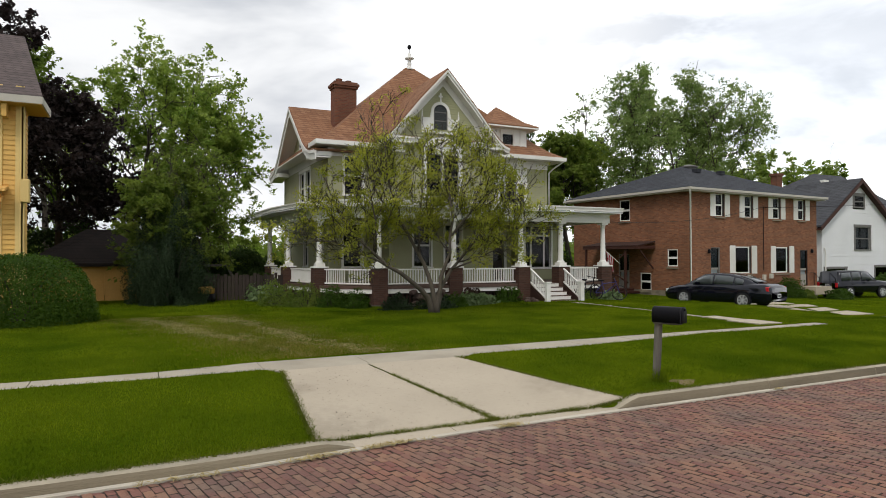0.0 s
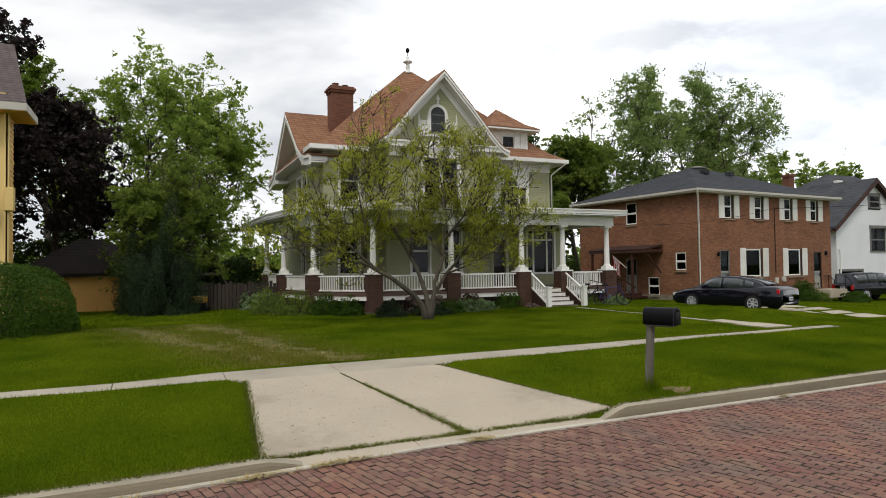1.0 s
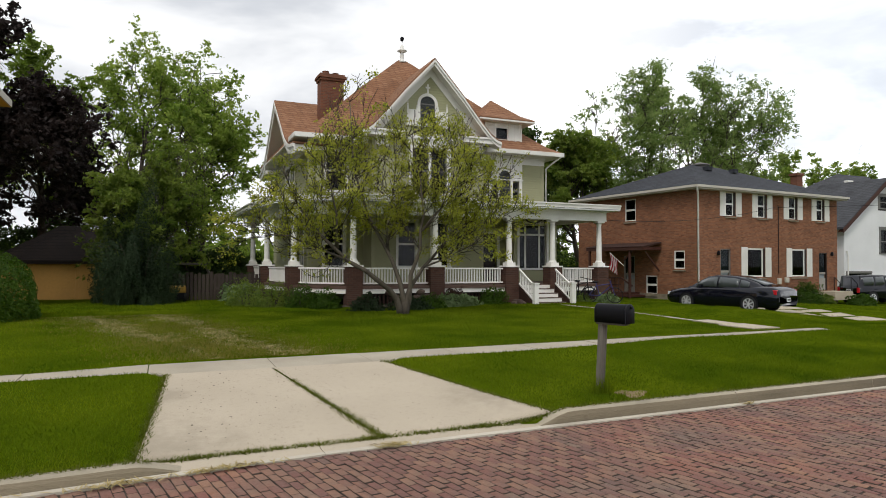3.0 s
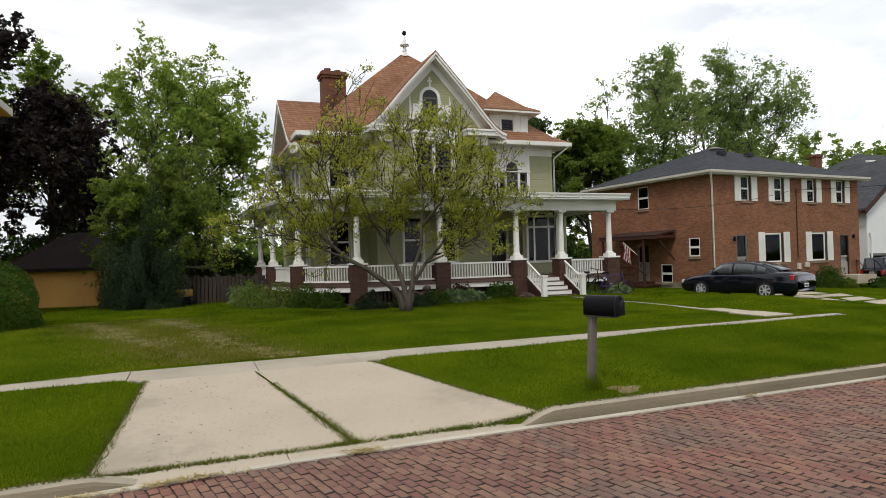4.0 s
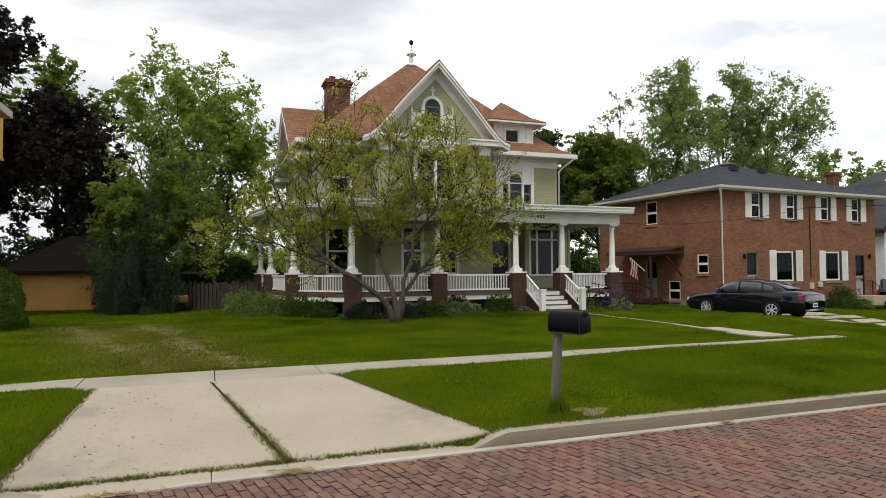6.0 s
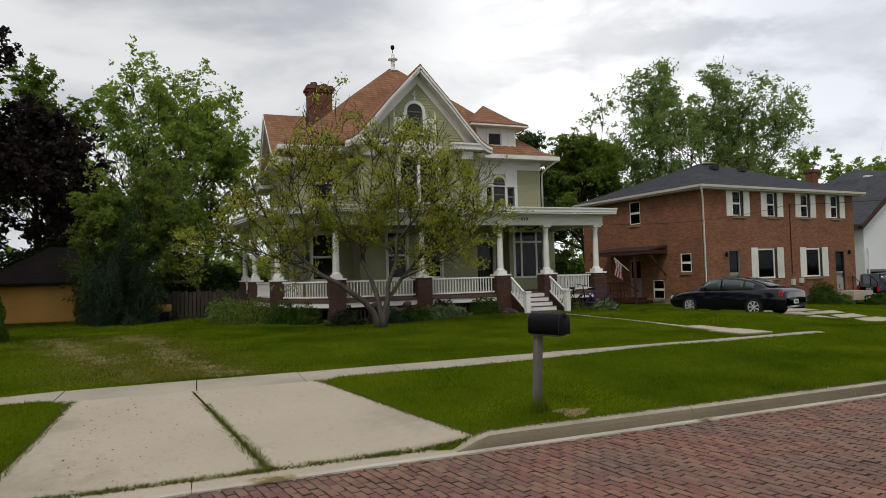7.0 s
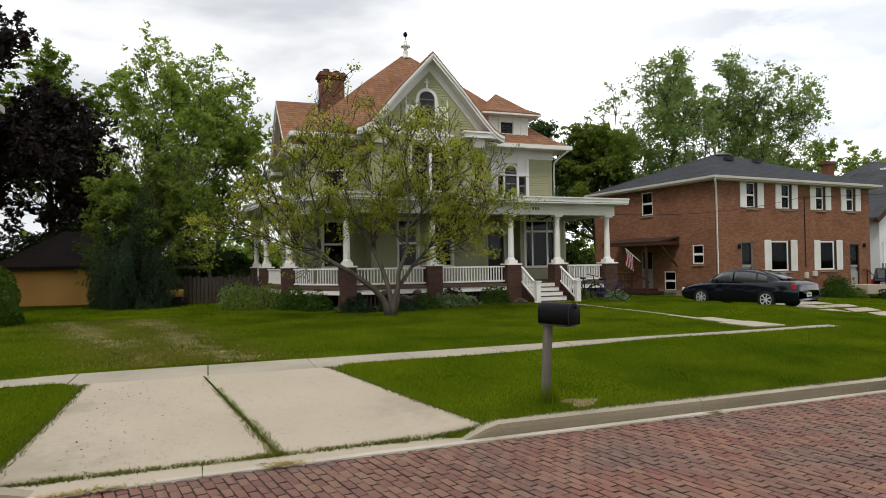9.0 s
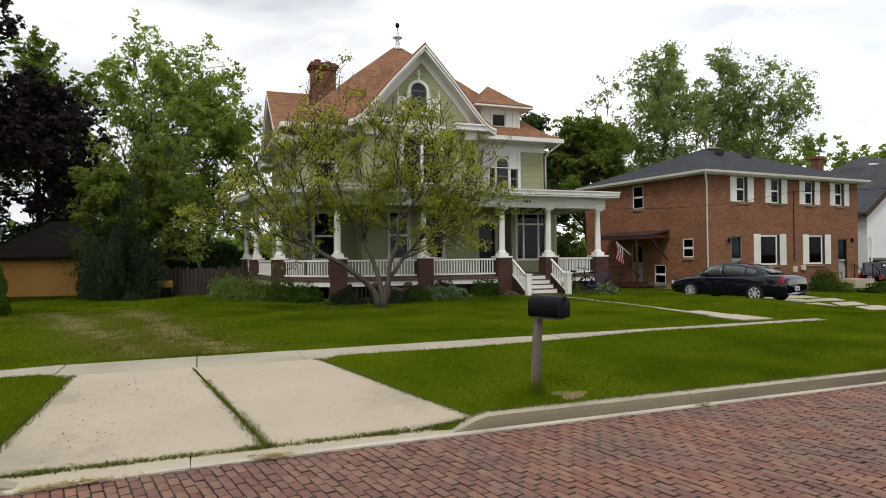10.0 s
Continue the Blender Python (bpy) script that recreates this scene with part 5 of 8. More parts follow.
railing((18.14, 23.5), (16.35, 23.5))
railing((13.65, 23.5), (10.95, 23.5))
railing((10.35, 23.5), (7.65, 23.5))
railing((7.1, 23.65), (6.35, 24.5))
railing((6.35, 24.5), (5.7, 25.45))
railing((5.5, 26.0), (5.05, 28.9))
railing((4.98, 29.5), (4.87, 32.7))
railing((18.6, 23.8), (18.6, 27.2))

# steps
steps = thing("porch_steps", (15.05, 22.4, 0.4), "white wooden porch steps with sloping handrails", "steps")
for k in range(4):
    b = bmesh.new()
    zt = FLOOR_Z - 0.17 * (k + 1)
    y1 = 23.28 - 0.29 * k
    box(b, 14.32, 15.78, y1 - 0.03, y1, zt - 0.02 if k == 3 else zt - 0.02, zt + 0.17 - 0.035)
    part("riser", b, M["white"], steps)
    b = bmesh.new()
    box(b, 14.29, 15.81, y1 - 0.33, y1 - 0.033, zt - 0.03, zt)
    part("tread", b, M["floor_brown"], steps)
b = bmesh.new()
box(b, 14.32, 15.78, 22.09, 22.12, 0.3, 0.45)
part("riser", b, M["white"], steps)
for x in (14.27, 16.01):
    b = bmesh.new()
    box(b, x - 0.09, x + 0.09, 21.85, 22.03, 0.36, 1.2)
    box(b, x - 0.12, x + 0.12, 21.82, 22.06, 1.2, 1.25)
    part("newel", b, M["white"], steps)
    b = bmesh.new()
    bar(b, (x, 22.0, 1.10), (x, 23.24, 1.78), 0.07, 0.06)
    bar(b, (x, 22.0, 0.52), (x, 23.24, 1.2), 0.06, 0.05)
    r = part("handrail", b, M["white"], steps)
    for i in range(1, 10):
        f = i / 10
        b = bmesh.new()
        y = 22.0 + 1.24 * f
        box(b, x - 0.017, x + 0.017, y - 0.017, y + 0.017, 0.53 + 0.68 * f, 1.09 + 0.68 * f)
        part("baluster", b, M["white"], r)
    b = bmesh.new()
    prism(b, [(x - 0.03, 22.0, 0.35), (x - 0.03, 23.3, 0.35), (x - 0.03, 23.3, 1.14), (x - 0.03, 22.0, 0.45)], (0.06, 0, 0))
    part("stringer", b, M["dark_wood"], steps)

# ---- the brick duplex next door ----
duplex = thing("brick_duplex", (27.0, 26.5, 0.1), "two-storey orange-brown brick duplex with white shutters", "house")
BA = 5.0
BS = facing(27.0, 26.5, -90, 0, BA)        # street side: u to the right
BW = facing(27.0, 26.5, 180, 0, BA)        # side towards the green house: u = -distance back
LEN, DEEP, TOP = 12.65, 9.6, 6.02
up_win = [(c - 0.42, c + 0.42, 4.7, 6.0) for c in (2.72, 5.42, 8.25, 10.93)]
big_win = [(4.09, 5.67, 1.30, 2.92), (8.10, 9.54, 1.30, 2.92)]
doors = [(1.88, 2.73, 0.55, 2.86), (10.77, 11.61, 0.42, 2.75)]
side_win = [(-5.3, -4.42, 4.58, 5.9), (-1.52, -0.78, 1.75, 2.75), (-3.6, -2.75, 0.28, 1.34)]
side_door = [(-5.42, -4.5, 0.35, 2.5)]
bm = bmesh.new()
wall_cells(bm, BS, 0, LEN, -0.3, TOP, up_win + big_win + doors)
part("front_wall", bm, M["brick"], duplex)
bm = bmesh.new()
wall_cells(bm, BW, -DEEP, -0.2, -0.3, TOP, side_win + side_door)
part("side_wall", bm, M["brick"], duplex)
bm = bmesh.new()
box(bm, LEN - 0.2, LEN, -DEEP, -0.2, -0.3, TOP, BS)
box(bm, 0.2, LEN - 0.2, -DEEP, -DEEP + 0.2, -0.3, TOP, BS)
part("rear_wall", bm, M["brick"], duplex)
# near-black inner sheets: the shade of the duplex rooms put into colour
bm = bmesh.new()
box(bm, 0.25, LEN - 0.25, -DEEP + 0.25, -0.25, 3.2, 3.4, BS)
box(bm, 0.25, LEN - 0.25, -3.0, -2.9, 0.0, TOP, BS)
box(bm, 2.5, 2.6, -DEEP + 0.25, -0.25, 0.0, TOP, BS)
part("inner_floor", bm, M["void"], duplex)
bm = bmesh.new()
box(bm, -0.02, LEN + 0.02, -DEEP - 0.02, 0.02, -0.4, 0.32, BS)
part("foundation", bm, M["kerb"], duplex, "grey concrete foundation")
for h in up_win:
    window(duplex, BS, h[0], h[1] - 0.2, h[2], h[3], casing=0.0, sash_mat=M["white"], rails=(0.5,), curtain=0.5, depth=0.06, bar_w=0.045, sill=False)
for h in big_win:
    window(duplex, BS, h[0], h[1] - 0.2, h[2], h[3], casing=0.0, rails=(), depth=0.06, bar_w=0.08, sill=False)
# dark strip right of each sash, standing in for the shaded brick reveal
for h in up_win + big_win:
    bm = bmesh.new()
    box(bm, h[1] - 0.2, h[1], -0.08, -0.02, h[2], h[3], BS)
    part("jamb_board", bm, M["door_dark"], duplex)
for h in side_win:
    window(duplex, BW, *h, casing=0.0, rails=(0.5,), sash_mat=M["white"], depth=0.07, bar_w=0.06, sill=False)
for m, holes in ((BS, up_win + big_win), (BW, side_win)):
    for h in holes:
        bm = bmesh.new()
        box(bm, h[0] - 0.05, h[1] + 0.05, 0.0, 0.07, h[2] - 0.13, h[2] - 0.065, m)
        part("stone_sill", bm, M["kerb"], duplex)


def shutter(u0, u1, z0, z1):
    b = bmesh.new()
    box(b, u0, u1, 0.005, 0.03, z0, z1, BS)
    for a, c in ((z0 + 0.06, (z0 + z1) / 2 - 0.03), ((z0 + z1) / 2 + 0.03, z1 - 0.06)):
        n = int((c - a) / 0.05)
        for i in range(n):
            z = a + (c - a) * (i + 0.5) / n
            box(b, u0 + 0.05, u1 - 0.05, 0.03, 0.042, z - 0.017, z + 0.012, BS)
    for a, c in ((u0, u0 + 0.05), (u1 - 0.05, u1)):
        box(b, a, c, 0.03, 0.048, z0, z1, BS)
    part("shutter", b, M["white"], duplex, "white louvred shutter")


for h in up_win:
    shutter(h[0] - 0.46, h[0] - 0.01, h[2] - 0.02, h[3] + 0.06)
    shutter(h[1] + 0.01, h[1] + 0.46, h[2] - 0.02, h[3] + 0.06)
for h in big_win:
    shutter(h[0] - 0.49, h[0] - 0.01, h[2] - 0.02, h[3] + 0.06)
    shutter(h[1] + 0.01, h[1] + 0.50, h[2] - 0.02, h[3] + 0.06)


def storm_door(m, h, leaf):
    b = bmesh.new()
    for a, c, lo, hi in ((h[0], h[0] + 0.06, h[2], h[3]), (h[1] - 0.06, h[1], h[2], h[3]), (h[0] + 0.06, h[1] - 0.06, h[3] - 0.06, h[3])):
        box(b, a, c, -0.1, -0.03, lo, hi, m)
    d = part("door", b, leaf, duplex, "glazed storm door")
    b = bmesh.new()
    box(b, h[0] + 0.06, h[1] - 0.06, -0.12, -0.09, h[2], h[2] + 0.75, m)
    box(b, h[0] + 0.06, h[1] - 0.06, -0.12, -0.09, h[2] + 1.0, h[2] + 1.12, m)
    part("panel", b, M["door_pale"], d)
    b = bmesh.new()
    box(b, h[0] + 0.06, h[1] - 0.06, -0.108, -0.10, h[2] + 1.12, h[3] - 0.06, m)
    part("pane", b, M["glass"], d)
    b = bmesh.new()
    box(b, h[0] + 0.05, h[1] - 0.05, -0.19, -0.16, h[2], h[3], m)
    part("inner_leaf", b, M["door_blue"], d)
    return d


storm_door(BS, doors[0], M["grey_trim"])
storm_door(BS, doors[1], M["door_dark"])
storm_door(BW, side_door[0], M["door_pale"])

# roof
bm = bmesh.new()
o = 0.42
zb, zr = 6.12, 8.35
c = [(-o, o), (LEN + o, o), (LEN + o, -DEEP - o), (-o, -DEEP - o)]
r = [(DEEP / 2 + 0.3, -DEEP / 2), (LEN - DEEP / 2 - 0.3, -DEEP / 2)]
low = [bm_v(bm, BS, u, d, zb) for u, d in c]
va = [bm_v(bm, BS, u, d, zb + 0.14) for u, d in c]
vr = [bm_v(bm, BS, u, d, zr) for u, d in r]
for i in range(4):
    bm.faces.new((low[i], low[(i + 1) % 4], va[(i + 1) % 4], va[i]))
bm.faces.new((va[0], va[1], vr[1], vr[0]))
bm.faces.new((va[1], va[2], vr[1]))
bm.faces.new((va[2], va[3], vr[0], vr[1]))
bm.faces.new((va[3], va[0], vr[0]))
bm.faces.new(low[::-1])
part("roof", bm, M["slate_roof"], duplex, "dark charcoal shingled hip roof")
bm = bmesh.new()
box(bm, -o, LEN + o, -DEEP - o, o, 6.02, 6.10, BS)
box(bm, -o - 0.09, LEN + o + 0.09, o, o + 0.1, 6.10, 6.23, BS)
box(bm, -o - 0.1, -o, -DEEP - o, o, 6.10, 6.23, BS)
part("gutter", bm, M["beige"], duplex, "beige eaves gutter and soffit")
bm = bmesh.new()
tube(bm, [BS @ Vector(p) for p in ((-0.42, 0.42, 6.08), (-0.2, 0.28, 5.85), (0.06, 0.07, 5.6), (0.06, 0.07, 0.4), (0.0, 0.3, 0.2))], 0.05, 8)
part("downpipe", bm, M["white"], duplex, smooth=True)
bm = bmesh.new()
lathe(bm, [(0.45, 0), (0.45, 0.12), (0.62, 0.16), (0.62, 0.22), (0.1, 0.36)], 14, BS @ Vector((6.1, -4.9, zr - 0.12)))
part("roof_vent", bm, M["grey_trim"], duplex)
for u in (4.8, 7.2):
    bm = bmesh.new()
    box(bm, u, u + 0.4, -3.6, -3.2, 7.8, 8.05, BS)
    part("vent_box", bm, M["slate_roof"], duplex)
bm = bmesh.new()
u = 6.85
bar(bm, BS @ Vector((u, 0.03, 5.4)), BS @ Vector((u, 0.03, 1.5)), 0.04, 0.04)
part("conduit", bm, M["dark_wood"], duplex)
for a, b, z0, z1 in ((u - 0.12, u + 0.12, 0.85, 1.2), (u + 0.55, u + 0.85, 0.95, 1.25)):
    bm = bmesh.new()
    box(bm, a, b, 0.0, 0.13, z0, z1, BS)
    soften(bm, 0.015, 1)
    part("meter_box", bm, M["beige"], duplex, "pale electric meter box")
for u, z in ((1.62, 2.5), (11.95, 2.55)):
    bm = bmesh.new()
    lathe(bm, [(0.05, 0), (0.09, 0.05), (0.08, 0.2), (0.02, 0.26)], 8, m=BS @ Matrix.Translation((u, 0.1, z)))
    part("wall_lamp", bm, M["black"], duplex)

# side entry: red-stained canopy, posts, landing and rail
entry = thing("side_entry_canopy", tuple(BW @ Vector((-4.5, 0.6, 0.1))), "dark red-stained wooden entry canopy and landing", "canopy")
bm = bmesh.new()
q = [BW @ Vector(p) for p in ((-7.1, 0.05, 3.26), (-2.4, 0.05, 3.26), (-2.4, 1.5, 3.0), (-7.1, 1.5, 3.0))]
prism(bm, [p - Vector((0, 0, 0.08)) for p in q], (0, 0, 0.08))
part("canopy_roof", bm, M["dark_wood"], entry)
bm = bmesh.new()
box(bm, -7.1, -2.4, 1.42, 1.5, 2.78, 2.98, BW)
box(bm, -2.5, -2.4, 0.05, 1.42, 2.8, 2.98, BW)
box(bm, -7.1, -7.0, 0.05, 1.42, 2.8, 2.98, BW)
part("fascia", bm, M["maroon"], entry)
for u in (-6.9, -3.5):
    bm = bmesh.new()
    box(bm, u - 0.06, u + 0.06, 1.32, 1.44, 0.05, 2.8, BW)
    part("post", bm, M["maroon"], entry)
bm = bmesh.new()
bar(bm, BW @ Vector((-4.0, 1.38, 2.2)), BW @ Vector((-3.3, 1.38, 2.75)), 0.06, 0.08)
part("brace", bm, M["maroon"], entry)
bm = bmesh.new()
bar(bm, BW @ Vector((-2.5, 0.1, 1.6)), BW @ Vector((-2.5, 1.2, 2.7)), 0.06, 0.08)
part("brace", bm, M["maroon"], entry)
bm = bmesh.new()
box(bm, -6.9, -4.1, 0.02, 1.4, 0.1, 0.35, BW)
box(bm, -4.1, -3.6, 0.02, 1.3, 0.1, 0.22, BW)
part("landing", bm, M["maroon"], entry)
bm = bmesh.new()
bar(bm, BW @ Vector((-6.9, 1.38, 1.2)), BW @ Vector((-4.2, 1.38, 1.2)), 0.05, 0.09)
bar(bm, BW @ Vector((-4.2, 1.38, 1.2)), BW @ Vector((-3.3, 1.38, 0.75)), 0.05, 0.09)
bar(bm, BW @ Vector((-6.9, 1.38, 0.8)), BW @ Vector((-4.2, 1.38, 0.8)), 0.05, 0.06)
rail = part("rail", bm, M["maroon"], entry)
for i in range(9):
    bm = bmesh.new()
    bar(bm, BW @ Vector((-6.8 + i * 0.3, 1.38, 0.35)), BW @ Vector((-6.8 + i * 0.3, 1.38, 1.155)), 0.04, 0.04)
    part("baluster", bm, M["maroon"], rail)

# stoop with iron rail at the second door
stoop = thing("front_stoop", tuple(BS @ Vector((11.2, 0.8, 0.1))), "concrete stoop with iron handrail", "steps")
bm = bmesh.new()
box(bm, 10.4, 12.2, 0.02, 1.2, -0.1, 0.4, BS)
box(bm, 12.2, 12.5, 0.02, 1.2, -0.1, 0.22, BS)
box(bm, 12.5, 12.8, 0.02, 1.2, -0.1, 0.06, BS)
part("slab", bm, M["concrete"], stoop)
for d in (0.1, 1.12):
    bm = bmesh.new()
    bar(bm, BS @ Vector((12.15, d, 0.4)), BS @ Vector((12.15, d, 1.25)), 0.03, 0.03)
    bar(bm, BS @ Vector((12.8, d, 0.0)), BS @ Vector((12.8, d, 0.85)), 0.03, 0.03)
    bar(bm, BS @ Vector((12.15, d, 1.25)), BS @ Vector((12.8, d, 0.85)), 0.03, 0.03)
    bar(bm, BS @ Vector((11.7, d, 1.25)), BS @ Vector((12.15, d, 1.25)), 0.03, 0.03)
    part("handrail", bm, M["black"], stoop)

# ---- the white house and the grey-roofed block behind it ----
white_house = thing("white_gable_house", (49.3, 31.0, 0.0), "white clapboard gable house with grey shingles", "house")
WS = facing(0, 31.0, -90)
wh_holes = [(48.95, 50.1, 6.15, 7.05), (49.05, 50.85, 2.85, 4.6), (45.4, 47.9, 0.2, 1.4), (51.5, 53.8, 0.2, 1.5)]
bm = bmesh.new()
wall_cells(bm, WS, 45.1, 56.5, -0.4, 4.85, wh_holes)
prism(bm, [(45.1, 31.0, 4.85), (49.4, 31.0, 8.1), (53.7, 31.0, 4.85)], (0, 0.2, 0))
part("front_wall", bm, M["clap_white"], white_house)
bm = bmesh.new()
siding(bm, WS, 45.1, 56.5, -0.4, 4.85, wh_holes, step=0.21, proud=0.02)
siding(bm, WS, 45.1, 53.7, 4.85, 8.05, [(48.8, 50.25, 6.0, 7.2)], step=0.21, proud=0.02, edge=lambda z: (49.4 - (8.1 - z) * 1.32, 49.4 + (8.1 - z) * 1.32))
part("siding", bm, M["clap_white"], white_house)
bm = bmesh.new()
box(bm, 45.1, 45.3, 31.2, 41, -0.4, 4.85)
box(bm, 56.3, 56.5, 31.2, 41, -0.4, 4.85)
box(bm, 45.3, 56.3, 40.8, 41, -0.4, 4.85)
part("side_wall", bm, M["clap_white"], white_house)
# sheet behind the windows, its dark colour standing for the room's shade
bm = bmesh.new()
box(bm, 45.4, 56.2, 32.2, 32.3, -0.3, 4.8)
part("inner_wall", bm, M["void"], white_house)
# no opening here: a flat sheet painted as the attic's shade
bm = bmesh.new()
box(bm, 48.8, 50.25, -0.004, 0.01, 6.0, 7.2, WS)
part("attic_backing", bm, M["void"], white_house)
window(white_house, WS, *wh_holes[0], trim=M["grey_trim"], sash_mat=M["grey_trim"], casing=0.16, depth=-0.015)
window(white_house, WS, *wh_holes[1], trim=M["grey_trim"], sash_mat=M["grey_trim"], casing=0.16, curtain=0.9)
for h in wh_holes[2:]:
    window(white_house, WS, *h, trim=M["grey_trim"], sash_mat=M["grey_trim"], casing=0.12, rails=())
bm = bmesh.new()
for s in (-1, 1):
    roof_sheet(bm, [(49.4, 30.6, 8.4), (49.4 + s * 4.9, 30.6, 4.65), (49.4 + s * 4.9, 36, 4.65), (49.4, 36, 8.4)][::s], 0.15)
part("gable_roof", bm, M["blue_roof"], white_house)
bm = bmesh.new()
e = [bm.verts.new(p) for p in ((44.6, 33.0, 4.95), (64.0, 33.0, 4.95), (64.0, 43.4, 4.95), (44.6, 43.4, 4.95))]
r = [bm.verts.new(p) for p in ((54.5, 38.2, 9.9), (58.5, 38.2, 9.9))]
for f in ((e[0], e[1], r[1], r[0]), (e[1], e[2], r[1]), (e[2], e[3], r[0], r[1]), (e[3], e[0], r[0]), (e[3], e[2], e[1], e[0])):
    bm.faces.new(f)
part("hip_roof", bm, M["blue_roof"], white_house)
bm = bmesh.new()
box(bm, 56.5, 63.4, 33.6, 42.8, -0.4, 4.95)
part("rear_wing_wall", bm, M["clap_white"], white_house)
for s in (-1, 1):
    bm = bmesh.new()
    prism(bm, [(49.4, 30.55, 8.32), (49.4 + s * 4.95, 30.55, 4.53), (49.4 + s * 4.95, 30.55, 4.22), (49.4, 30.55, 8.0)][::s], (0, 0.06, 0))
    prism(bm, [(49.4, 30.61, 8.1), (49.4 + s * 4.9, 30.61, 4.36), (49.4 + s * 4.9, 30.61, 4.3), (49.4, 30.61, 8.04)][::s], (0, 0.4, 0))
    part("rake_board", bm, M["maroon"], white_house, "dark maroon rake board")
for x, y, z in ((51.6, 36.5, 8.43), (54.6, 37.2, 9.1)):
    bm = bmesh.new()
    box(bm, x - 0.35, x + 0.35, y - 0.2, y + 0.2, z - 0.35, z + 0.12)
    soften(bm, 0.02, 1)
    part("roof_vent", bm, M["white"], white_house)
bm = bmesh.new()
box(bm, 46.3, 46.9, 35.6, 36.2, 4.6, 9.0)
box(bm, 46.22, 46.98, 35.52, 36.28, 9.0, 9.2)
part("chimney", bm, M["red_brick"], white_house)
bm = bmesh.new()
tube(bm, [(45.25, 30.9, 3.0), (45.35, 30.88, 2.6), (45.35, 30.88, 0.1)], 0.05, 6)
part("downpipe", bm, M["white"], white_house)

# ---- the yellow house at the left ----
yellow = thing("yellow_house", (-8.0, 26.0, 0.4), "tall yellow clapboard house with ornate eaves", "house")
YX, YY = -4.85, 25.6
YS = facing(0, YY, -90)
YR = facing(YX, 0, 0)
bm = bmesh.new()
wall_cells(bm, YS, -14, YX, 0.2, 8.2, [(-6.6, -5.7, 4.9, 7.2), (-6.6, -5.75, 1.5, 3.6)])
box(bm, YX - 0.2, YX, YY + 0.2, YY + 1.0, 0.2, 8.2)
box(bm, -7.25, YX - 0.2, YY + 0.8, YY + 1.0, 0.2, 8.2)
box(bm, -7.45, -7.25, YY + 1.0, 36, 0.2, 8.2)
box(bm, -14, -13.8, YY + 0.2, 36, 0.2, 8.2)
box(bm, -13.8, -7.45, 35.8, 36, 0.2, 8.2)
part("wall_body", bm, M["yellow"], yellow)
bm = bmesh.new()
siding(bm, YS, -14, YX, 0.2, 8.2, [(-6.75, -5.55, 4.8, 7.35), (-6.75, -5.6, 1.4, 3.75)], step=0.17, proud=0.03)
siding(bm, YR, YY, YY + 1.0, 0.2, 8.2, [], step=0.17, proud=0.03)
part("siding", bm, M["yellow"], yellow)
PALE_YELLOW = mat("pale_yellow_trim", (0.72, 0.52, 0.20), 0.6, 0.05)
for m, u0, u1 in ((YS, YX - 0.2, YX + 0.03), (YS, YX - 0.78, YX - 0.58), (YR, YY - 0.06, YY + 0.2)):
    bm = bmesh.new()
    box(bm, u0, u1, -0.02, 0.06, 0.2, 8.2, m)
    part("corner_board", bm, PALE_YELLOW, yellow)
bm = bmesh.new()
box(bm, YX - 0.06, YX + 0.22, YY - 0.15, YY + 0.15, 4.2, 5.0)
soften(bm, 0.02, 1)
part("bracket", bm, PALE_YELLOW, yellow)
window(yellow, YS, -6.6, -5.7, 4.9, 7.2, trim=M["white"], casing=0.12)
window(yellow, YS, -6.6, -5.75, 1.5, 3.6, trim=M["white"], casing=0.12)
bm = bmesh.new()
for k in range(2):
    q = [(-7.4, YY - 0.6 + 0.05 * k, 4.62 - 0.35 * k), (-5.25 - 0.12 * k, YY - 0.6 + 0.05 * k, 4.62 - 0.35 * k), (-5.25 - 0.12 * k, YY, 4.75 - 0.3 * k), (-7.4, YY, 4.75 - 0.3 * k)]
    roof_sheet(bm, q, 0.1)
box(bm, -7.3, -5.45, YY - 0.5, YY, 3.95, 4.5)
part("window_hood", bm, M["tan"], yellow)
bm = bmesh.new()
zc = 7.5
box(bm, -14.5, YX + 0.62, YY - 0.62, YY + 1.6, zc, zc + 0.08)
part("eave", bm, M["yellow"], yellow, "yellow bracketed eave")
bm = bmesh.new()
box(bm, -14.5, YX + 0.66, YY - 0.66, YY - 0.58, zc + 0.02, zc + 0.27)
box(bm, YX + 0.58, YX + 0.66, YY - 0.58, YY + 1.66, zc + 0.02, zc + 0.27)
part("gutter", bm, M["beige"], yellow, "cream eaves gutter")
for i in range(6):
    bm = bmesh.new()
    box(bm, YX - 0.55 - i * 1.2, YX - 0.40 - i * 1.2, YY - 0.5, YY, zc - 0.45, zc)
    part("eave_bracket", bm, M["yellow"], yellow)
bm = bmesh.new()
va = [bm.verts.new(p) for p in ((-14.5, YY - 0.66, zc + 0.28), (YX + 0.66, YY - 0.66, zc + 0.28), (-5.5, 30.6, 11.4), (-14.5, 30.6, 11.4))]
vb = [bm.verts.new(p) for p in ((-14.5, 36.5, zc + 0.28), (-7.1, 36.5, zc + 0.28))]
vc = bm.verts.new((YX - 0.2, YY + 1.66, zc + 0.28))
bm.faces.new(va)
bm.faces.new((va[1], vc, va[2]))
bm.faces.new((vc, vb[1], va[2]))
bm.faces.new((va[3], va[2], vb[1], vb[0]))
bm.faces.new((va[0], va[3], vb[0]))
bm.faces.new((va[0], vb[0], vb[1], vc, va[1]))
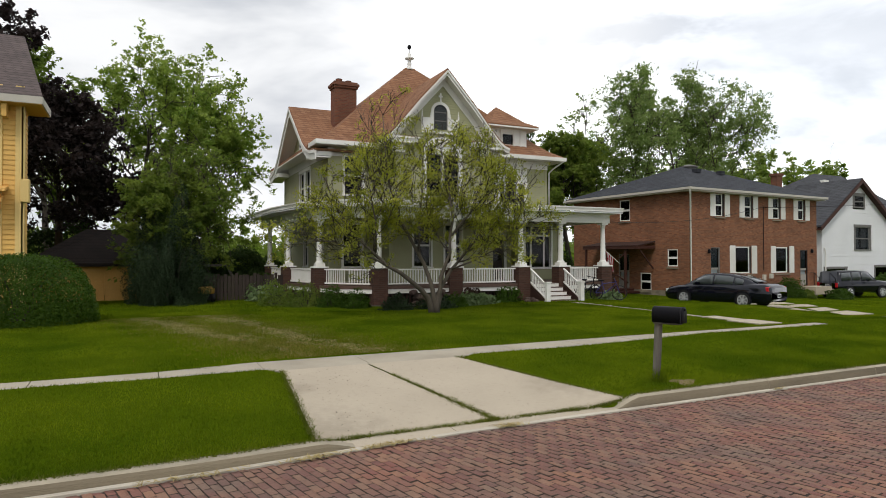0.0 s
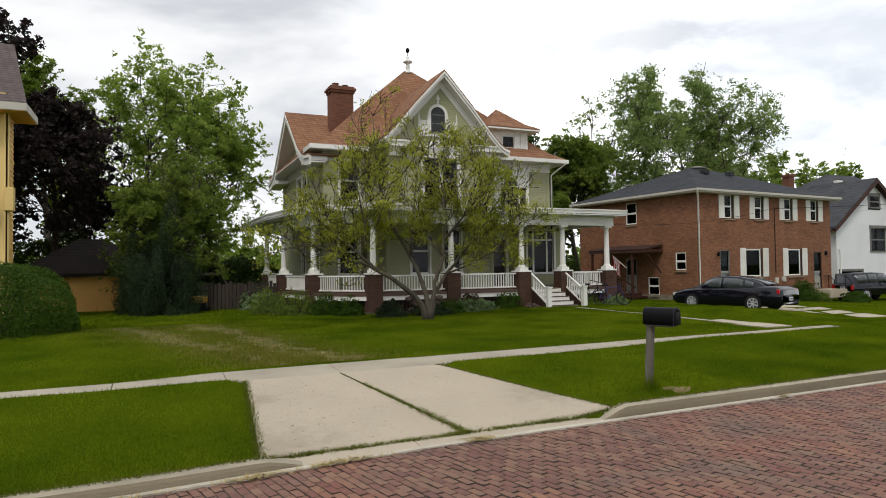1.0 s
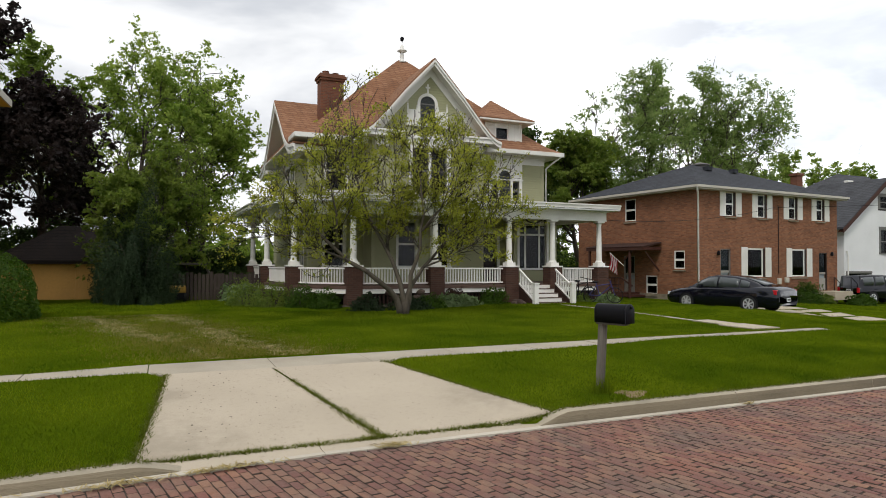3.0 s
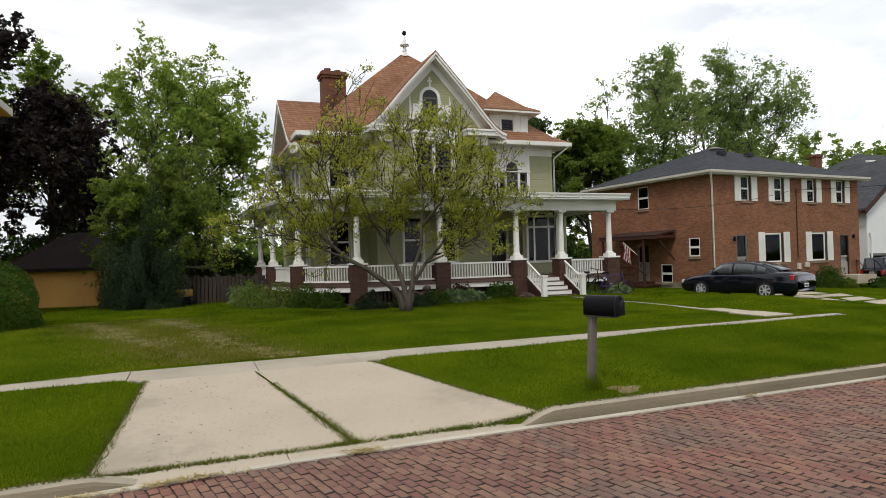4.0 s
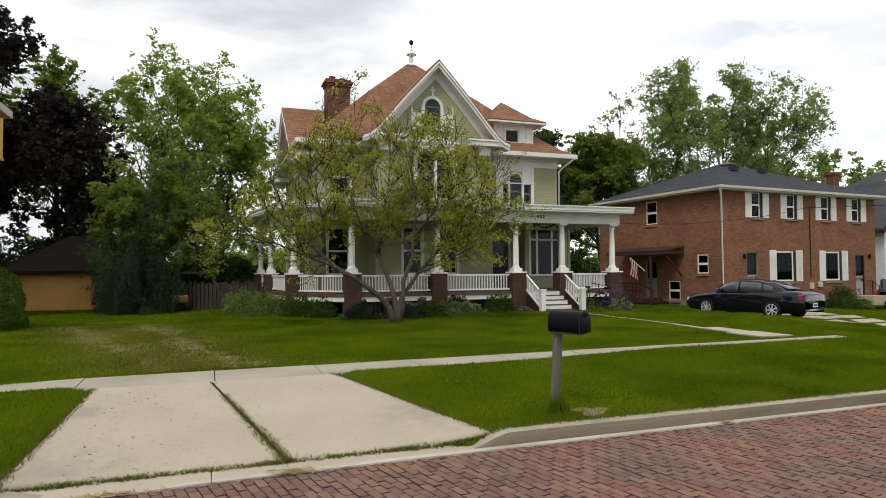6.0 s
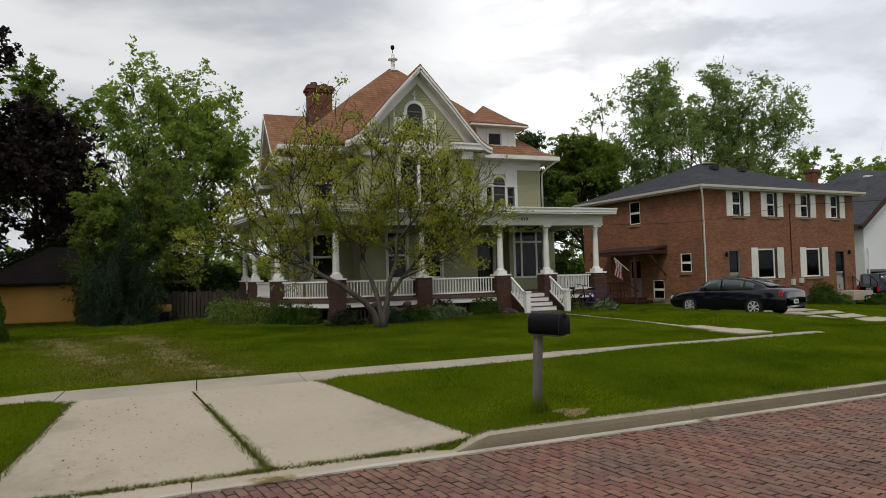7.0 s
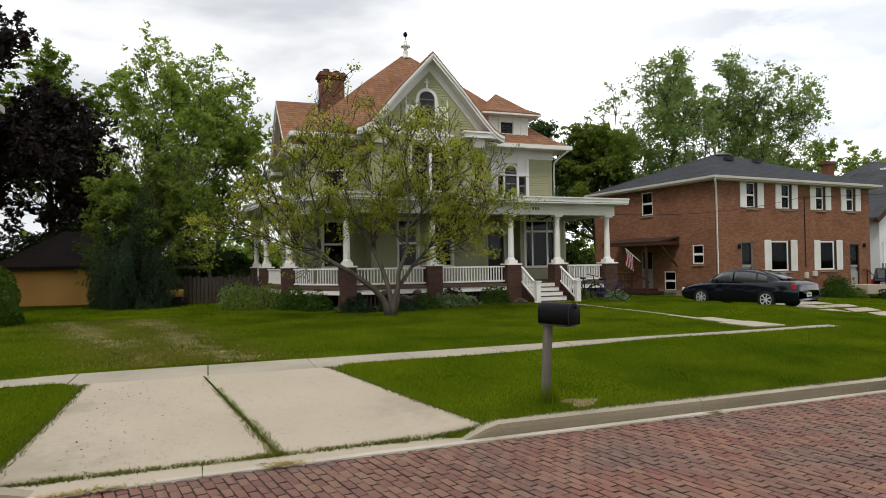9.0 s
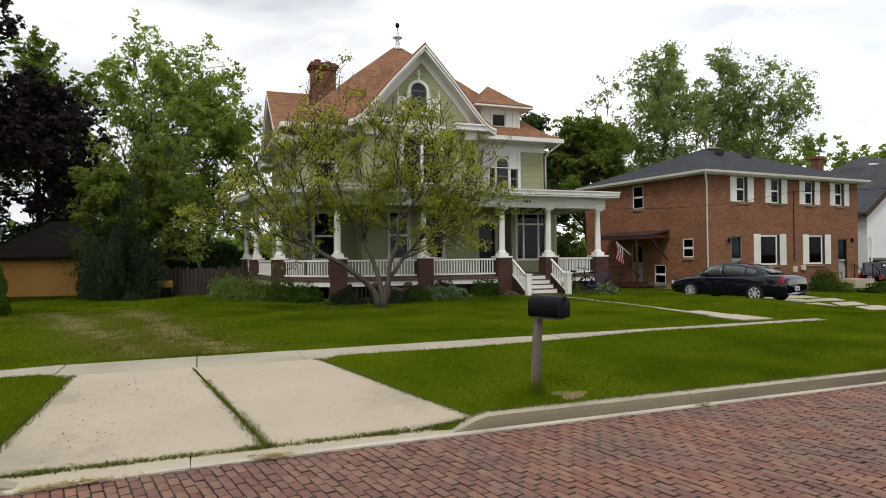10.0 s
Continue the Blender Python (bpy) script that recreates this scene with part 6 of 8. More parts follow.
bmesh.ops.recalc_face_normals(bm, faces=bm.faces[:])
part("hip_roof", bm, M["grey_roof"], yellow, "steep grey-brown shingled roof")
# upper oriel on the side wall, with turned spindles below it
bm = bmesh.new()
box(bm, -7.25, -5.86, 31.3, 32.6, 6.9, 9.2)
box(bm, -7.25, -5.82, 31.26, 32.64, 6.78, 6.9)
soften(bm, 0.01, 1)
part("oriel", bm, M["yellow"], yellow, "plain boxed oriel under the side eave")
for x, y in ((-6.05, 31.5), (-6.3, 31.5), (-6.05, 32.2)):
    bm = bmesh.new()
    lathe(bm, [(0.09, 0.0), (0.09, 0.3), (0.05, 0.36), (0.08, 0.5), (0.045, 0.7), (0.07, 0.95), (0.05, 1.1), (0.09, 1.2), (0.09, 1.48)], 10, (x, y, 5.3))
    part("spindle", bm, PALE_YELLOW, yellow)
bm = bmesh.new()
box(bm, -7.25, -5.95, 31.4, 32.3, 5.18, 5.3)
box(bm, -7.25, -5.95, 31.4, 32.3, 6.1, 6.16)
part("spindle_rail", bm, PALE_YELLOW, yellow)

# ---- the garage at the back ----
garage = thing("garage", (-3.0, 32.5, 0.45), "tan wooden garage with dark brown hip roof", "garage")
GS = facing(0, 31.0, -90)
bm = bmesh.new()
wall_cells(bm, GS, -5.2, -0.2, 0.35, 2.1, [(-4.9, -2.55, 0.4, 1.92)])
part("front_wall", bm, M["tan"], garage)
for x0, x1, y0, y1 in ((-5.2, -5.0, 31.2, 36), (-0.4, -0.2, 31.2, 36), (-5.0, -0.4, 35.8, 36)):
    bm = bmesh.new()
    box(bm, x0, x1, y0, y1, 0.35, 2.1)
    part("side_wall", bm, M["tan"], garage)
bm = bmesh.new()
box(bm, -4.88, -2.57, -0.12, -0.06, 0.42, 1.91, GS)
for z in (0.85, 1.27, 1.7):
    box(bm, -4.88, -2.57, -0.06, -0.045, z - 0.02, z, GS)
part("garage_door", bm, M["tan"], garage)
for u0, u1, z0, z1 in ((-2.52, -2.42, 0.4, 2.0), (-2.42, -0.2, 1.15, 1.23), (-5.2, -0.2, 2.0, 2.1)):
    bm = bmesh.new()
    box(bm, u0, u1, 0, 0.03, z0, z1, GS)
    part("batten", bm, M["tan"], garage)
bm = bmesh.new()
va = [bm.verts.new(p) for p in ((-5.6, 30.55, 2.06), (0.2, 30.55, 2.06), (0.2, 36.4, 2.06), (-5.6, 36.4, 2.06))]
vr = [bm.verts.new((-3.4, 33.2, 3.62)), bm.verts.new((-2.4, 33.6, 3.62))]
bm.faces.new((va[0], va[1], vr[1], vr[0]))
bm.faces.new((va[1], va[2], vr[1]))
bm.faces.new((va[2], va[3], vr[0], vr[1]))
bm.faces.new((va[3], va[0], vr[0]))
lo = [bm.verts.new(v.co - Vector((0, 0, 0.14))) for v in va]
for i in range(4):
    bm.faces.new((lo[i], lo[(i + 1) % 4], va[(i + 1) % 4], va[i]))
bm.faces.new(lo[::-1])
part("roof", bm, M["brown_roof"], garage)

# ---- back fence, swing frame ----
fence = thing("wooden_fence", (3.0, 29.0, 0.42), "weathered dark plank fence beside the house", "fence")
for k in range(24):
    bm = bmesh.new()
    x = 1.3 + k * 0.155
    h = 1.12 + 0.05 * math.sin(k * 2.3) + 0.03 * math.sin(k * 5.1)
    box(bm, x - 0.065, x + 0.065, 29.0, 29.03, 0.38, 0.42 + h)
    part("plank", bm, M["fence_wood"], fence)
bm = bmesh.new()
for z in (0.75, 1.25):
    box(bm, 1.2, 5.0, 29.03, 29.1, z, z + 0.09)
for x in (1.25, 3.1, 4.95):
    box(bm, x - 0.05, x + 0.05, 29.03, 29.13, 0.3, 1.52)
part("rail_frame", bm, M["fence_wood"], fence)
swing = thing("swing_frame", (1.9, 31.0, 0.42), "pale wooden swing frame behind the fence", "swing set")
for p, q in (((0.98, 30.6, 0.40), (1.0, 31.0, 1.9)), ((1.0, 31.4, 0.40), (1.0, 31.0, 1.9)), ((3.25, 30.6, 0.40), (2.54, 31.0, 1.9)), ((3.2, 31.5, 0.40), (2.54, 31.0, 1.9))):
    bm = bmesh.new()
    bar(bm, p, q, 0.08, 0.08)
    soften(bm, 0.008, 1)
    part("leg", bm, M["grey_wood"], swing)
bm = bmesh.new()
bar(bm, (0.9, 31, 1.94), (2.64, 31, 1.94), 0.08, 0.10)
part("beam", bm, M["grey_wood"], swing)

# ---- mailbox ----
mailbox = thing("mailbox", (6.65, 7.66, 0.25), "black round-topped metal mailbox on a weathered wooden post", "mailbox")
bm = bmesh.new()
bar(bm, (6.645, 7.655, 0.1), (6.685, 7.63, 1.165), 0.098, 0.098, (0, 1, 0))
soften(bm, 0.014, 2)
part("post", bm, M["grey_wood"], mailbox)
# the box lies along the way to the street
MB = Matrix.Translation((6.735, 7.45, 1.19)) @ Matrix.Rotation(radians(21), 4, "Z")
bm = bmesh.new()
box(bm, -0.075, 0.075, -0.2, 0.24, -0.028, -0.004, MB)
soften(bm, 0.004, 1)
part("bracket_board", bm, M["grey_wood"], mailbox)


def box_outline(w, h, n=14):
    return [(-w / 2, 0.0), (w / 2, 0.0), (w / 2, h - w / 2)] + [(w / 2 * math.cos(math.pi * i / n), h - w / 2 + w / 2 * math.sin(math.pi * i / n)) for i in range(1, n)] + [(-w / 2, h - w / 2)]


def shell(y0, y1, w, h, lift=0.0):
    """A round-topped body from y0 to y1, with a softened rim at both ends."""
    b = bmesh.new()
    rings = []
    for y, k in ((y0, 0.93), (y0 + 0.008, 0.985), (y0 + 0.02, 1.0), (y1 - 0.02, 1.0), (y1 - 0.008, 0.985), (y1, 0.93)):
        rings.append([b.verts.new(MB @ Vector((x * k, y, lift + (z - h / 2) * k + h / 2))) for x, z in box_outline(w, h)])
    for p, q in zip(rings, rings[1:]):
        for i in range(len(p)):
            j = (i + 1) % len(p)
            b.faces.new((p[i], p[j], q[j], q[i]))
    b.faces.new(rings[0][::-1])
    b.faces.new(rings[-1])
    bmesh.ops.recalc_face_normals(b, faces=b.faces[:])
    return b


part("body", shell(-0.235, 0.255, 0.20, 0.262), M["black"], mailbox, smooth=True)
dr = part("door", shell(-0.262, -0.222, 0.212, 0.272, -0.004), M["black"], mailbox, smooth=True)
bm = bmesh.new()
box(bm, -0.02, 0.02, -0.285, -0.258, 0.2, 0.24, MB)
soften(bm, 0.005, 1)
part("latch", bm, M["black"], dr)
bm = bmesh.new()
box(bm, 0.101, 0.107, -0.12, 0.04, 0.10, 0.13, MB)
box(bm, 0.101, 0.107, -0.12, -0.06, 0.06, 0.13, MB)
part("flag", bm, M["maroon"], mailbox)

# ---- vehicles ----
PAINT = mat("dark_blue_black_car_paint", (0.004, 0.0045, 0.010), 0.07, 0.05, 2, 60, 0.0, spec=0.5)
TYRE = mat("black_rubber", (0.012, 0.012, 0.012), 0.85, 0.1, 4, 40, 0.1)
ALLOY = mat("silver_alloy", (0.72, 0.73, 0.75), 0.4, 0.05, 4, 40, 0.0, metal=0.4)
RED = mat("red_tail_lens", (0.45, 0.012, 0.02), 0.2, 0.03, 3, 30, 0.0, spec=0.6)
LENS = mat("clear_lamp_lens", (0.55, 0.57, 0.6), 0.15, 0.03, 3, 30, 0.0, spec=0.7)
TINT = mat("tinted_car_glass", (0.055, 0.064, 0.066), 0.06, 0.04, 2, 30, 0.0, spec=0.55)
PLATE = mat("pale_plate", (0.6, 0.62, 0.66), 0.5, 0.05, 5, 50, 0.0)


def loft(b, rows, close=True):
    """Rows of points joined by faces, each row an outline."""
    prev = None
    for row in rows:
        cur = [b.verts.new(p) for p in row]
        if prev:
            for i in range(len(cur) - 1):
                b.faces.new((prev[i], prev[i + 1], cur[i + 1], cur[i]))
        elif close:
            b.faces.new(cur)
        prev = cur
    if close:
        b.faces.new(prev[::-1])


def vehicle(name, loc, turn, label, stations, cabin, wheel_x, radius, width, tail, head, tall, glass):
    """Built along its own x, front at +x. stations: (x, half width, under, shoulder, top)."""
    e = thing(name, loc, label, "car", turn=turn, world=False)
    b = bmesh.new()
    rows = []
    for x, w, lo, sh, tp in stations:
        half = [(w * 0.86, lo), (w * 0.97, lo + 0.08), (w, (lo + sh) / 2), (w * 0.985, sh - 0.06), (w * 0.95, sh), (w * 0.8, tp - 0.012), (w * 0.4, tp), (0, tp + 0.006)]
        rows.append([(x, y, z) for y, z in half] + [(x, -y, z) for y, z in half[::-1][1:]])
    loft(b, rows)
    part("body", b, PAINT, e, smooth=True)
    b = bmesh.new()
    rows = []
    for x, wb, zb, wt, zt in cabin:
        rows.append([(x, wb, zb - 0.05), (x, (wb + wt) / 2 + 0.015, (zb + zt) / 2), (x, wt, zt - 0.03), (x, wt * 0.8, zt), (x, 0, zt + 0.02), (x, -wt * 0.8, zt), (x, -wt, zt - 0.03), (x, -(wb + wt) / 2 - 0.015, (zb + zt) / 2), (x, -wb, zb - 0.05)])
    loft(b, rows)
    part("cabin", b, PAINT, e, smooth=True)
    mid = [c for c in cabin if c[4] > tall - 0.1]

    def section(x):
        for c, d in zip(cabin, cabin[1:]):
            if c[0] <= x <= d[0]:
                f = (x - c[0]) / (d[0] - c[0])
                return [c[k] + (d[k] - c[k]) * f for k in range(5)]
        return cabin[-1]

    def glaze(nm, xa, xb, kind):
        """A pane that follows the cabin's skin from xa to xb."""
        n = 6
        for s in ((-1, 1) if kind == "side" else (1,)):
            b = bmesh.new()
            prev = None
            for k in range(n + 1):
                x, wb, zb, wt, zt = section(xa + (xb - xa) * k / n)
                if kind == "side":
                    hgt = zt - zb
                    cur = [b.verts.new((x, s * (wb + (wt - wb) * f + 0.022 * (1 - abs(2 * f - 1)) + 0.009), zb + hgt * f)) for f in (0.10, 0.5, max(0.12, 1 - 0.085 / max(hgt, 0.1)))]
                else:
                    cur = [b.verts.new((x, q * wt * 0.84, zt + 0.012 + 0.018 * (1 - abs(q)))) for q in (-1, -0.5, 0, 0.5, 1)]
                if prev:
                    for p in range(len(cur) - 1):
                        b.faces.new((prev[p], prev[p + 1], cur[p + 1], cur[p]))
                prev = cur
            bmesh.ops.recalc_face_normals(b, faces=b.faces[:])
            bmesh.ops.solidify(b, geom=b.faces[:], thickness=0.004)
            part(nm, b, TINT, e, smooth=True)

    for nm, xa, xb, kind in glass:
        glaze(nm, xa, xb, kind)
    for s in (-1, 1):
        xm = (mid[0][0] + mid[-1][0]) / 2
        b = bmesh.new()
        box(b, cabin[-2][0] - 0.35, cabin[-2][0] - 0.2, s * (width / 2 + 0.0) - 0.02, s * (width / 2 + 0.16), cabin[-2][2] - 0.0, cabin[-2][2] + 0.14)
        part("mirror", b, PAINT, e)
        for k in (0, 1):
            b = bmesh.new()
            box(b, xm - 0.35 + k * 0.95, xm - 0.15 + k * 0.95, s * (width / 2 + 0.005) - 0.012, s * (width / 2 + 0.005) + 0.012, stations[len(stations) // 2][3] - 0.16, stations[len(stations) // 2][3] - 0.12)
            part("door_handle", b, PAINT, e)
        for x in wheel_x:
            b = bmesh.new()
            side = Matrix.Translation((x, s * (width / 2 - 0.005), radius + 0.02)) @ Matrix.Rotation(radians(-90 * s), 4, "X")
            lathe(b, [(radius + 0.05, -0.05), (radius + 0.05, 0.012), (radius - 0.02, 0.014)], 24, m=side)
            arch = part("wheel_arch", b, M["black"], e)
            b = bmesh.new()
            side = Matrix.Translation((x, s * (width / 2 - 0.18), radius)) @ Matrix.Rotation(radians(-90 * s), 4, "X")
            lathe(b, [(radius * 0.6, 0.0), (radius, 0.02), (radius, 0.18), (radius * 0.97, 0.205), (radius * 0.72, 0.21), (radius * 0.70, 0.17)], 24, m=side)
            wheel = part("wheel", b, TYRE, e, "black tyre on a silver alloy rim", smooth=True)
            b = bmesh.new()
            lathe(b, [(radius * 0.70, 0.15), (radius * 0.71, 0.20), (radius * 0.64, 0.202), (radius * 0.60, 0.165)], 24, m=side)
            lathe(b, [(radius * 0.16, 0.15), (radius * 0.15, 0.205), (radius * 0.05, 0.215)], 12, m=side)
            for k in range(7):
                a = 2 * math.pi * k / 7
                p = [side @ Vector((radius * r * math.cos(a + o), radius * r * math.sin(a + o), z)) for r, o, z in ((0.12, -0.5, 0.2), (0.12, 0.5, 0.2), (0.64, 0.13, 0.198), (0.64, -0.13, 0.198))]
                prism(b, p, side.to_3x3() @ Vector((0, 0, -0.02)))
            part("rim", b, ALLOY, wheel)
    for x0, x1, y0, y1, z0, z1, m_, nm in tail + head:
        for s in (-1, 1):
            b = bmesh.new()
            box(b, x0, x1, min(s * y0, s * y1), max(s * y0, s * y1), z0, z1)
            soften(b, 0.02, 2)
            part(nm, b, m_, e)
    b = bmesh.new()
    rear = stations[0]
    box(b, rear[0] - 0.012, rear[0] + 0.05, -0.16, 0.16, rear[3] - 0.20, rear[3] - 0.05)
    pl = part("number_plate", b, PLATE, e)
    b = bmesh.new()
    for k in range(5):
        box(b, rear[0] - 0.016, rear[0] - 0.012, -0.12 + k * 0.052, -0.085 + k * 0.052, rear[3] - 0.16, rear[3] - 0.09)
    part("plate_bars", b, M["black"], pl)
    return e


sedan = [(-2.57, 0.74, 0.32, 0.66, 0.70), (-2.53, 0.80, 0.26, 0.88, 0.92), (-2.3, 0.88, 0.22, 0.98, 1.05), (-1.7, 0.92, 0.20, 0.97, 1.06), (-0.9, 0.925, 0.19, 0.94, 1.0), (0.3, 0.925, 0.19, 0.92, 0.98), (1.1, 0.925, 0.19, 0.88, 0.98), (1.8, 0.90, 0.20, 0.80, 0.90), (2.3, 0.84, 0.22, 0.70, 0.80), (2.5, 0.74, 0.30, 0.62, 0.68), (2.55, 0.6, 0.36, 0.56, 0.6)]
sedan_cabin = [(-1.98, 0.76, 1.02, 0.62, 1.05), (-1.55, 0.80, 1.0, 0.62, 1.24), (-1.15, 0.83, 0.97, 0.63, 1.37), (-0.7, 0.85, 0.95, 0.65, 1.455), (-0.2, 0.86, 0.94, 0.66, 1.485), (0.2, 0.86, 0.94, 0.66, 1.475), (0.5, 0.86, 0.94, 0.64, 1.43), (0.95, 0.84, 0.94, 0.62, 1.22), (1.4, 0.80, 0.95, 0.60, 0.98)]
vehicle("sedan", (23.3, 20.95, gz(23.0, 20.9) + 0.04), 103, "dark blue-black four-door sedan parked on the driveway", sedan, sedan_cabin, (-1.42, 1.40), 0.33, 1.85,
        [(-2.5, -2.28, 0.52, 0.84, 0.74, 0.93, RED, "tail_light"), (-2.52, -2.4, 0.3, 0.5, 0.74, 0.80, ALLOY, "trunk_trim")],
        [(2.2, 2.44, 0.5, 0.80, 0.58, 0.72, LENS, "headlight")], 1.48,
        [("rear_window", -1.86, -1.12, "top"), ("windshield", 0.55, 1.33, "top"), ("side_window", -1.38, -1.0, "side"), ("side_window", -0.94, -0.06, "side"), ("side_window", 0.02, 1.0, "side")])
truck = [(-2.3, 0.8, 0.5, 0.95, 0.98), (-2.25, 0.88, 0.4, 1.05, 1.08), (-1.0, 0.9, 0.38, 1.08, 1.1), (0.4, 0.9, 0.38, 1.08, 1.1), (1.2, 0.9, 0.38, 1.06, 1.14), (2.0, 0.86, 0.4, 1.0, 1.08), (2.25, 0.8, 0.45, 0.9, 0.98), (2.3, 0.6, 0.5, 0.8, 0.84)]
truck_cabin = [(-2.2, 0.8, 1.05, 0.66, 1.1), (-2.1, 0.82, 1.05, 0.7, 1.72), (-0.5, 0.84, 1.08, 0.72, 1.78), (0.3, 0.84, 1.08, 0.7, 1.76), (1.1, 0.8, 1.1, 0.66, 1.14)]
vehicle("sport_utility", (42.2, 26.8, gz(42.2, 26.8) + 0.03), -8, "black boxy sport utility vehicle beside the white house", truck, truck_cabin, (-1.4, 1.4), 0.37, 1.82,
        [(-2.32, -2.2, 0.6, 0.8, 0.7, 1.0, RED, "tail_light")], [(2.15, 2.3, 0.45, 0.68, 0.74, 0.88, LENS, "headlight")], 1.78,
        [("windshield", 0.42, 1.05, "top"), ("side_window", -2.0, -1.2, "side"), ("side_window", -1.1, -0.4, "side"), ("side_window", -0.3, 0.75, "side")])


def bicycle(loc, turn, frame_mat, label, lean=8):
    e = thing("bicycle", loc, label, "bicycle", "bicycles by the porch", turn=turn, world=False)
    e.rotation_euler = (radians(lean), 0, radians(turn))
    for x in (-0.52, 0.52):
        b = bmesh.new()
        pts = [(x + 0.32 * math.cos(2 * math.pi * k / 24), 0, 0.34 + 0.32 * math.sin(2 * math.pi * k / 24)) for k in range(25)]
        tube(b, pts, 0.02, 6)
        w = part("wheel", b, TYRE, e)
        b = bmesh.new()
        for k in range(14):
            a = 2 * math.pi * k / 14
            bar(b, (x, 0.0, 0.34), (x + 0.31 * math.cos(a), 0, 0.34 + 0.31 * math.sin(a)), 0.006, 0.006)
        part("spokes", b, M["black"], w)
    b = bmesh.new()
    for p, q in (((-0.52, 0, 0.34), (-0.1, 0, 0.32)), ((-0.1, 0, 0.32), (-0.25, 0, 0.86)), ((-0.52, 0, 0.34), (-0.22, 0, 0.74)), ((-0.1, 0, 0.32), (0.34, 0, 0.72)), ((-0.22, 0, 0.74), (0.33, 0, 0.82)), ((0.52, 0, 0.34), (0.31, 0, 0.95))):
        tube(b, [p, q], 0.02, 7)
    part("frame", b, frame_mat, e)
    b = bmesh.new()
    tube(b, [(0.22, -0.3, 1.0), (0.31, -0.12, 0.98), (0.31, 0.12, 0.98), (0.22, 0.3, 1.0)], 0.016, 6)
    part("handlebar", b, M["black"], e)
    b = bmesh.new()
    prism(b, [(-0.4, -0.08, 0.86), (-0.4, 0.08, 0.86), (-0.14, 0.02, 0.86), (-0.14, -0.02, 0.86)], (0, 0, 0.06))
    soften(b, 0.015, 2)
    part("saddle", b, M["black"], e)


BLUE = mat("blue_violet_bike_paint", (0.04, 0.04, 0.15), 0.35, 0.05, 3, 30, 0.0)
bicycle((16.8, 22.6, gz(16.8, 22.6)), 15, M["black"], "black bicycle leaning by the porch railing")
bicycle((17.7, 22.3, gz(17.7, 22.3)), -35, BLUE, "blue-violet bicycle leaning by the brick pier")

# swag hung over the bay window on the porch
swag = thing("garland", (17.35, 27.2, 3.93), "dark garland swag hung above the porch window", "garland")
bm = bmesh.new()
tube(bm, [(16.72 + 1.26 * i / 16, 27.2, 4.27 - 0.30 * math.sin(math.pi * i / 16)) for i in range(17)], [0.035 + 0.012 * math.sin(i * 2.3) for i in range(17)], 7)
part("rope", bm, M["twig"], swag)
for x in (16.74, 17.96):
    bm = bmesh.new()
    tube(bm, [(x, 27.2, 4.28), (x + 0.02, 27.19, 4.1), (x - 0.01, 27.2, 3.92)], [0.03, 0.045, 0.015], 7)
    part("tail", bm, M["twig"], swag)

# flag on the entry canopy of the duplex
flag_red = mat("flag_red_cloth", (0.38, 0.02, 0.03), 0.8, 0.08, 3, 30, 0.05)
flag_white = mat("flag_white_cloth", (0.62, 0.62, 0.62), 0.8, 0.05, 3, 30, 0.05)
flag_blue = mat("flag_blue_cloth", (0.02, 0.03, 0.12), 0.8, 0.05, 3, 30, 0.05)
f0 = BW @ Vector((-3.85, 1.5, 1.9))
f1 = f0 + (BW.to_3x3() @ Vector((-0.55, 0.55, 0.75)))
flag = thing("striped_flag", tuple(f0), "red and white striped flag on a slanting pole", "flag")
bm = bmesh.new()
tube(bm, [f0, f1], 0.016, 6)
part("pole", bm, M["white"], flag)
for k in range(9):
    bm = bmesh.new()
    for i in range(6):
        def cloth(a, s):
            top = f0 + (f1 - f0) * (0.45 + 0.55 * a)
            return top + Vector((0.03 * math.sin(s * 7 + a * 5), 0.04 * math.sin(s * 5 + a * 3), -0.92 * s))
        v = [bm.verts.new(cloth(*c)) for c in ((k / 9, i / 6), ((k + 1) / 9, i / 6), ((k + 1) / 9, (i + 1) / 6), (k / 9, (i + 1) / 6))]
        bm.faces.new(v)
    bmesh.ops.solidify(bm, geom=bm.faces[:], thickness=0.004)
    part("stripe", bm, flag_white if k % 2 else flag_red, flag)

# service cables from the porch corner and across to the duplex
def cable(p, q, sag, lb):
    p, q = Vector(p), Vector(q)
    b = bmesh.new()
    tube(b, [p + (q - p) * k / 12 - Vector((0, 0, sag * 4 * (k / 12) * (1 - k / 12))) for k in range(13)], 0.011, 5)
    part("service_cable", b, M["black"], None, lb, True, "cable")


cable((18.78, 23.6, 3.95), BS @ Vector((6.85, 0.03, 5.4)), 0.35, "thin black service cable between porch and duplex")
cable((60.0, 12.0, 7.5), BS @ Vector((6.85, 0.05, 5.35)), 0.5, "thin black service cable reaching the duplex wall")

# porch house number: plain bars, porch swing chair and tyre pile by the fence
bm = bmesh.new()
for k in range(3):
    box(bm, 14.86 + k * 0.12, 14.94 + k * 0.12, 23.36, 23.368, 4.06, 4.18)
part("number_bars", bm, M["grey_trim"], porch)

stones = thing("edging_stones", (9.5, 22.7, 0.42), "rough brown stones heaped below the porch", "stones")
rs = random.Random(7)
ROCK = mat("brown_field_stone", (0.085, 0.058, 0.045), 0.9, 0.2, 3, 20, 0.4, piece=0.3)


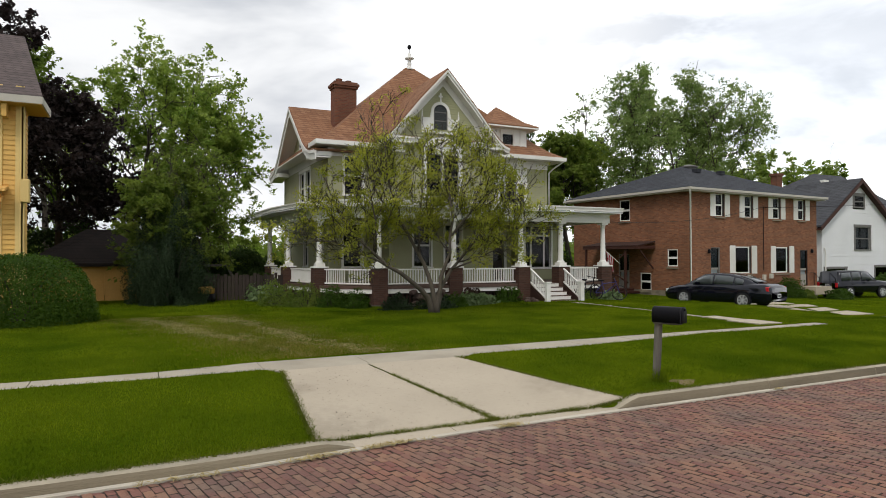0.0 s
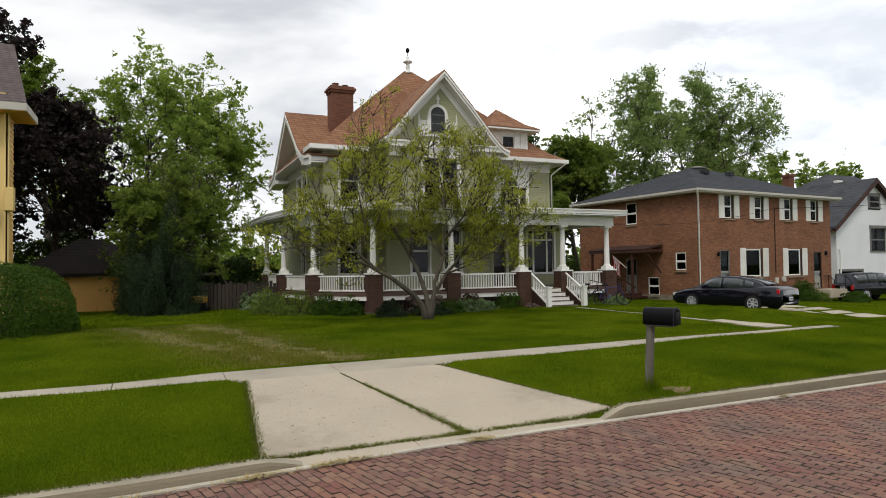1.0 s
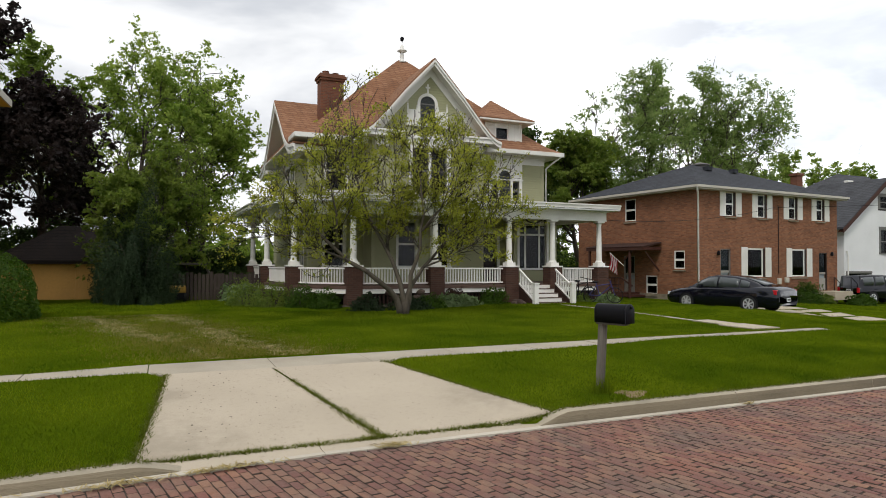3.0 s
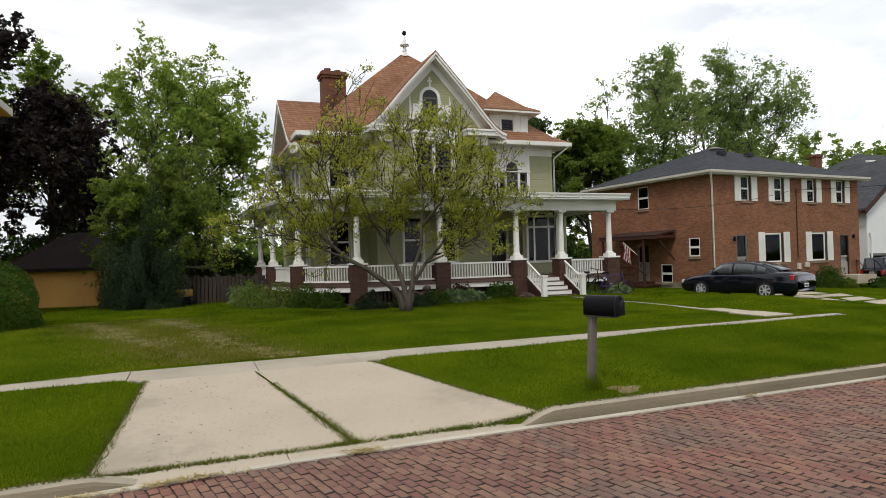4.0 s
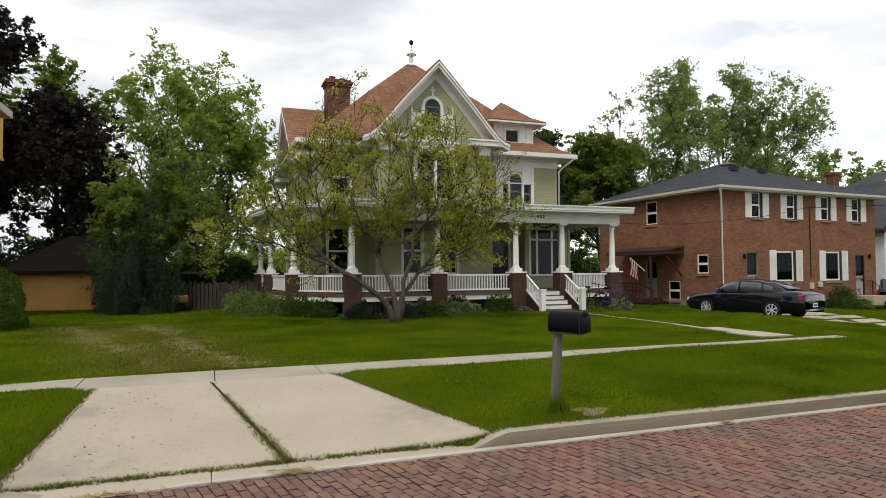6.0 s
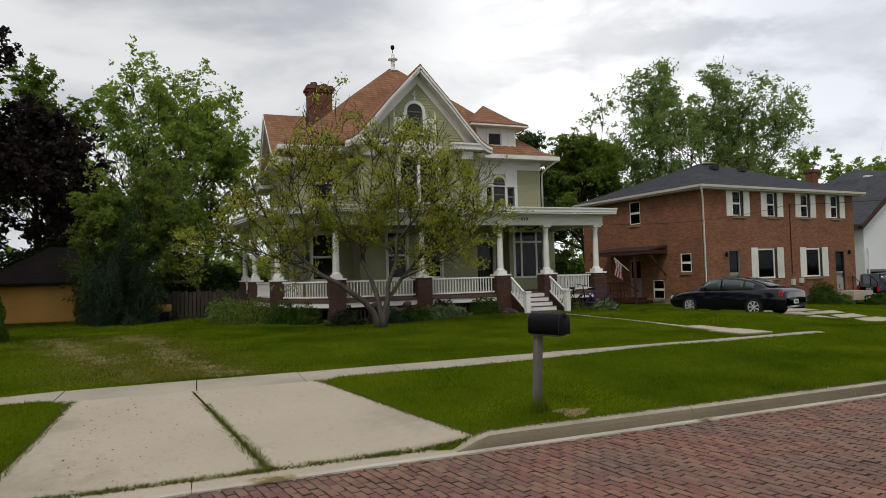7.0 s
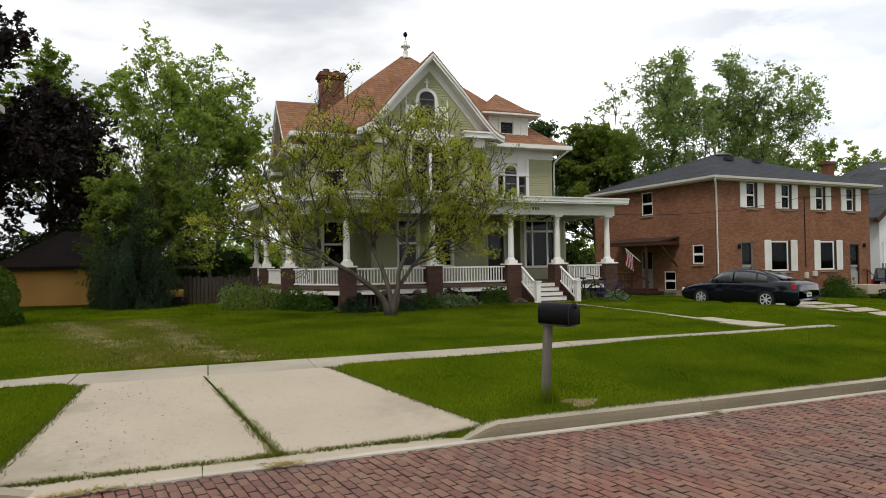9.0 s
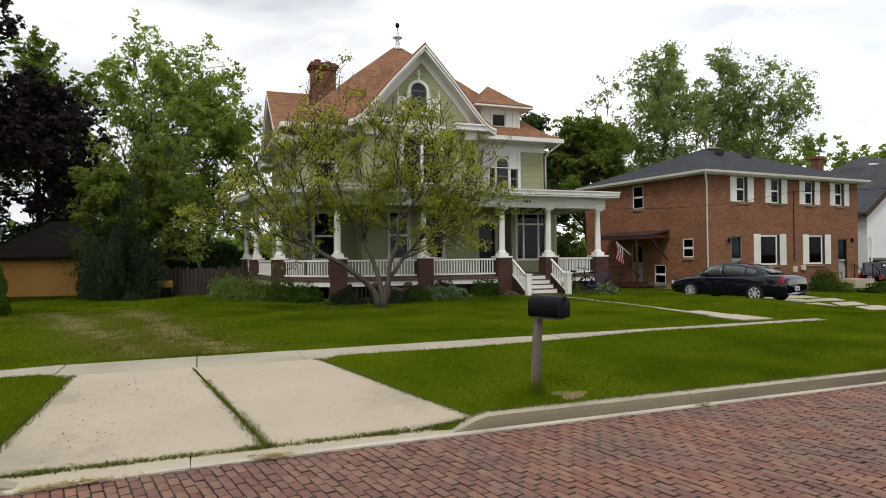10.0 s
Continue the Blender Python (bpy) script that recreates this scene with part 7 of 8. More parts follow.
def rock(parent, x, y, z, r):
    b = bmesh.new()
    bmesh.ops.create_icosphere(b, subdivisions=2, radius=r)
    o = Vector((rs.random() * 9, rs.random() * 9, 0))
    for v in b.verts:
        v.co *= 1 + 0.35 * noise.noise(v.co * 4 / max(r, 0.1) * 0.4 + o)
        v.co.z *= 0.7
        v.co += Vector((x, y, z + r * 0.45))
    part("stone", b, ROCK, parent)


for k in range(26):
    x = 8.6 + 0.085 * k + rs.uniform(-0.1, 0.1)
    rock(stones, x, 22.95 + rs.uniform(-0.15, 0.12), 0.4 + (0.22 if k % 3 == 0 else 0) + (0.2 if k % 5 == 0 else 0), rs.uniform(0.12, 0.2))
for k in range(9):
    rock(stones, 13.75 + rs.uniform(-0.2, 0.25), 22.3 + rs.uniform(-0.2, 0.6), 0.4, rs.uniform(0.1, 0.18))

bin_ = thing("yard_machine", (1.35, 28.5, 0.42), "black and yellow garden machine by the fence", "lawn mower")
YEL = mat("machine_yellow", (0.26, 0.15, 0.02), 0.5, 0.1, 3, 30, 0.05)
bm = bmesh.new()
box(bm, 1.05, 1.7, 28.2, 28.8, 0.75, 1.05)
soften(bm, 0.06, 2)
part("hood", bm, YEL, bin_)
bm = bmesh.new()
box(bm, 1.1, 1.65, 28.2, 28.8, 0.5, 0.76)
box(bm, 1.25, 1.5, 28.7, 28.8, 1.0, 1.35)
part("chassis", bm, M["black"], bin_)
for x in (1.08, 1.66):
    for y in (28.25, 28.75):
        bm = bmesh.new()
        lathe(bm, [(0.05, -0.05), (0.17, -0.05), (0.17, 0.05), (0.05, 0.05)], 14, m=Matrix.Translation((x, y, 0.58)) @ Matrix.Rotation(radians(90), 4, "Y"))
        part("wheel", bm, TYRE, bin_)

# ---- trees ----
# the small many-stemmed tree on the front lawn
rng = np.random.default_rng(12)
TB = np.array([7.66, 19.1, 0.40])
front = thing("front_lawn_tree", tuple(TB), "small spreading fork-trunked tree with sparse young leaves", "tree")
stem = [
    ([(0.05, 0, 0), (-0.12, -0.05, 0.55), (-0.65, -0.2, 1.15), (-1.55, -0.3, 1.75), (-2.3, -0.2, 2.6), (-2.9, 0.1, 3.6), (-3.3, 0.3, 5.0)], 0.15),
    ([(0.10, 0.02, 0), (0.10, 0.0, 0.6), (-0.05, 0.1, 1.35), (-0.35, 0.3, 2.2), (-0.85, 0.5, 3.4), (-1.2, 0.7, 5.0), (-1.3, 0.8, 7.2)], 0.14),
    ([(0.14, -0.02, 0), (0.2, 0.0, 0.6), (0.35, -0.1, 1.3), (0.55, -0.25, 2.2), (0.7, -0.3, 3.4), (0.6, -0.1, 4.7), (0.4, 0.1, 6.0)], 0.13),
    ([(0.18, 0.0, 0.1), (0.35, 0.05, 0.9), (0.9, 0.2, 1.55), (1.6, 0.3, 2.2), (2.3, 0.2, 3.1), (2.9, 0.1, 3.9), (3.3, 0.0, 4.6)], 0.11),
    ([(-0.3, 0.28, 2.1), (-0.2, 0.6, 3.0), (0.1, 1.1, 4.0), (0.3, 1.4, 5.2), (0.35, 1.5, 6.3)], 0.07),
    ([(-1.5, -0.3, 1.72), (-2.3, -0.6, 2.1), (-3.2, -0.8, 2.5), (-4.0, -0.9, 2.6)], 0.06),
    ([(-1.9, -0.25, 2.2), (-2.0, -0.6, 3.3), (-2.2, -0.8, 4.2), (-2.3, -0.9, 5.0)], 0.06),
    ([(0.9, 0.2, 1.55), (1.5, -0.4, 1.9), (2.2, -0.9, 2.3), (2.9, -1.1, 2.9)], 0.05),
    ([(0.62, -0.3, 2.8), (1.2, -0.6, 3.6), (1.6, -0.7, 4.6), (1.7, -0.6, 5.6)], 0.05),
    ([(-0.9, 0.5, 3.4), (-1.3, 1.2, 4.2), (-1.4, 1.6, 5.2), (-1.2, 1.7, 6.6)], 0.05),
]
shoots = []
bm = bmesh.new()
for pts, r in stem:
    p = np.array(pts, float) * np.array([1.10, 1.0, 0.93])
    p[:, 0] = np.where(p[:, 0] > 0.3, 0.3 + (p[:, 0] - 0.3) * 0.80, p[:, 0])
    r = r * 0.78
    fine = []
    for k in range(len(p) - 1):
        for f in (0, 0.5):
            q = p[k] * (1 - f) + p[k + 1] * f
            fine.append(q + rng.normal(size=3) * 0.02)
    fine.append(p[-1])
    n = len(fine)
    rad = [r * (1 - 0.86 * (i / (n - 1)) ** 0.8) * (1.25 if i == 0 and r > 0.1 else 1) for i in range(n)]
    tube(bm, [TB + q for q in fine], rad, 9)
    for i in range(3 if r > 0.1 else 1, n):
        for _ in range(3 if i > 4 or r < 0.1 else 2):
            d = np.array(fine[min(i + 1, n - 1)]) - np.array(fine[i - 1])
            d /= np.linalg.norm(d)
            side = rng.normal(size=3)
            side[2] *= 0.5
            side -= side.dot(d) * d * 0.8
            side /= np.linalg.norm(side)
            if fine[i][2] < 1.7:
                continue
            grow(rng, fine[i], d * 0.6 + side * 0.9, rng.uniform(0.6, 1.15), max(0.011, rad[i] * 0.42), 2, 0.7, 0.12, 3.6, shoots, 4, 0.16)
CROWN_X = (-4.6, -4.0, -3.4, -2.6, -2.0, -1.5, -0.7, 0.1, 1.7, 2.5, 3.4, 4.2)
CROWN_Z = (3.2, 4.4, 5.0, 5.6, 6.3, 7.8, 7.4, 6.7, 6.5, 6.1, 5.4, 4.2)
shoots = [s for s in shoots if all(q[2] < np.interp(q[0], CROWN_X, CROWN_Z) for q in s[0])]
tw = bmesh.new()
for pts, rad, dep in shoots:
    tube(tw, [TB + q for q in pts], [max(0.0075, r) for r in rad], 5 if dep else 3)
part("trunk", bm, M["pale_bark"], front, smooth=True)
part("branchwork", tw, M["twig"], front, smooth=True)
ends = np.array([q for pts, rad, dep in shoots if dep == 0 for q in pts[1:]])
cw = rng.uniform(0, 1, len(ends)) ** 1.2 * np.array([max(0.04, 0.6 + 1.2 * noise.noise(Vector(q) * 0.8)) for q in ends])
cw *= np.clip(1.15 - (ends[:, 2] - 4.2) * 0.30, 0.16, 1) * np.clip(0.5 + (ends[:, 2] - 1.6) * 0.4, 0.4, 1)
spot = ends[rng.choice(len(ends), 5200, p=cw / cw.sum())] + rng.normal(size=(5200, 3)) * 0.06
own = rng.choice(5200, 34000)
leaf_cloud("crown", spot[own] + TB + rng.normal(size=(34000, 3)) * np.array([0.075, 0.075, 0.055]), np.tile([0, 0, 0.5], (34000, 1)), 0.050, LEAF["front"], front, rng, aspect=1.6)

tree("maple_tree", (-1.0, 51.0, 0.4), 18.0, 14.0, "tall fresh-green maple behind the garage", LEAF["maple"], 21, limbs=17, kids=4, depth=4, trunk=0.32, clear=0.10, leaves=47000, size=0.14, clump=0.85, gaps=1.7, spread=1.0, twig=0.024, tuft=9, tight=0.42)
tree("maple_tree", (3.4, 52.0, 0.4), 16.0, 9.8, "airy light-green maple behind the house", LEAF["maple"], 22, limbs=13, kids=4, depth=4, trunk=0.22, clear=0.12, leaves=17000, size=0.135, clump=0.75, gaps=1.4, spread=1.0, twig=0.024, tuft=8, tight=0.4)
tree("maple_tree", (0.2, 30.2, 0.4), 7.0, 4.8, "low leafy maple overhanging the garage", LEAF["low"], 23, limbs=14, kids=4, depth=4, trunk=0.12, clear=0.2, leaves=26000, size=0.09, clump=0.5, gaps=1.3, spread=1.0)
tree("maple_tree", (2.0, 33.0, 0.4), 7.6, 6.0, "leafy young maple by the fence", LEAF["low"], 24, limbs=12, kids=4, depth=4, trunk=0.10, clear=0.1, leaves=14000, size=0.09, clump=0.55, gaps=1.3, spread=1.0)
tree("copper_beech", (-10.0, 36.5, 0.4), 15.6, 9.4, "dark copper-leaved beech with low spreading limbs", LEAF["copper"], 34, limbs=17, kids=4, depth=4, trunk=0.4, clear=0.3, leaves=52000, size=0.16, clump=0.7, gaps=1.7, spread=1.0)
tree("copper_beech", (-5.2, 39.5, 0.4), 11.2, 9.0, "dark copper beech showing bare lower branches", LEAF["copper"], 32, limbs=14, kids=4, depth=4, trunk=0.3, clear=0.42, leaves=26000, size=0.15, clump=0.7, gaps=1.6, spread=1.0)
tree("ash_tree", (-7.4, 56.0, 0.4), 18.6, 9.5, "distant deep-green ash behind the beech", LEAF["shrub"], 33, limbs=13, kids=5, depth=3, trunk=0.3, clear=0.3, leaves=22000, size=0.16, clump=0.8)
tree("linden_tree", (27.5, 47.0, 0.0), 14.2, 8.0, "dense dark-green tree behind the house", LEAF["spruce"], 41, limbs=17, kids=5, depth=3, trunk=0.3, clear=0.1, leaves=42000, size=0.17, clump=0.8)
tree("linden_tree", (33.0, 45.5, 0.0), 13.2, 10.0, "broad leafy green tree between the houses", LEAF["low"], 42, limbs=17, kids=5, depth=3, trunk=0.3, clear=0.42, leaves=36000, size=0.17, clump=0.8)
tree("linden_tree", (24.0, 42.0, 0.0), 8.8, 8.0, "dark tree glimpsed through the porch", LEAF["spruce"], 43, limbs=17, kids=5, depth=3, trunk=0.34, clear=0.3, leaves=13000, size=0.13, clump=0.6, twig=0.03)
for i, (x, y, h, w, ln) in enumerate(((34.6, 46.5, 17.4, 7.5, 0.05), (40.3, 47.0, 19.8, 12.0, 0.04), (47.0, 47.5, 21.8, 14.0, 0.06), (53.5, 48.0, 21.2, 15.5, 0.16))):
    tree("poplar_tree", (x, y, 0.0), h, w, "tall airy windblown tree behind the brick duplex", LEAF["ash"], 50 + i, limbs=13, kids=4, depth=4, trunk=0.22, clear=0.2, leaves=(6000, 22000, 24000, 24000)[i], size=0.125, clump=1.0, lean=(ln, 0), aspect=2.3, lift=0.03, gaps=0.9, spread=1.05, twig=0.028, stream=(0.7, -0.1, 0.45), tuft=8, tight=0.45)
for i, (x, y, h, w) in enumerate(((76.0, 56.0, 17.6, 14.0), (88.0, 60.0, 17.5, 14.0), (67.0, 60.0, 16.6, 13.0))):
    tree("ash_tree", (x, y, -0.5), h, w, "distant spring-green tree beyond the white house", LEAF["maple"], 60 + i, limbs=13, kids=5, depth=3, trunk=0.3, clear=0.2, leaves=22000, size=0.2, clump=0.9, gaps=1.4)

shrub("cedar_bush", (0.0, 27.6, 0.38), 1.25, 1.3, 3.1, "tall dark blue-green cedar bush", LEAF["cedar"], 71, n=60000, size=0.034, rough=0.9, fill=0.6)
shrub("cedar_bush", (-0.75, 28.5, 0.38), 0.9, 1.0, 2.9, "dark cedar bush by the garage", LEAF["cedar"], 72, n=26000, size=0.038, rough=0.6, fill=0.4)
shrub("back_hedge", (3.2, 33.5, 0.38), 3.2, 1.2, 2.3, "dark green hedge behind the fence", LEAF["spruce"], 73, n=18000, size=0.09, rough=0.3, fill=0.35)
shrub("back_hedge", (-5.5, 40.0, 0.38), 4.5, 1.5, 3.5, "dark green hedge behind the garage", LEAF["spruce"], 74, n=14000, size=0.12, rough=0.3, fill=0.35)
shrub("back_hedge", (23.5, 40.0, 0.1), 5.5, 1.5, 3.4, "dark green hedge between the back gardens", LEAF["spruce"], 75, n=22000, size=0.12, rough=0.3, fill=0.35)
shrub("round_hedge", (-4.32, 21.4, 0.36), 1.95, 1.9, 2.0, "large clipped round green hedge", LEAF["hedge"], 76, n=48000, size=0.036, rough=0.07, fill=0.3, power=2.6)
for i, (x, y, sx, sy, h, lf, lb) in enumerate((
        (4.5, 24.0, 0.7, 0.6, 0.85, "low", "loose green shrub by the porch"), (5.4, 23.4, 0.55, 0.5, 0.75, "hedge", "loose green shrub by the porch"), (3.7, 25.2, 0.65, 0.7, 0.9, "low", "loose green shrub by the porch"), (3.8, 28.0, 0.8, 0.8, 0.7, "hosta", "pale flowering shrub near the fence"),
        (6.1, 22.4, 0.5, 0.45, 0.62, "hedge", "small dark rounded shrub"),
        (7.1, 20.9, 0.55, 0.4, 0.5, "cedar", "clump of dark strap-leaved plants"), (8.6, 20.8, 0.7, 0.4, 0.45, "cedar", "clump of dark strap-leaved plants"), (9.6, 21.4, 0.6, 0.4, 0.42, "hedge", "low green border plants"),
        (10.6, 21.9, 0.6, 0.35, 0.4, "hosta", "pale green hosta clump"), (11.3, 22.1, 0.5, 0.35, 0.36, "hosta", "pale green hosta clump"),
        (11.2, 22.9, 0.5, 0.35, 0.62, "redshrub", "dark red-leaved shrub below the railing"), (12.9, 22.9, 0.5, 0.4, 0.6, "hedge", "small green shrub by the steps"), (18.3, 22.8, 0.5, 0.4, 0.35, "hosta", "pale yellow-green ground plant"), (16.9, 22.9, 0.6, 0.3, 0.4, "shrub", "weeds below the porch"))):
    shrub("border_plant", (x, y, gz(x, y) - 0.02), sx, sy, h, lb, LEAF[lf], 80 + i, n=2400 if lf != "hosta" else 600, size=0.045 if lf not in ("hosta",) else 0.12, rough=0.6, fill=0.5)
for i, (u, d, sx, h, lb) in enumerate(((8.2, 0.9, 0.9, 1.2, "rounded green foundation shrub"), (9.7, 0.9, 0.4, 0.5, "small brownish foundation shrub"), (11.0, 2.3, 0.75, 0.6, "low green foundation shrub"))):
    p = BS @ Vector((u, d, 0))
    shrub("foundation_shrub", (p.x, p.y, gz(p.x, p.y) - 0.02), sx, 0.7, h, lb, LEAF["low" if i == 1 else "hedge"], 120 + i, n=5200, size=0.055, rough=0.45, fill=0.4)
for i, (x, y) in enumerate(((50.5, 29.5), (53.5, 29.2))):
    shrub("foundation_shrub", (x, y, gz(x, y) - 0.05), 1.4, 0.9, 1.5, "green shrub before the white house", LEAF["hedge"], 130 + i, n=2400, size=0.13, rough=0.25, fill=0.35)

# far woods that close the view
rng = np.random.default_rng(5)
pts = []
for k in range(150):
    a = rng.uniform(-0.75, 1.35)
    r = rng.uniform(95, 150)
    c = np.array([r * math.sin(a), r * math.cos(a), 0])
    h = rng.uniform(3, 5.5)
    pts.append(c + rng.normal(size=(140, 3)) * np.array([3.4, 3.4, h * 0.32]) + np.array([0, 0, h * 0.5]))
pts = np.concatenate(pts)
pts[:, 2] = np.abs(pts[:, 2])
wood = leaf_cloud("far_woods", pts, None, 0.9, LEAF["shrub"], None, rng, "distant belt of spring-green woods", kind="stuff")
tagged(wood, category="woods")

# ---- grass, straw, gravel ----
def blades(name, base, height, width, material, label, seed, category, lean=0.45):
    """Upright blades, a triangle each, on given places."""
    rg = np.random.default_rng(seed)
    p = np.asarray(base, float)
    n = len(p)
    a = rg.uniform(0, 2 * np.pi, n)
    s = np.stack([np.cos(a), np.sin(a), np.zeros(n)], 1)
    h = height * rg.uniform(0.55, 1.25, n)
    tip = p + np.stack([rg.normal(size=n) * lean * h, rg.normal(size=n) * lean * h, h], 1)
    w = (width * rg.uniform(0.7, 1.3, n))[:, None]
    v = np.stack([p - s * w, p + s * w, tip], 1).reshape(-1, 3)
    me = bpy.data.meshes.new(name)
    me.vertices.add(3 * n)
    me.vertices.foreach_set("co", v.ravel())
    me.loops.add(3 * n)
    me.loops.foreach_set("vertex_index", np.arange(3 * n))
    me.polygons.add(n)
    me.polygons.foreach_set("loop_start", np.arange(n) * 3)
    me.update(calc_edges=True)
    me.materials.append(material)
    return tagged(new(name, me), label, category, "", "stuff")


rng = np.random.default_rng(77)
spots = []
while len(spots) < 540000:
    u = rng.uniform(size=(100000, 2))
    yy = 6.77 + 16.25 * u[:, 0] ** 1.7
    xx = -9 + 33 * u[:, 1]
    for x, q in zip(xx, yy):
        if 10.44 < q < walk_far(x) + 0.02 and x < 16.6:
            continue
        if q < 6.96 + bend(x):
            continue
        if q < 10.5:
            l, r = drive_edges(q)
            if l - 0.01 < x < r + 0.01:
                continue
        y = q + SLOPE * x
        if 3.6 < x < 13.8 and y > 22.3 - 1.9 * math.sin(math.pi * min(1, (x - 3.6) / 10.2 * 1.15)):
            continue
        if y > 12 and 14.95 < x < 15.15 and y < 21.5 and math.sin(x * 9 + y * 3) < 0.6:
            continue
        spots.append((x, y, gz(x, y) - 0.004))
blades("lawn_grass", spots[:540000], 0.040, 0.005, LEAF["grass"], "short mown lawn grass", 3, "grass")

# ragged tufts along the slabs, in the seam and at the foot of the post
edge = []
for _ in range(2600):
    f = rng.uniform()
    yy = 7.1 + 3.3 * f ** 1.5
    edge.append((seam(yy) + rng.normal() * (0.04 if f < 0.5 else 0.022), yy, drive_height(yy) - (0.0 if f < 0.85 else 0.02)))
for _ in range(5200):
    x = rng.uniform(0.75, 5.55)
    w = 0.5 + 0.5 * noise.noise(Vector((x * 2.1, 0, 7))) + 0.5 * step01(4.4, 5.2, x)
    if rng.uniform() < 1.5 * w - 0.25:
        edge.append((x, 7.105 + rng.normal() * (0.028 + 0.03 * step01(4.4, 5.2, x)), 0.02 + 0.05 * step01(4.8, 5.5, x)))
for _ in range(2600):
    yy = rng.uniform(7.1, 10.45)
    l, r = drive_edges(yy)
    x = (l if rng.uniform() < 0.5 else r) + rng.normal() * 0.03
    edge.append((x, yy, drive_height(yy, x)))
for _ in range(5200):
    x = rng.uniform(-7, 16)
    if 0.9 < x < 4.3:
        continue
    edge.append((x, (10.44 if rng.uniform() < (0.65 if x < 6 else 0.3) else walk_far(x) + 0.02) + rng.normal() * 0.03, 0.35))
for _ in range(9000):
    x = rng.uniform(-7, 20)
    if not 0.9 < x < 5.4:
        edge.append((x, 6.915 + bend(x) + abs(rng.normal()) * 0.05, kerb_height(x) - 0.005))
blades("edge_grass", [(x, yy + SLOPE * x, z) for x, yy, z in edge], 0.042, 0.006, LEAF["weed"], "ragged grass along the slab edges", 4, "grass", 0.8)
blades("post_grass", [(6.66 + rng.normal() * 0.07, 7.62 + rng.normal() * 0.07, 0.2) for _ in range(260)], 0.22, 0.006, LEAF["grass"], "uncut grass round the mailbox post", 5, "grass", 0.25)

# the lawn beyond, longer blades further apart
far = []
for _ in range(150000):
    if rng.uniform() < 0.6:
        x, y = rng.uniform(-16, 26), 18 + 14 * rng.uniform()
    else:
        x, y = rng.uniform(16, 62), 11 + 22 * rng.uniform()
    if 5.5 < x < 19 and y > 22.4 or 26.5 < x < 41 and y > 25.8:
        continue
    if y > 12 and -0.1 < x - 20.3 - 0.5 * (y - 12) < 3.5 and noise.noise(Vector((x * 1.5, y * 1.5, 1.0))) < 0.12:
        continue
    if 3.6 < x < 13.8 and y > 22.3 - 1.9 * math.sin(math.pi * min(1, (x - 3.6) / 10.2 * 1.15)):
        continue
    far.append((x, y, gz(x, y) - 0.004))
blades("far_lawn_grass", far, 0.055, 0.011, LEAF["grass"], "mown grass of the back and side lawns", 8, "grass")

# dry straw and pale gravel in the two wheel tracks behind the sidewalk
track, dry = [], []
while len(track) < 13000:
    y = 11.7 + 9.6 * rng.uniform() ** 1.1
    side = rng.integers(0, 2)
    mid = 1.15 - 0.343 * (y - 14.0) if side == 0 else 3.09 - 0.245 * (y - 11.43)
    off = rng.normal() * 0.42
    x = mid + off
    w = 0.18 - 0.75 * abs(off) + 0.55 * noise.noise(Vector((off * 1.2, y * 0.55 + side * 7, 4.0))) + 0.55 * noise.noise(Vector((x * 3.1, y * 2.2, 2.0))) - (0.3 if side == 0 and y < 14.5 else 0.0)
    if w + rng.normal() * 0.2 > 0.0:
        track.append((x, y, gz(x, y) + 0.008 + rng.uniform(0, 0.022)))
    elif rng.uniform() < 0.9 and len(dry) < 26000:
        dry.append((x + rng.normal() * 0.55, y, gz(x, y)))
blades("dry_grass", dry, 0.045, 0.008, LEAF["dry"], "yellowed thin grass along the wheel tracks", 9, "grass")
tr = leaf_cloud("wheel_track_gravel", track, np.tile([0, 0, 1.4], (len(track), 1)), 0.0135, M["gravel"], None, rng, "pale gravel and dry straw in two wheel tracks", kind="stuff", aspect=2.6)
tagged(tr, category="gravel")
straw = []
for cx, cy, sx, sy, n in ((3.3, 6.70, 0.10, 0.04, 130), (1.55, 6.69, 0.22, 0.035, 200), (0.6, 6.66, 0.2, 0.035, 120), (-0.8, 6.68, 0.3, 0.03, 90), (8.7, 6.72, 0.08, 0.02, 30)):
    for _ in range(n):
        x = cx + rng.normal() * sx
        straw.append((x, cy + SLOPE * x + bend(x) + rng.normal() * sy, 0.022 + rng.uniform(0, 0.012)))
sw = leaf_cloud("gutter_straw", straw, np.tile([0, 0, 2.5], (len(straw), 1)), 0.012, M["straw"], None, rng, "dry straw washed along the gutter", kind="stuff", aspect=9)
tagged(sw, category="straw")
bits = []
for _ in range(230):
    yy = rng.uniform(7.2, 10.3)
    l, r = drive_edges(yy)
    x = rng.uniform(l + 0.1, r - 0.1) if rng.uniform() < 0.4 else l + 0.1 + abs(rng.normal()) * 0.9
    if x < r:
        bits.append((x, yy + SLOPE * x, drive_height(yy) + 0.016))
lt = leaf_cloud("driveway_litter", bits, np.tile([0, 0, 3.0], (len(bits), 1)), 0.014, M["soil"], None, rng, "small dead leaves on the driveway slabs", kind="stuff")
tagged(lt, category="leaves")
bm = bmesh.new()
n = 22
rim = []
for k in range(n):
    a = 2 * math.pi * k / n
    r = 0.24 * (1 + 0.25 * math.sin(3 * a + 1) + 0.12 * math.sin(5 * a))
    x, y = 7.02 + r * math.cos(a) * 0.95, 7.42 + r * math.sin(a) * 0.7
    rim.append((x, y, gz(x, y) + 0.004))
c = bm.verts.new((7.02, 7.42, gz(7.02, 7.42) + 0.022))
rv = [bm.verts.new(p) for p in rim]
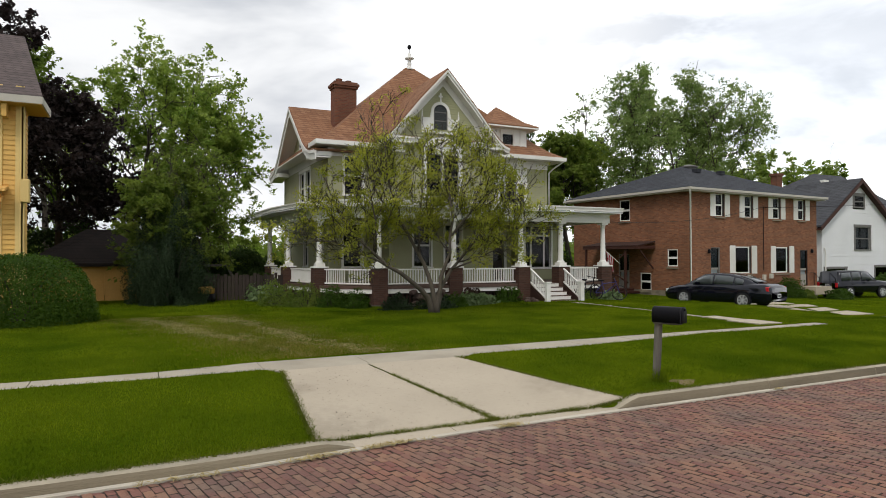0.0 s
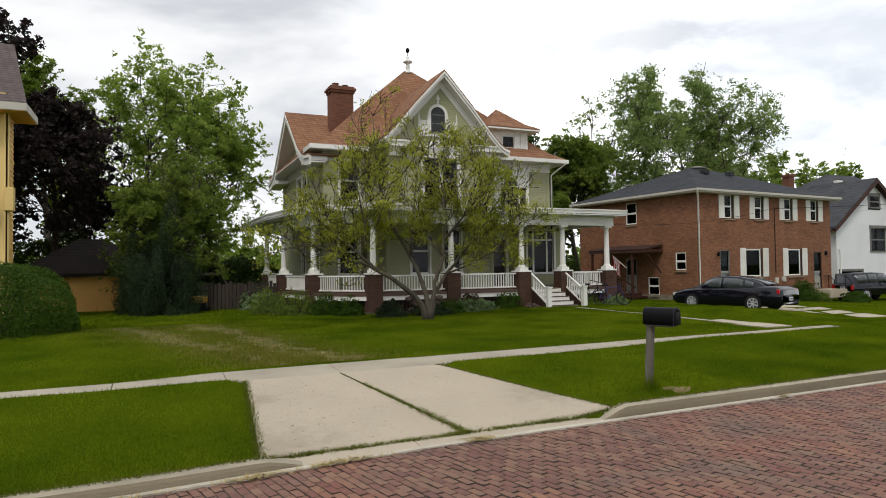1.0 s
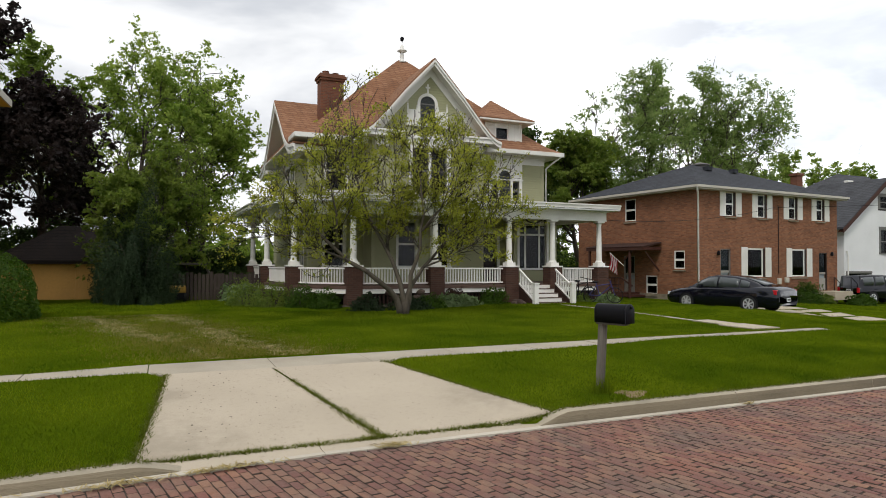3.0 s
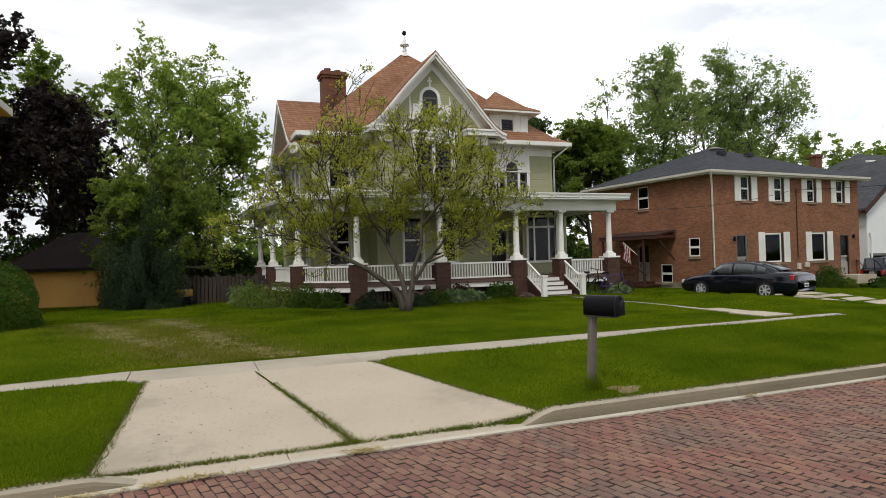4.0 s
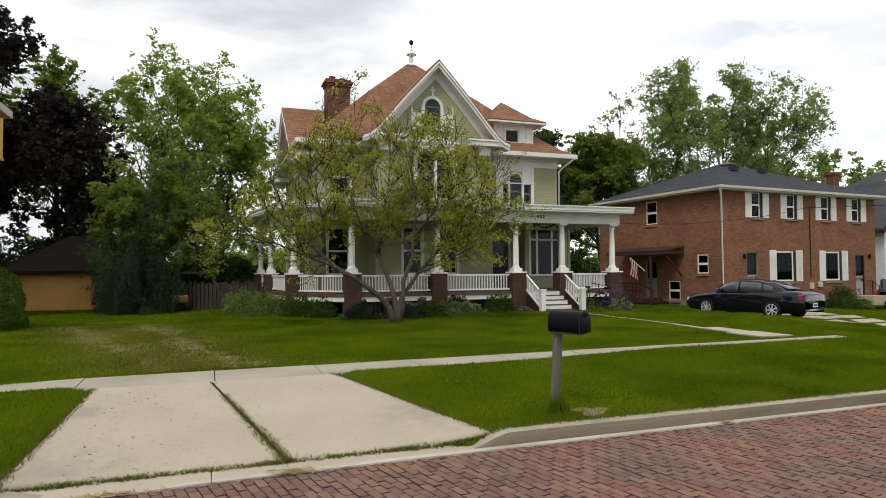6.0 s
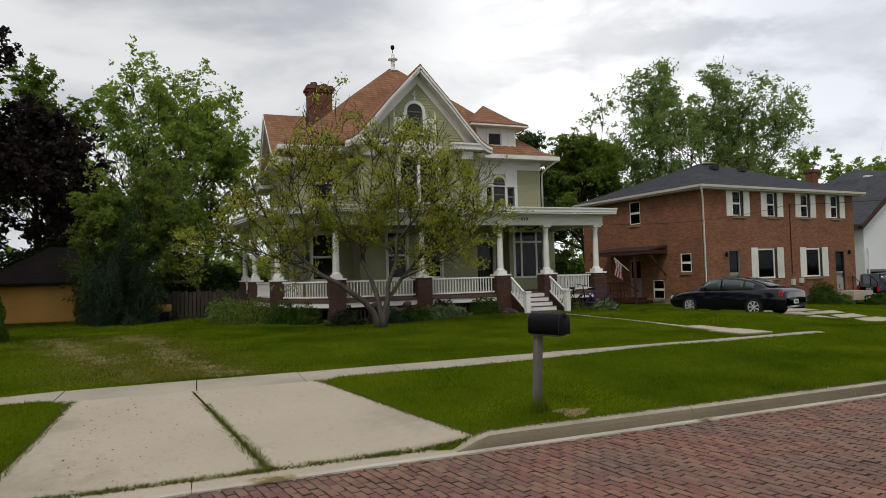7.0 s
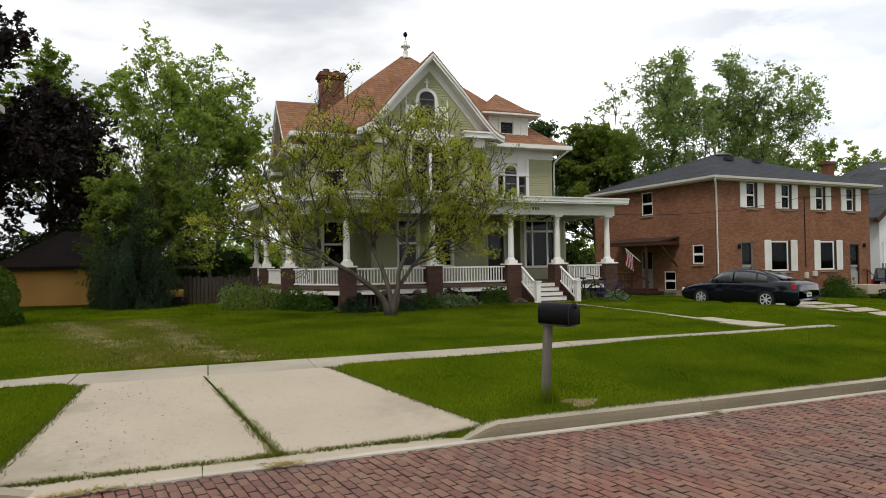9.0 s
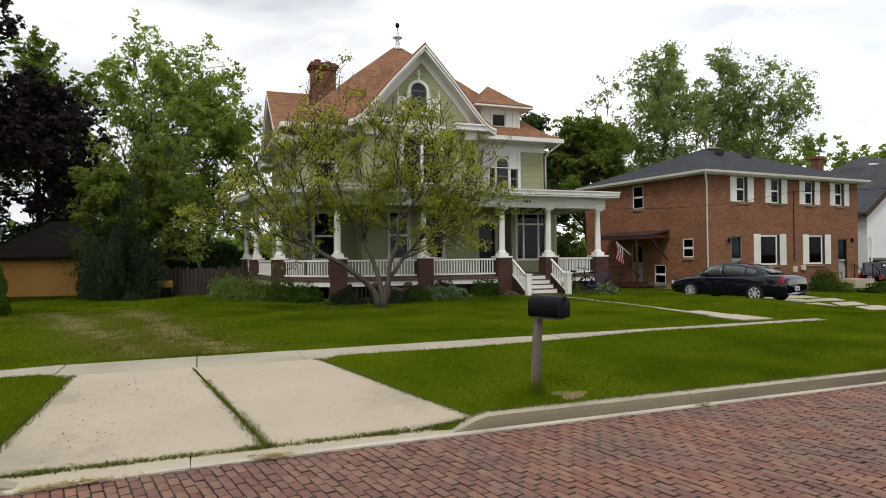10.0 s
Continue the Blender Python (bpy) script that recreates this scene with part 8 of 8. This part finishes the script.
for k in range(n):
    bm.faces.new((c, rv[k], rv[(k + 1) % n]))
part("bare_patch", bm, M["dirt"], None, "bare dirt patch in the lawn by the mailbox", True, "dirt", "structure")

bed = []
for k in range(40):
    a = k / 40
    x = 3.6 + 10.2 * a
    bed.append((x, 22.2 - 1.9 * math.sin(math.pi * min(1, a * 1.15)) + 0.15 * math.sin(k * 1.7)))
bm = bmesh.new()
low = [bm.verts.new((x, y, gz(x, y) - 0.02)) for x, y in bed]
high = [bm.verts.new((x, 23.5 if x > 7 else 23.5 + (7 - x) * 1.6, gz(x, 23.5) + 0.02)) for x, y in bed]
for k in range(39):
    bm.faces.new((low[k], low[k + 1], high[k + 1], high[k]))
part("flower_bed", bm, M["soil"], None, "dark soil bed below the porch", True, "flower bed", "structure")

# ---- paving bricks, laid a little askew across the street ----
BWID, BLEN, GAP, SKEW = 0.097, 0.206, 0.005, 0.19
rb = random.Random(11)
CS, SN = math.cos(SKEW), math.sin(SKEW)


def brick_verts(cx, cy, z, dx, dy, tilt, turn=True, limit=None):
    """A worn brick: a deep foot, a rounded shoulder and an uneven top; limit: the street's edge, where bricks are cut."""
    t = 0.0075
    ring = ((-1, -1), (1, -1), (1, 1), (-1, 1))
    out = []
    for h, inset in ((-0.03, 0.0), (-0.012, 0.0), (-0.003, t * 0.45), (0.0, t)):
        for a, b in ring:
            j = 0.0 if h < -0.02 else 0.0035
            x, y = a * (dx - inset) + rb.uniform(-j, j), b * (dy - 1.5 * inset) + rb.uniform(-j, j)
            w = z + h + tilt[0] * x + tilt[1] * y + (rb.uniform(-0.0015, 0.0015) if h > -0.005 else 0)
            if turn:
                x, y = x * CS - y * SN, x * SN + y * CS
            y += cy
            if limit is not None:
                y = min(y, limit + SLOPE * (cx + x) + bend(cx + x))
            out.append((cx + x, y, w))
    return out


BF = [(12, 13, 14, 15)] + [(i + o, (i + 1) % 4 + o, (i + 1) % 4 + o + 4, i + o + 4) for o in (8, 4, 0) for i in range(4)]


def dress(me):
    """Brick on the worn tops and shoulders, street dirt in the joints."""
    me.materials.append(M["paver"])
    me.materials.append(M["joint"])
    me.polygons.foreach_set("material_index", [0 if k % 13 < 5 else 1 for k in range(len(me.polygons))])
    me.polygons.foreach_set("use_smooth", [k % 13 < 9 for k in range(len(me.polygons))])


shared = []
for k in range(12):
    me = bpy.data.meshes.new("brick")
    me.from_pydata(brick_verts(0, 0, 0, BWID / 2 - GAP / 2 * rb.uniform(0.7, 1.5), BLEN / 2 - GAP * rb.uniform(0.6, 1.2), (rb.uniform(-0.05, 0.05), rb.uniform(-0.025, 0.025)), False), [], BF)
    dress(me)
    shared.append(me)
verts, faces, count = [], [], 0
for i in range(-135, 470):
    first = math.floor(i * BWID * SN / (BLEN * CS)) - 1
    for j in range(first, first + 57):
        k = j + (0.5 if i % 2 else 0.0) + 0.06 * math.sin(i * 0.9)
        x = 1.0 + i * BWID * CS + k * BLEN * SN
        yy = 6.62 + i * BWID * SN - k * BLEN * CS
        if yy > 6.78 + bend(x):
            continue
        if x < -11.5 or x > 45 or yy < (-4.0 if x < 13 else 0.9):
            continue
        z = rb.uniform(-0.004, 0.004) + 0.007 * noise.noise(Vector((x * 0.9, yy * 0.9, 8.0)))
        cx, cy = x + rb.uniform(-0.003, 0.003), yy + SLOPE * x + rb.uniform(-0.006, 0.006) + 0.02 * noise.noise(Vector((x * 0.5, yy * 0.5, 3.0)))
        if 2.2 < x < 5.1 and 5.0 < yy < 6.57 and count < 300:
            ob = bpy.data.objects.new("brick", shared[rb.randrange(12)])
            scene.collection.objects.link(ob)
            ob.location = (cx, cy, z)
            ob.rotation_euler = (0, 0, SKEW)
            ob.parent = road
            count += 1
            continue
        o = len(verts)
        verts += brick_verts(cx, cy, z, BWID / 2 - GAP / 2 * rb.uniform(0.6, 1.6), BLEN / 2 - GAP * rb.uniform(0.6, 1.2), (rb.uniform(-0.05, 0.05), rb.uniform(-0.025, 0.025)), True, 6.695)
        faces += [tuple(a + o for a in f) for f in BF]
me = bpy.data.meshes.new("paving_bricks")
me.from_pydata(verts, [], faces)
dress(me)
pv = new("paving_bricks", me)
pv.parent = road
tagged(pv, "worn red paving bricks in running bond", "", "", "stuff")
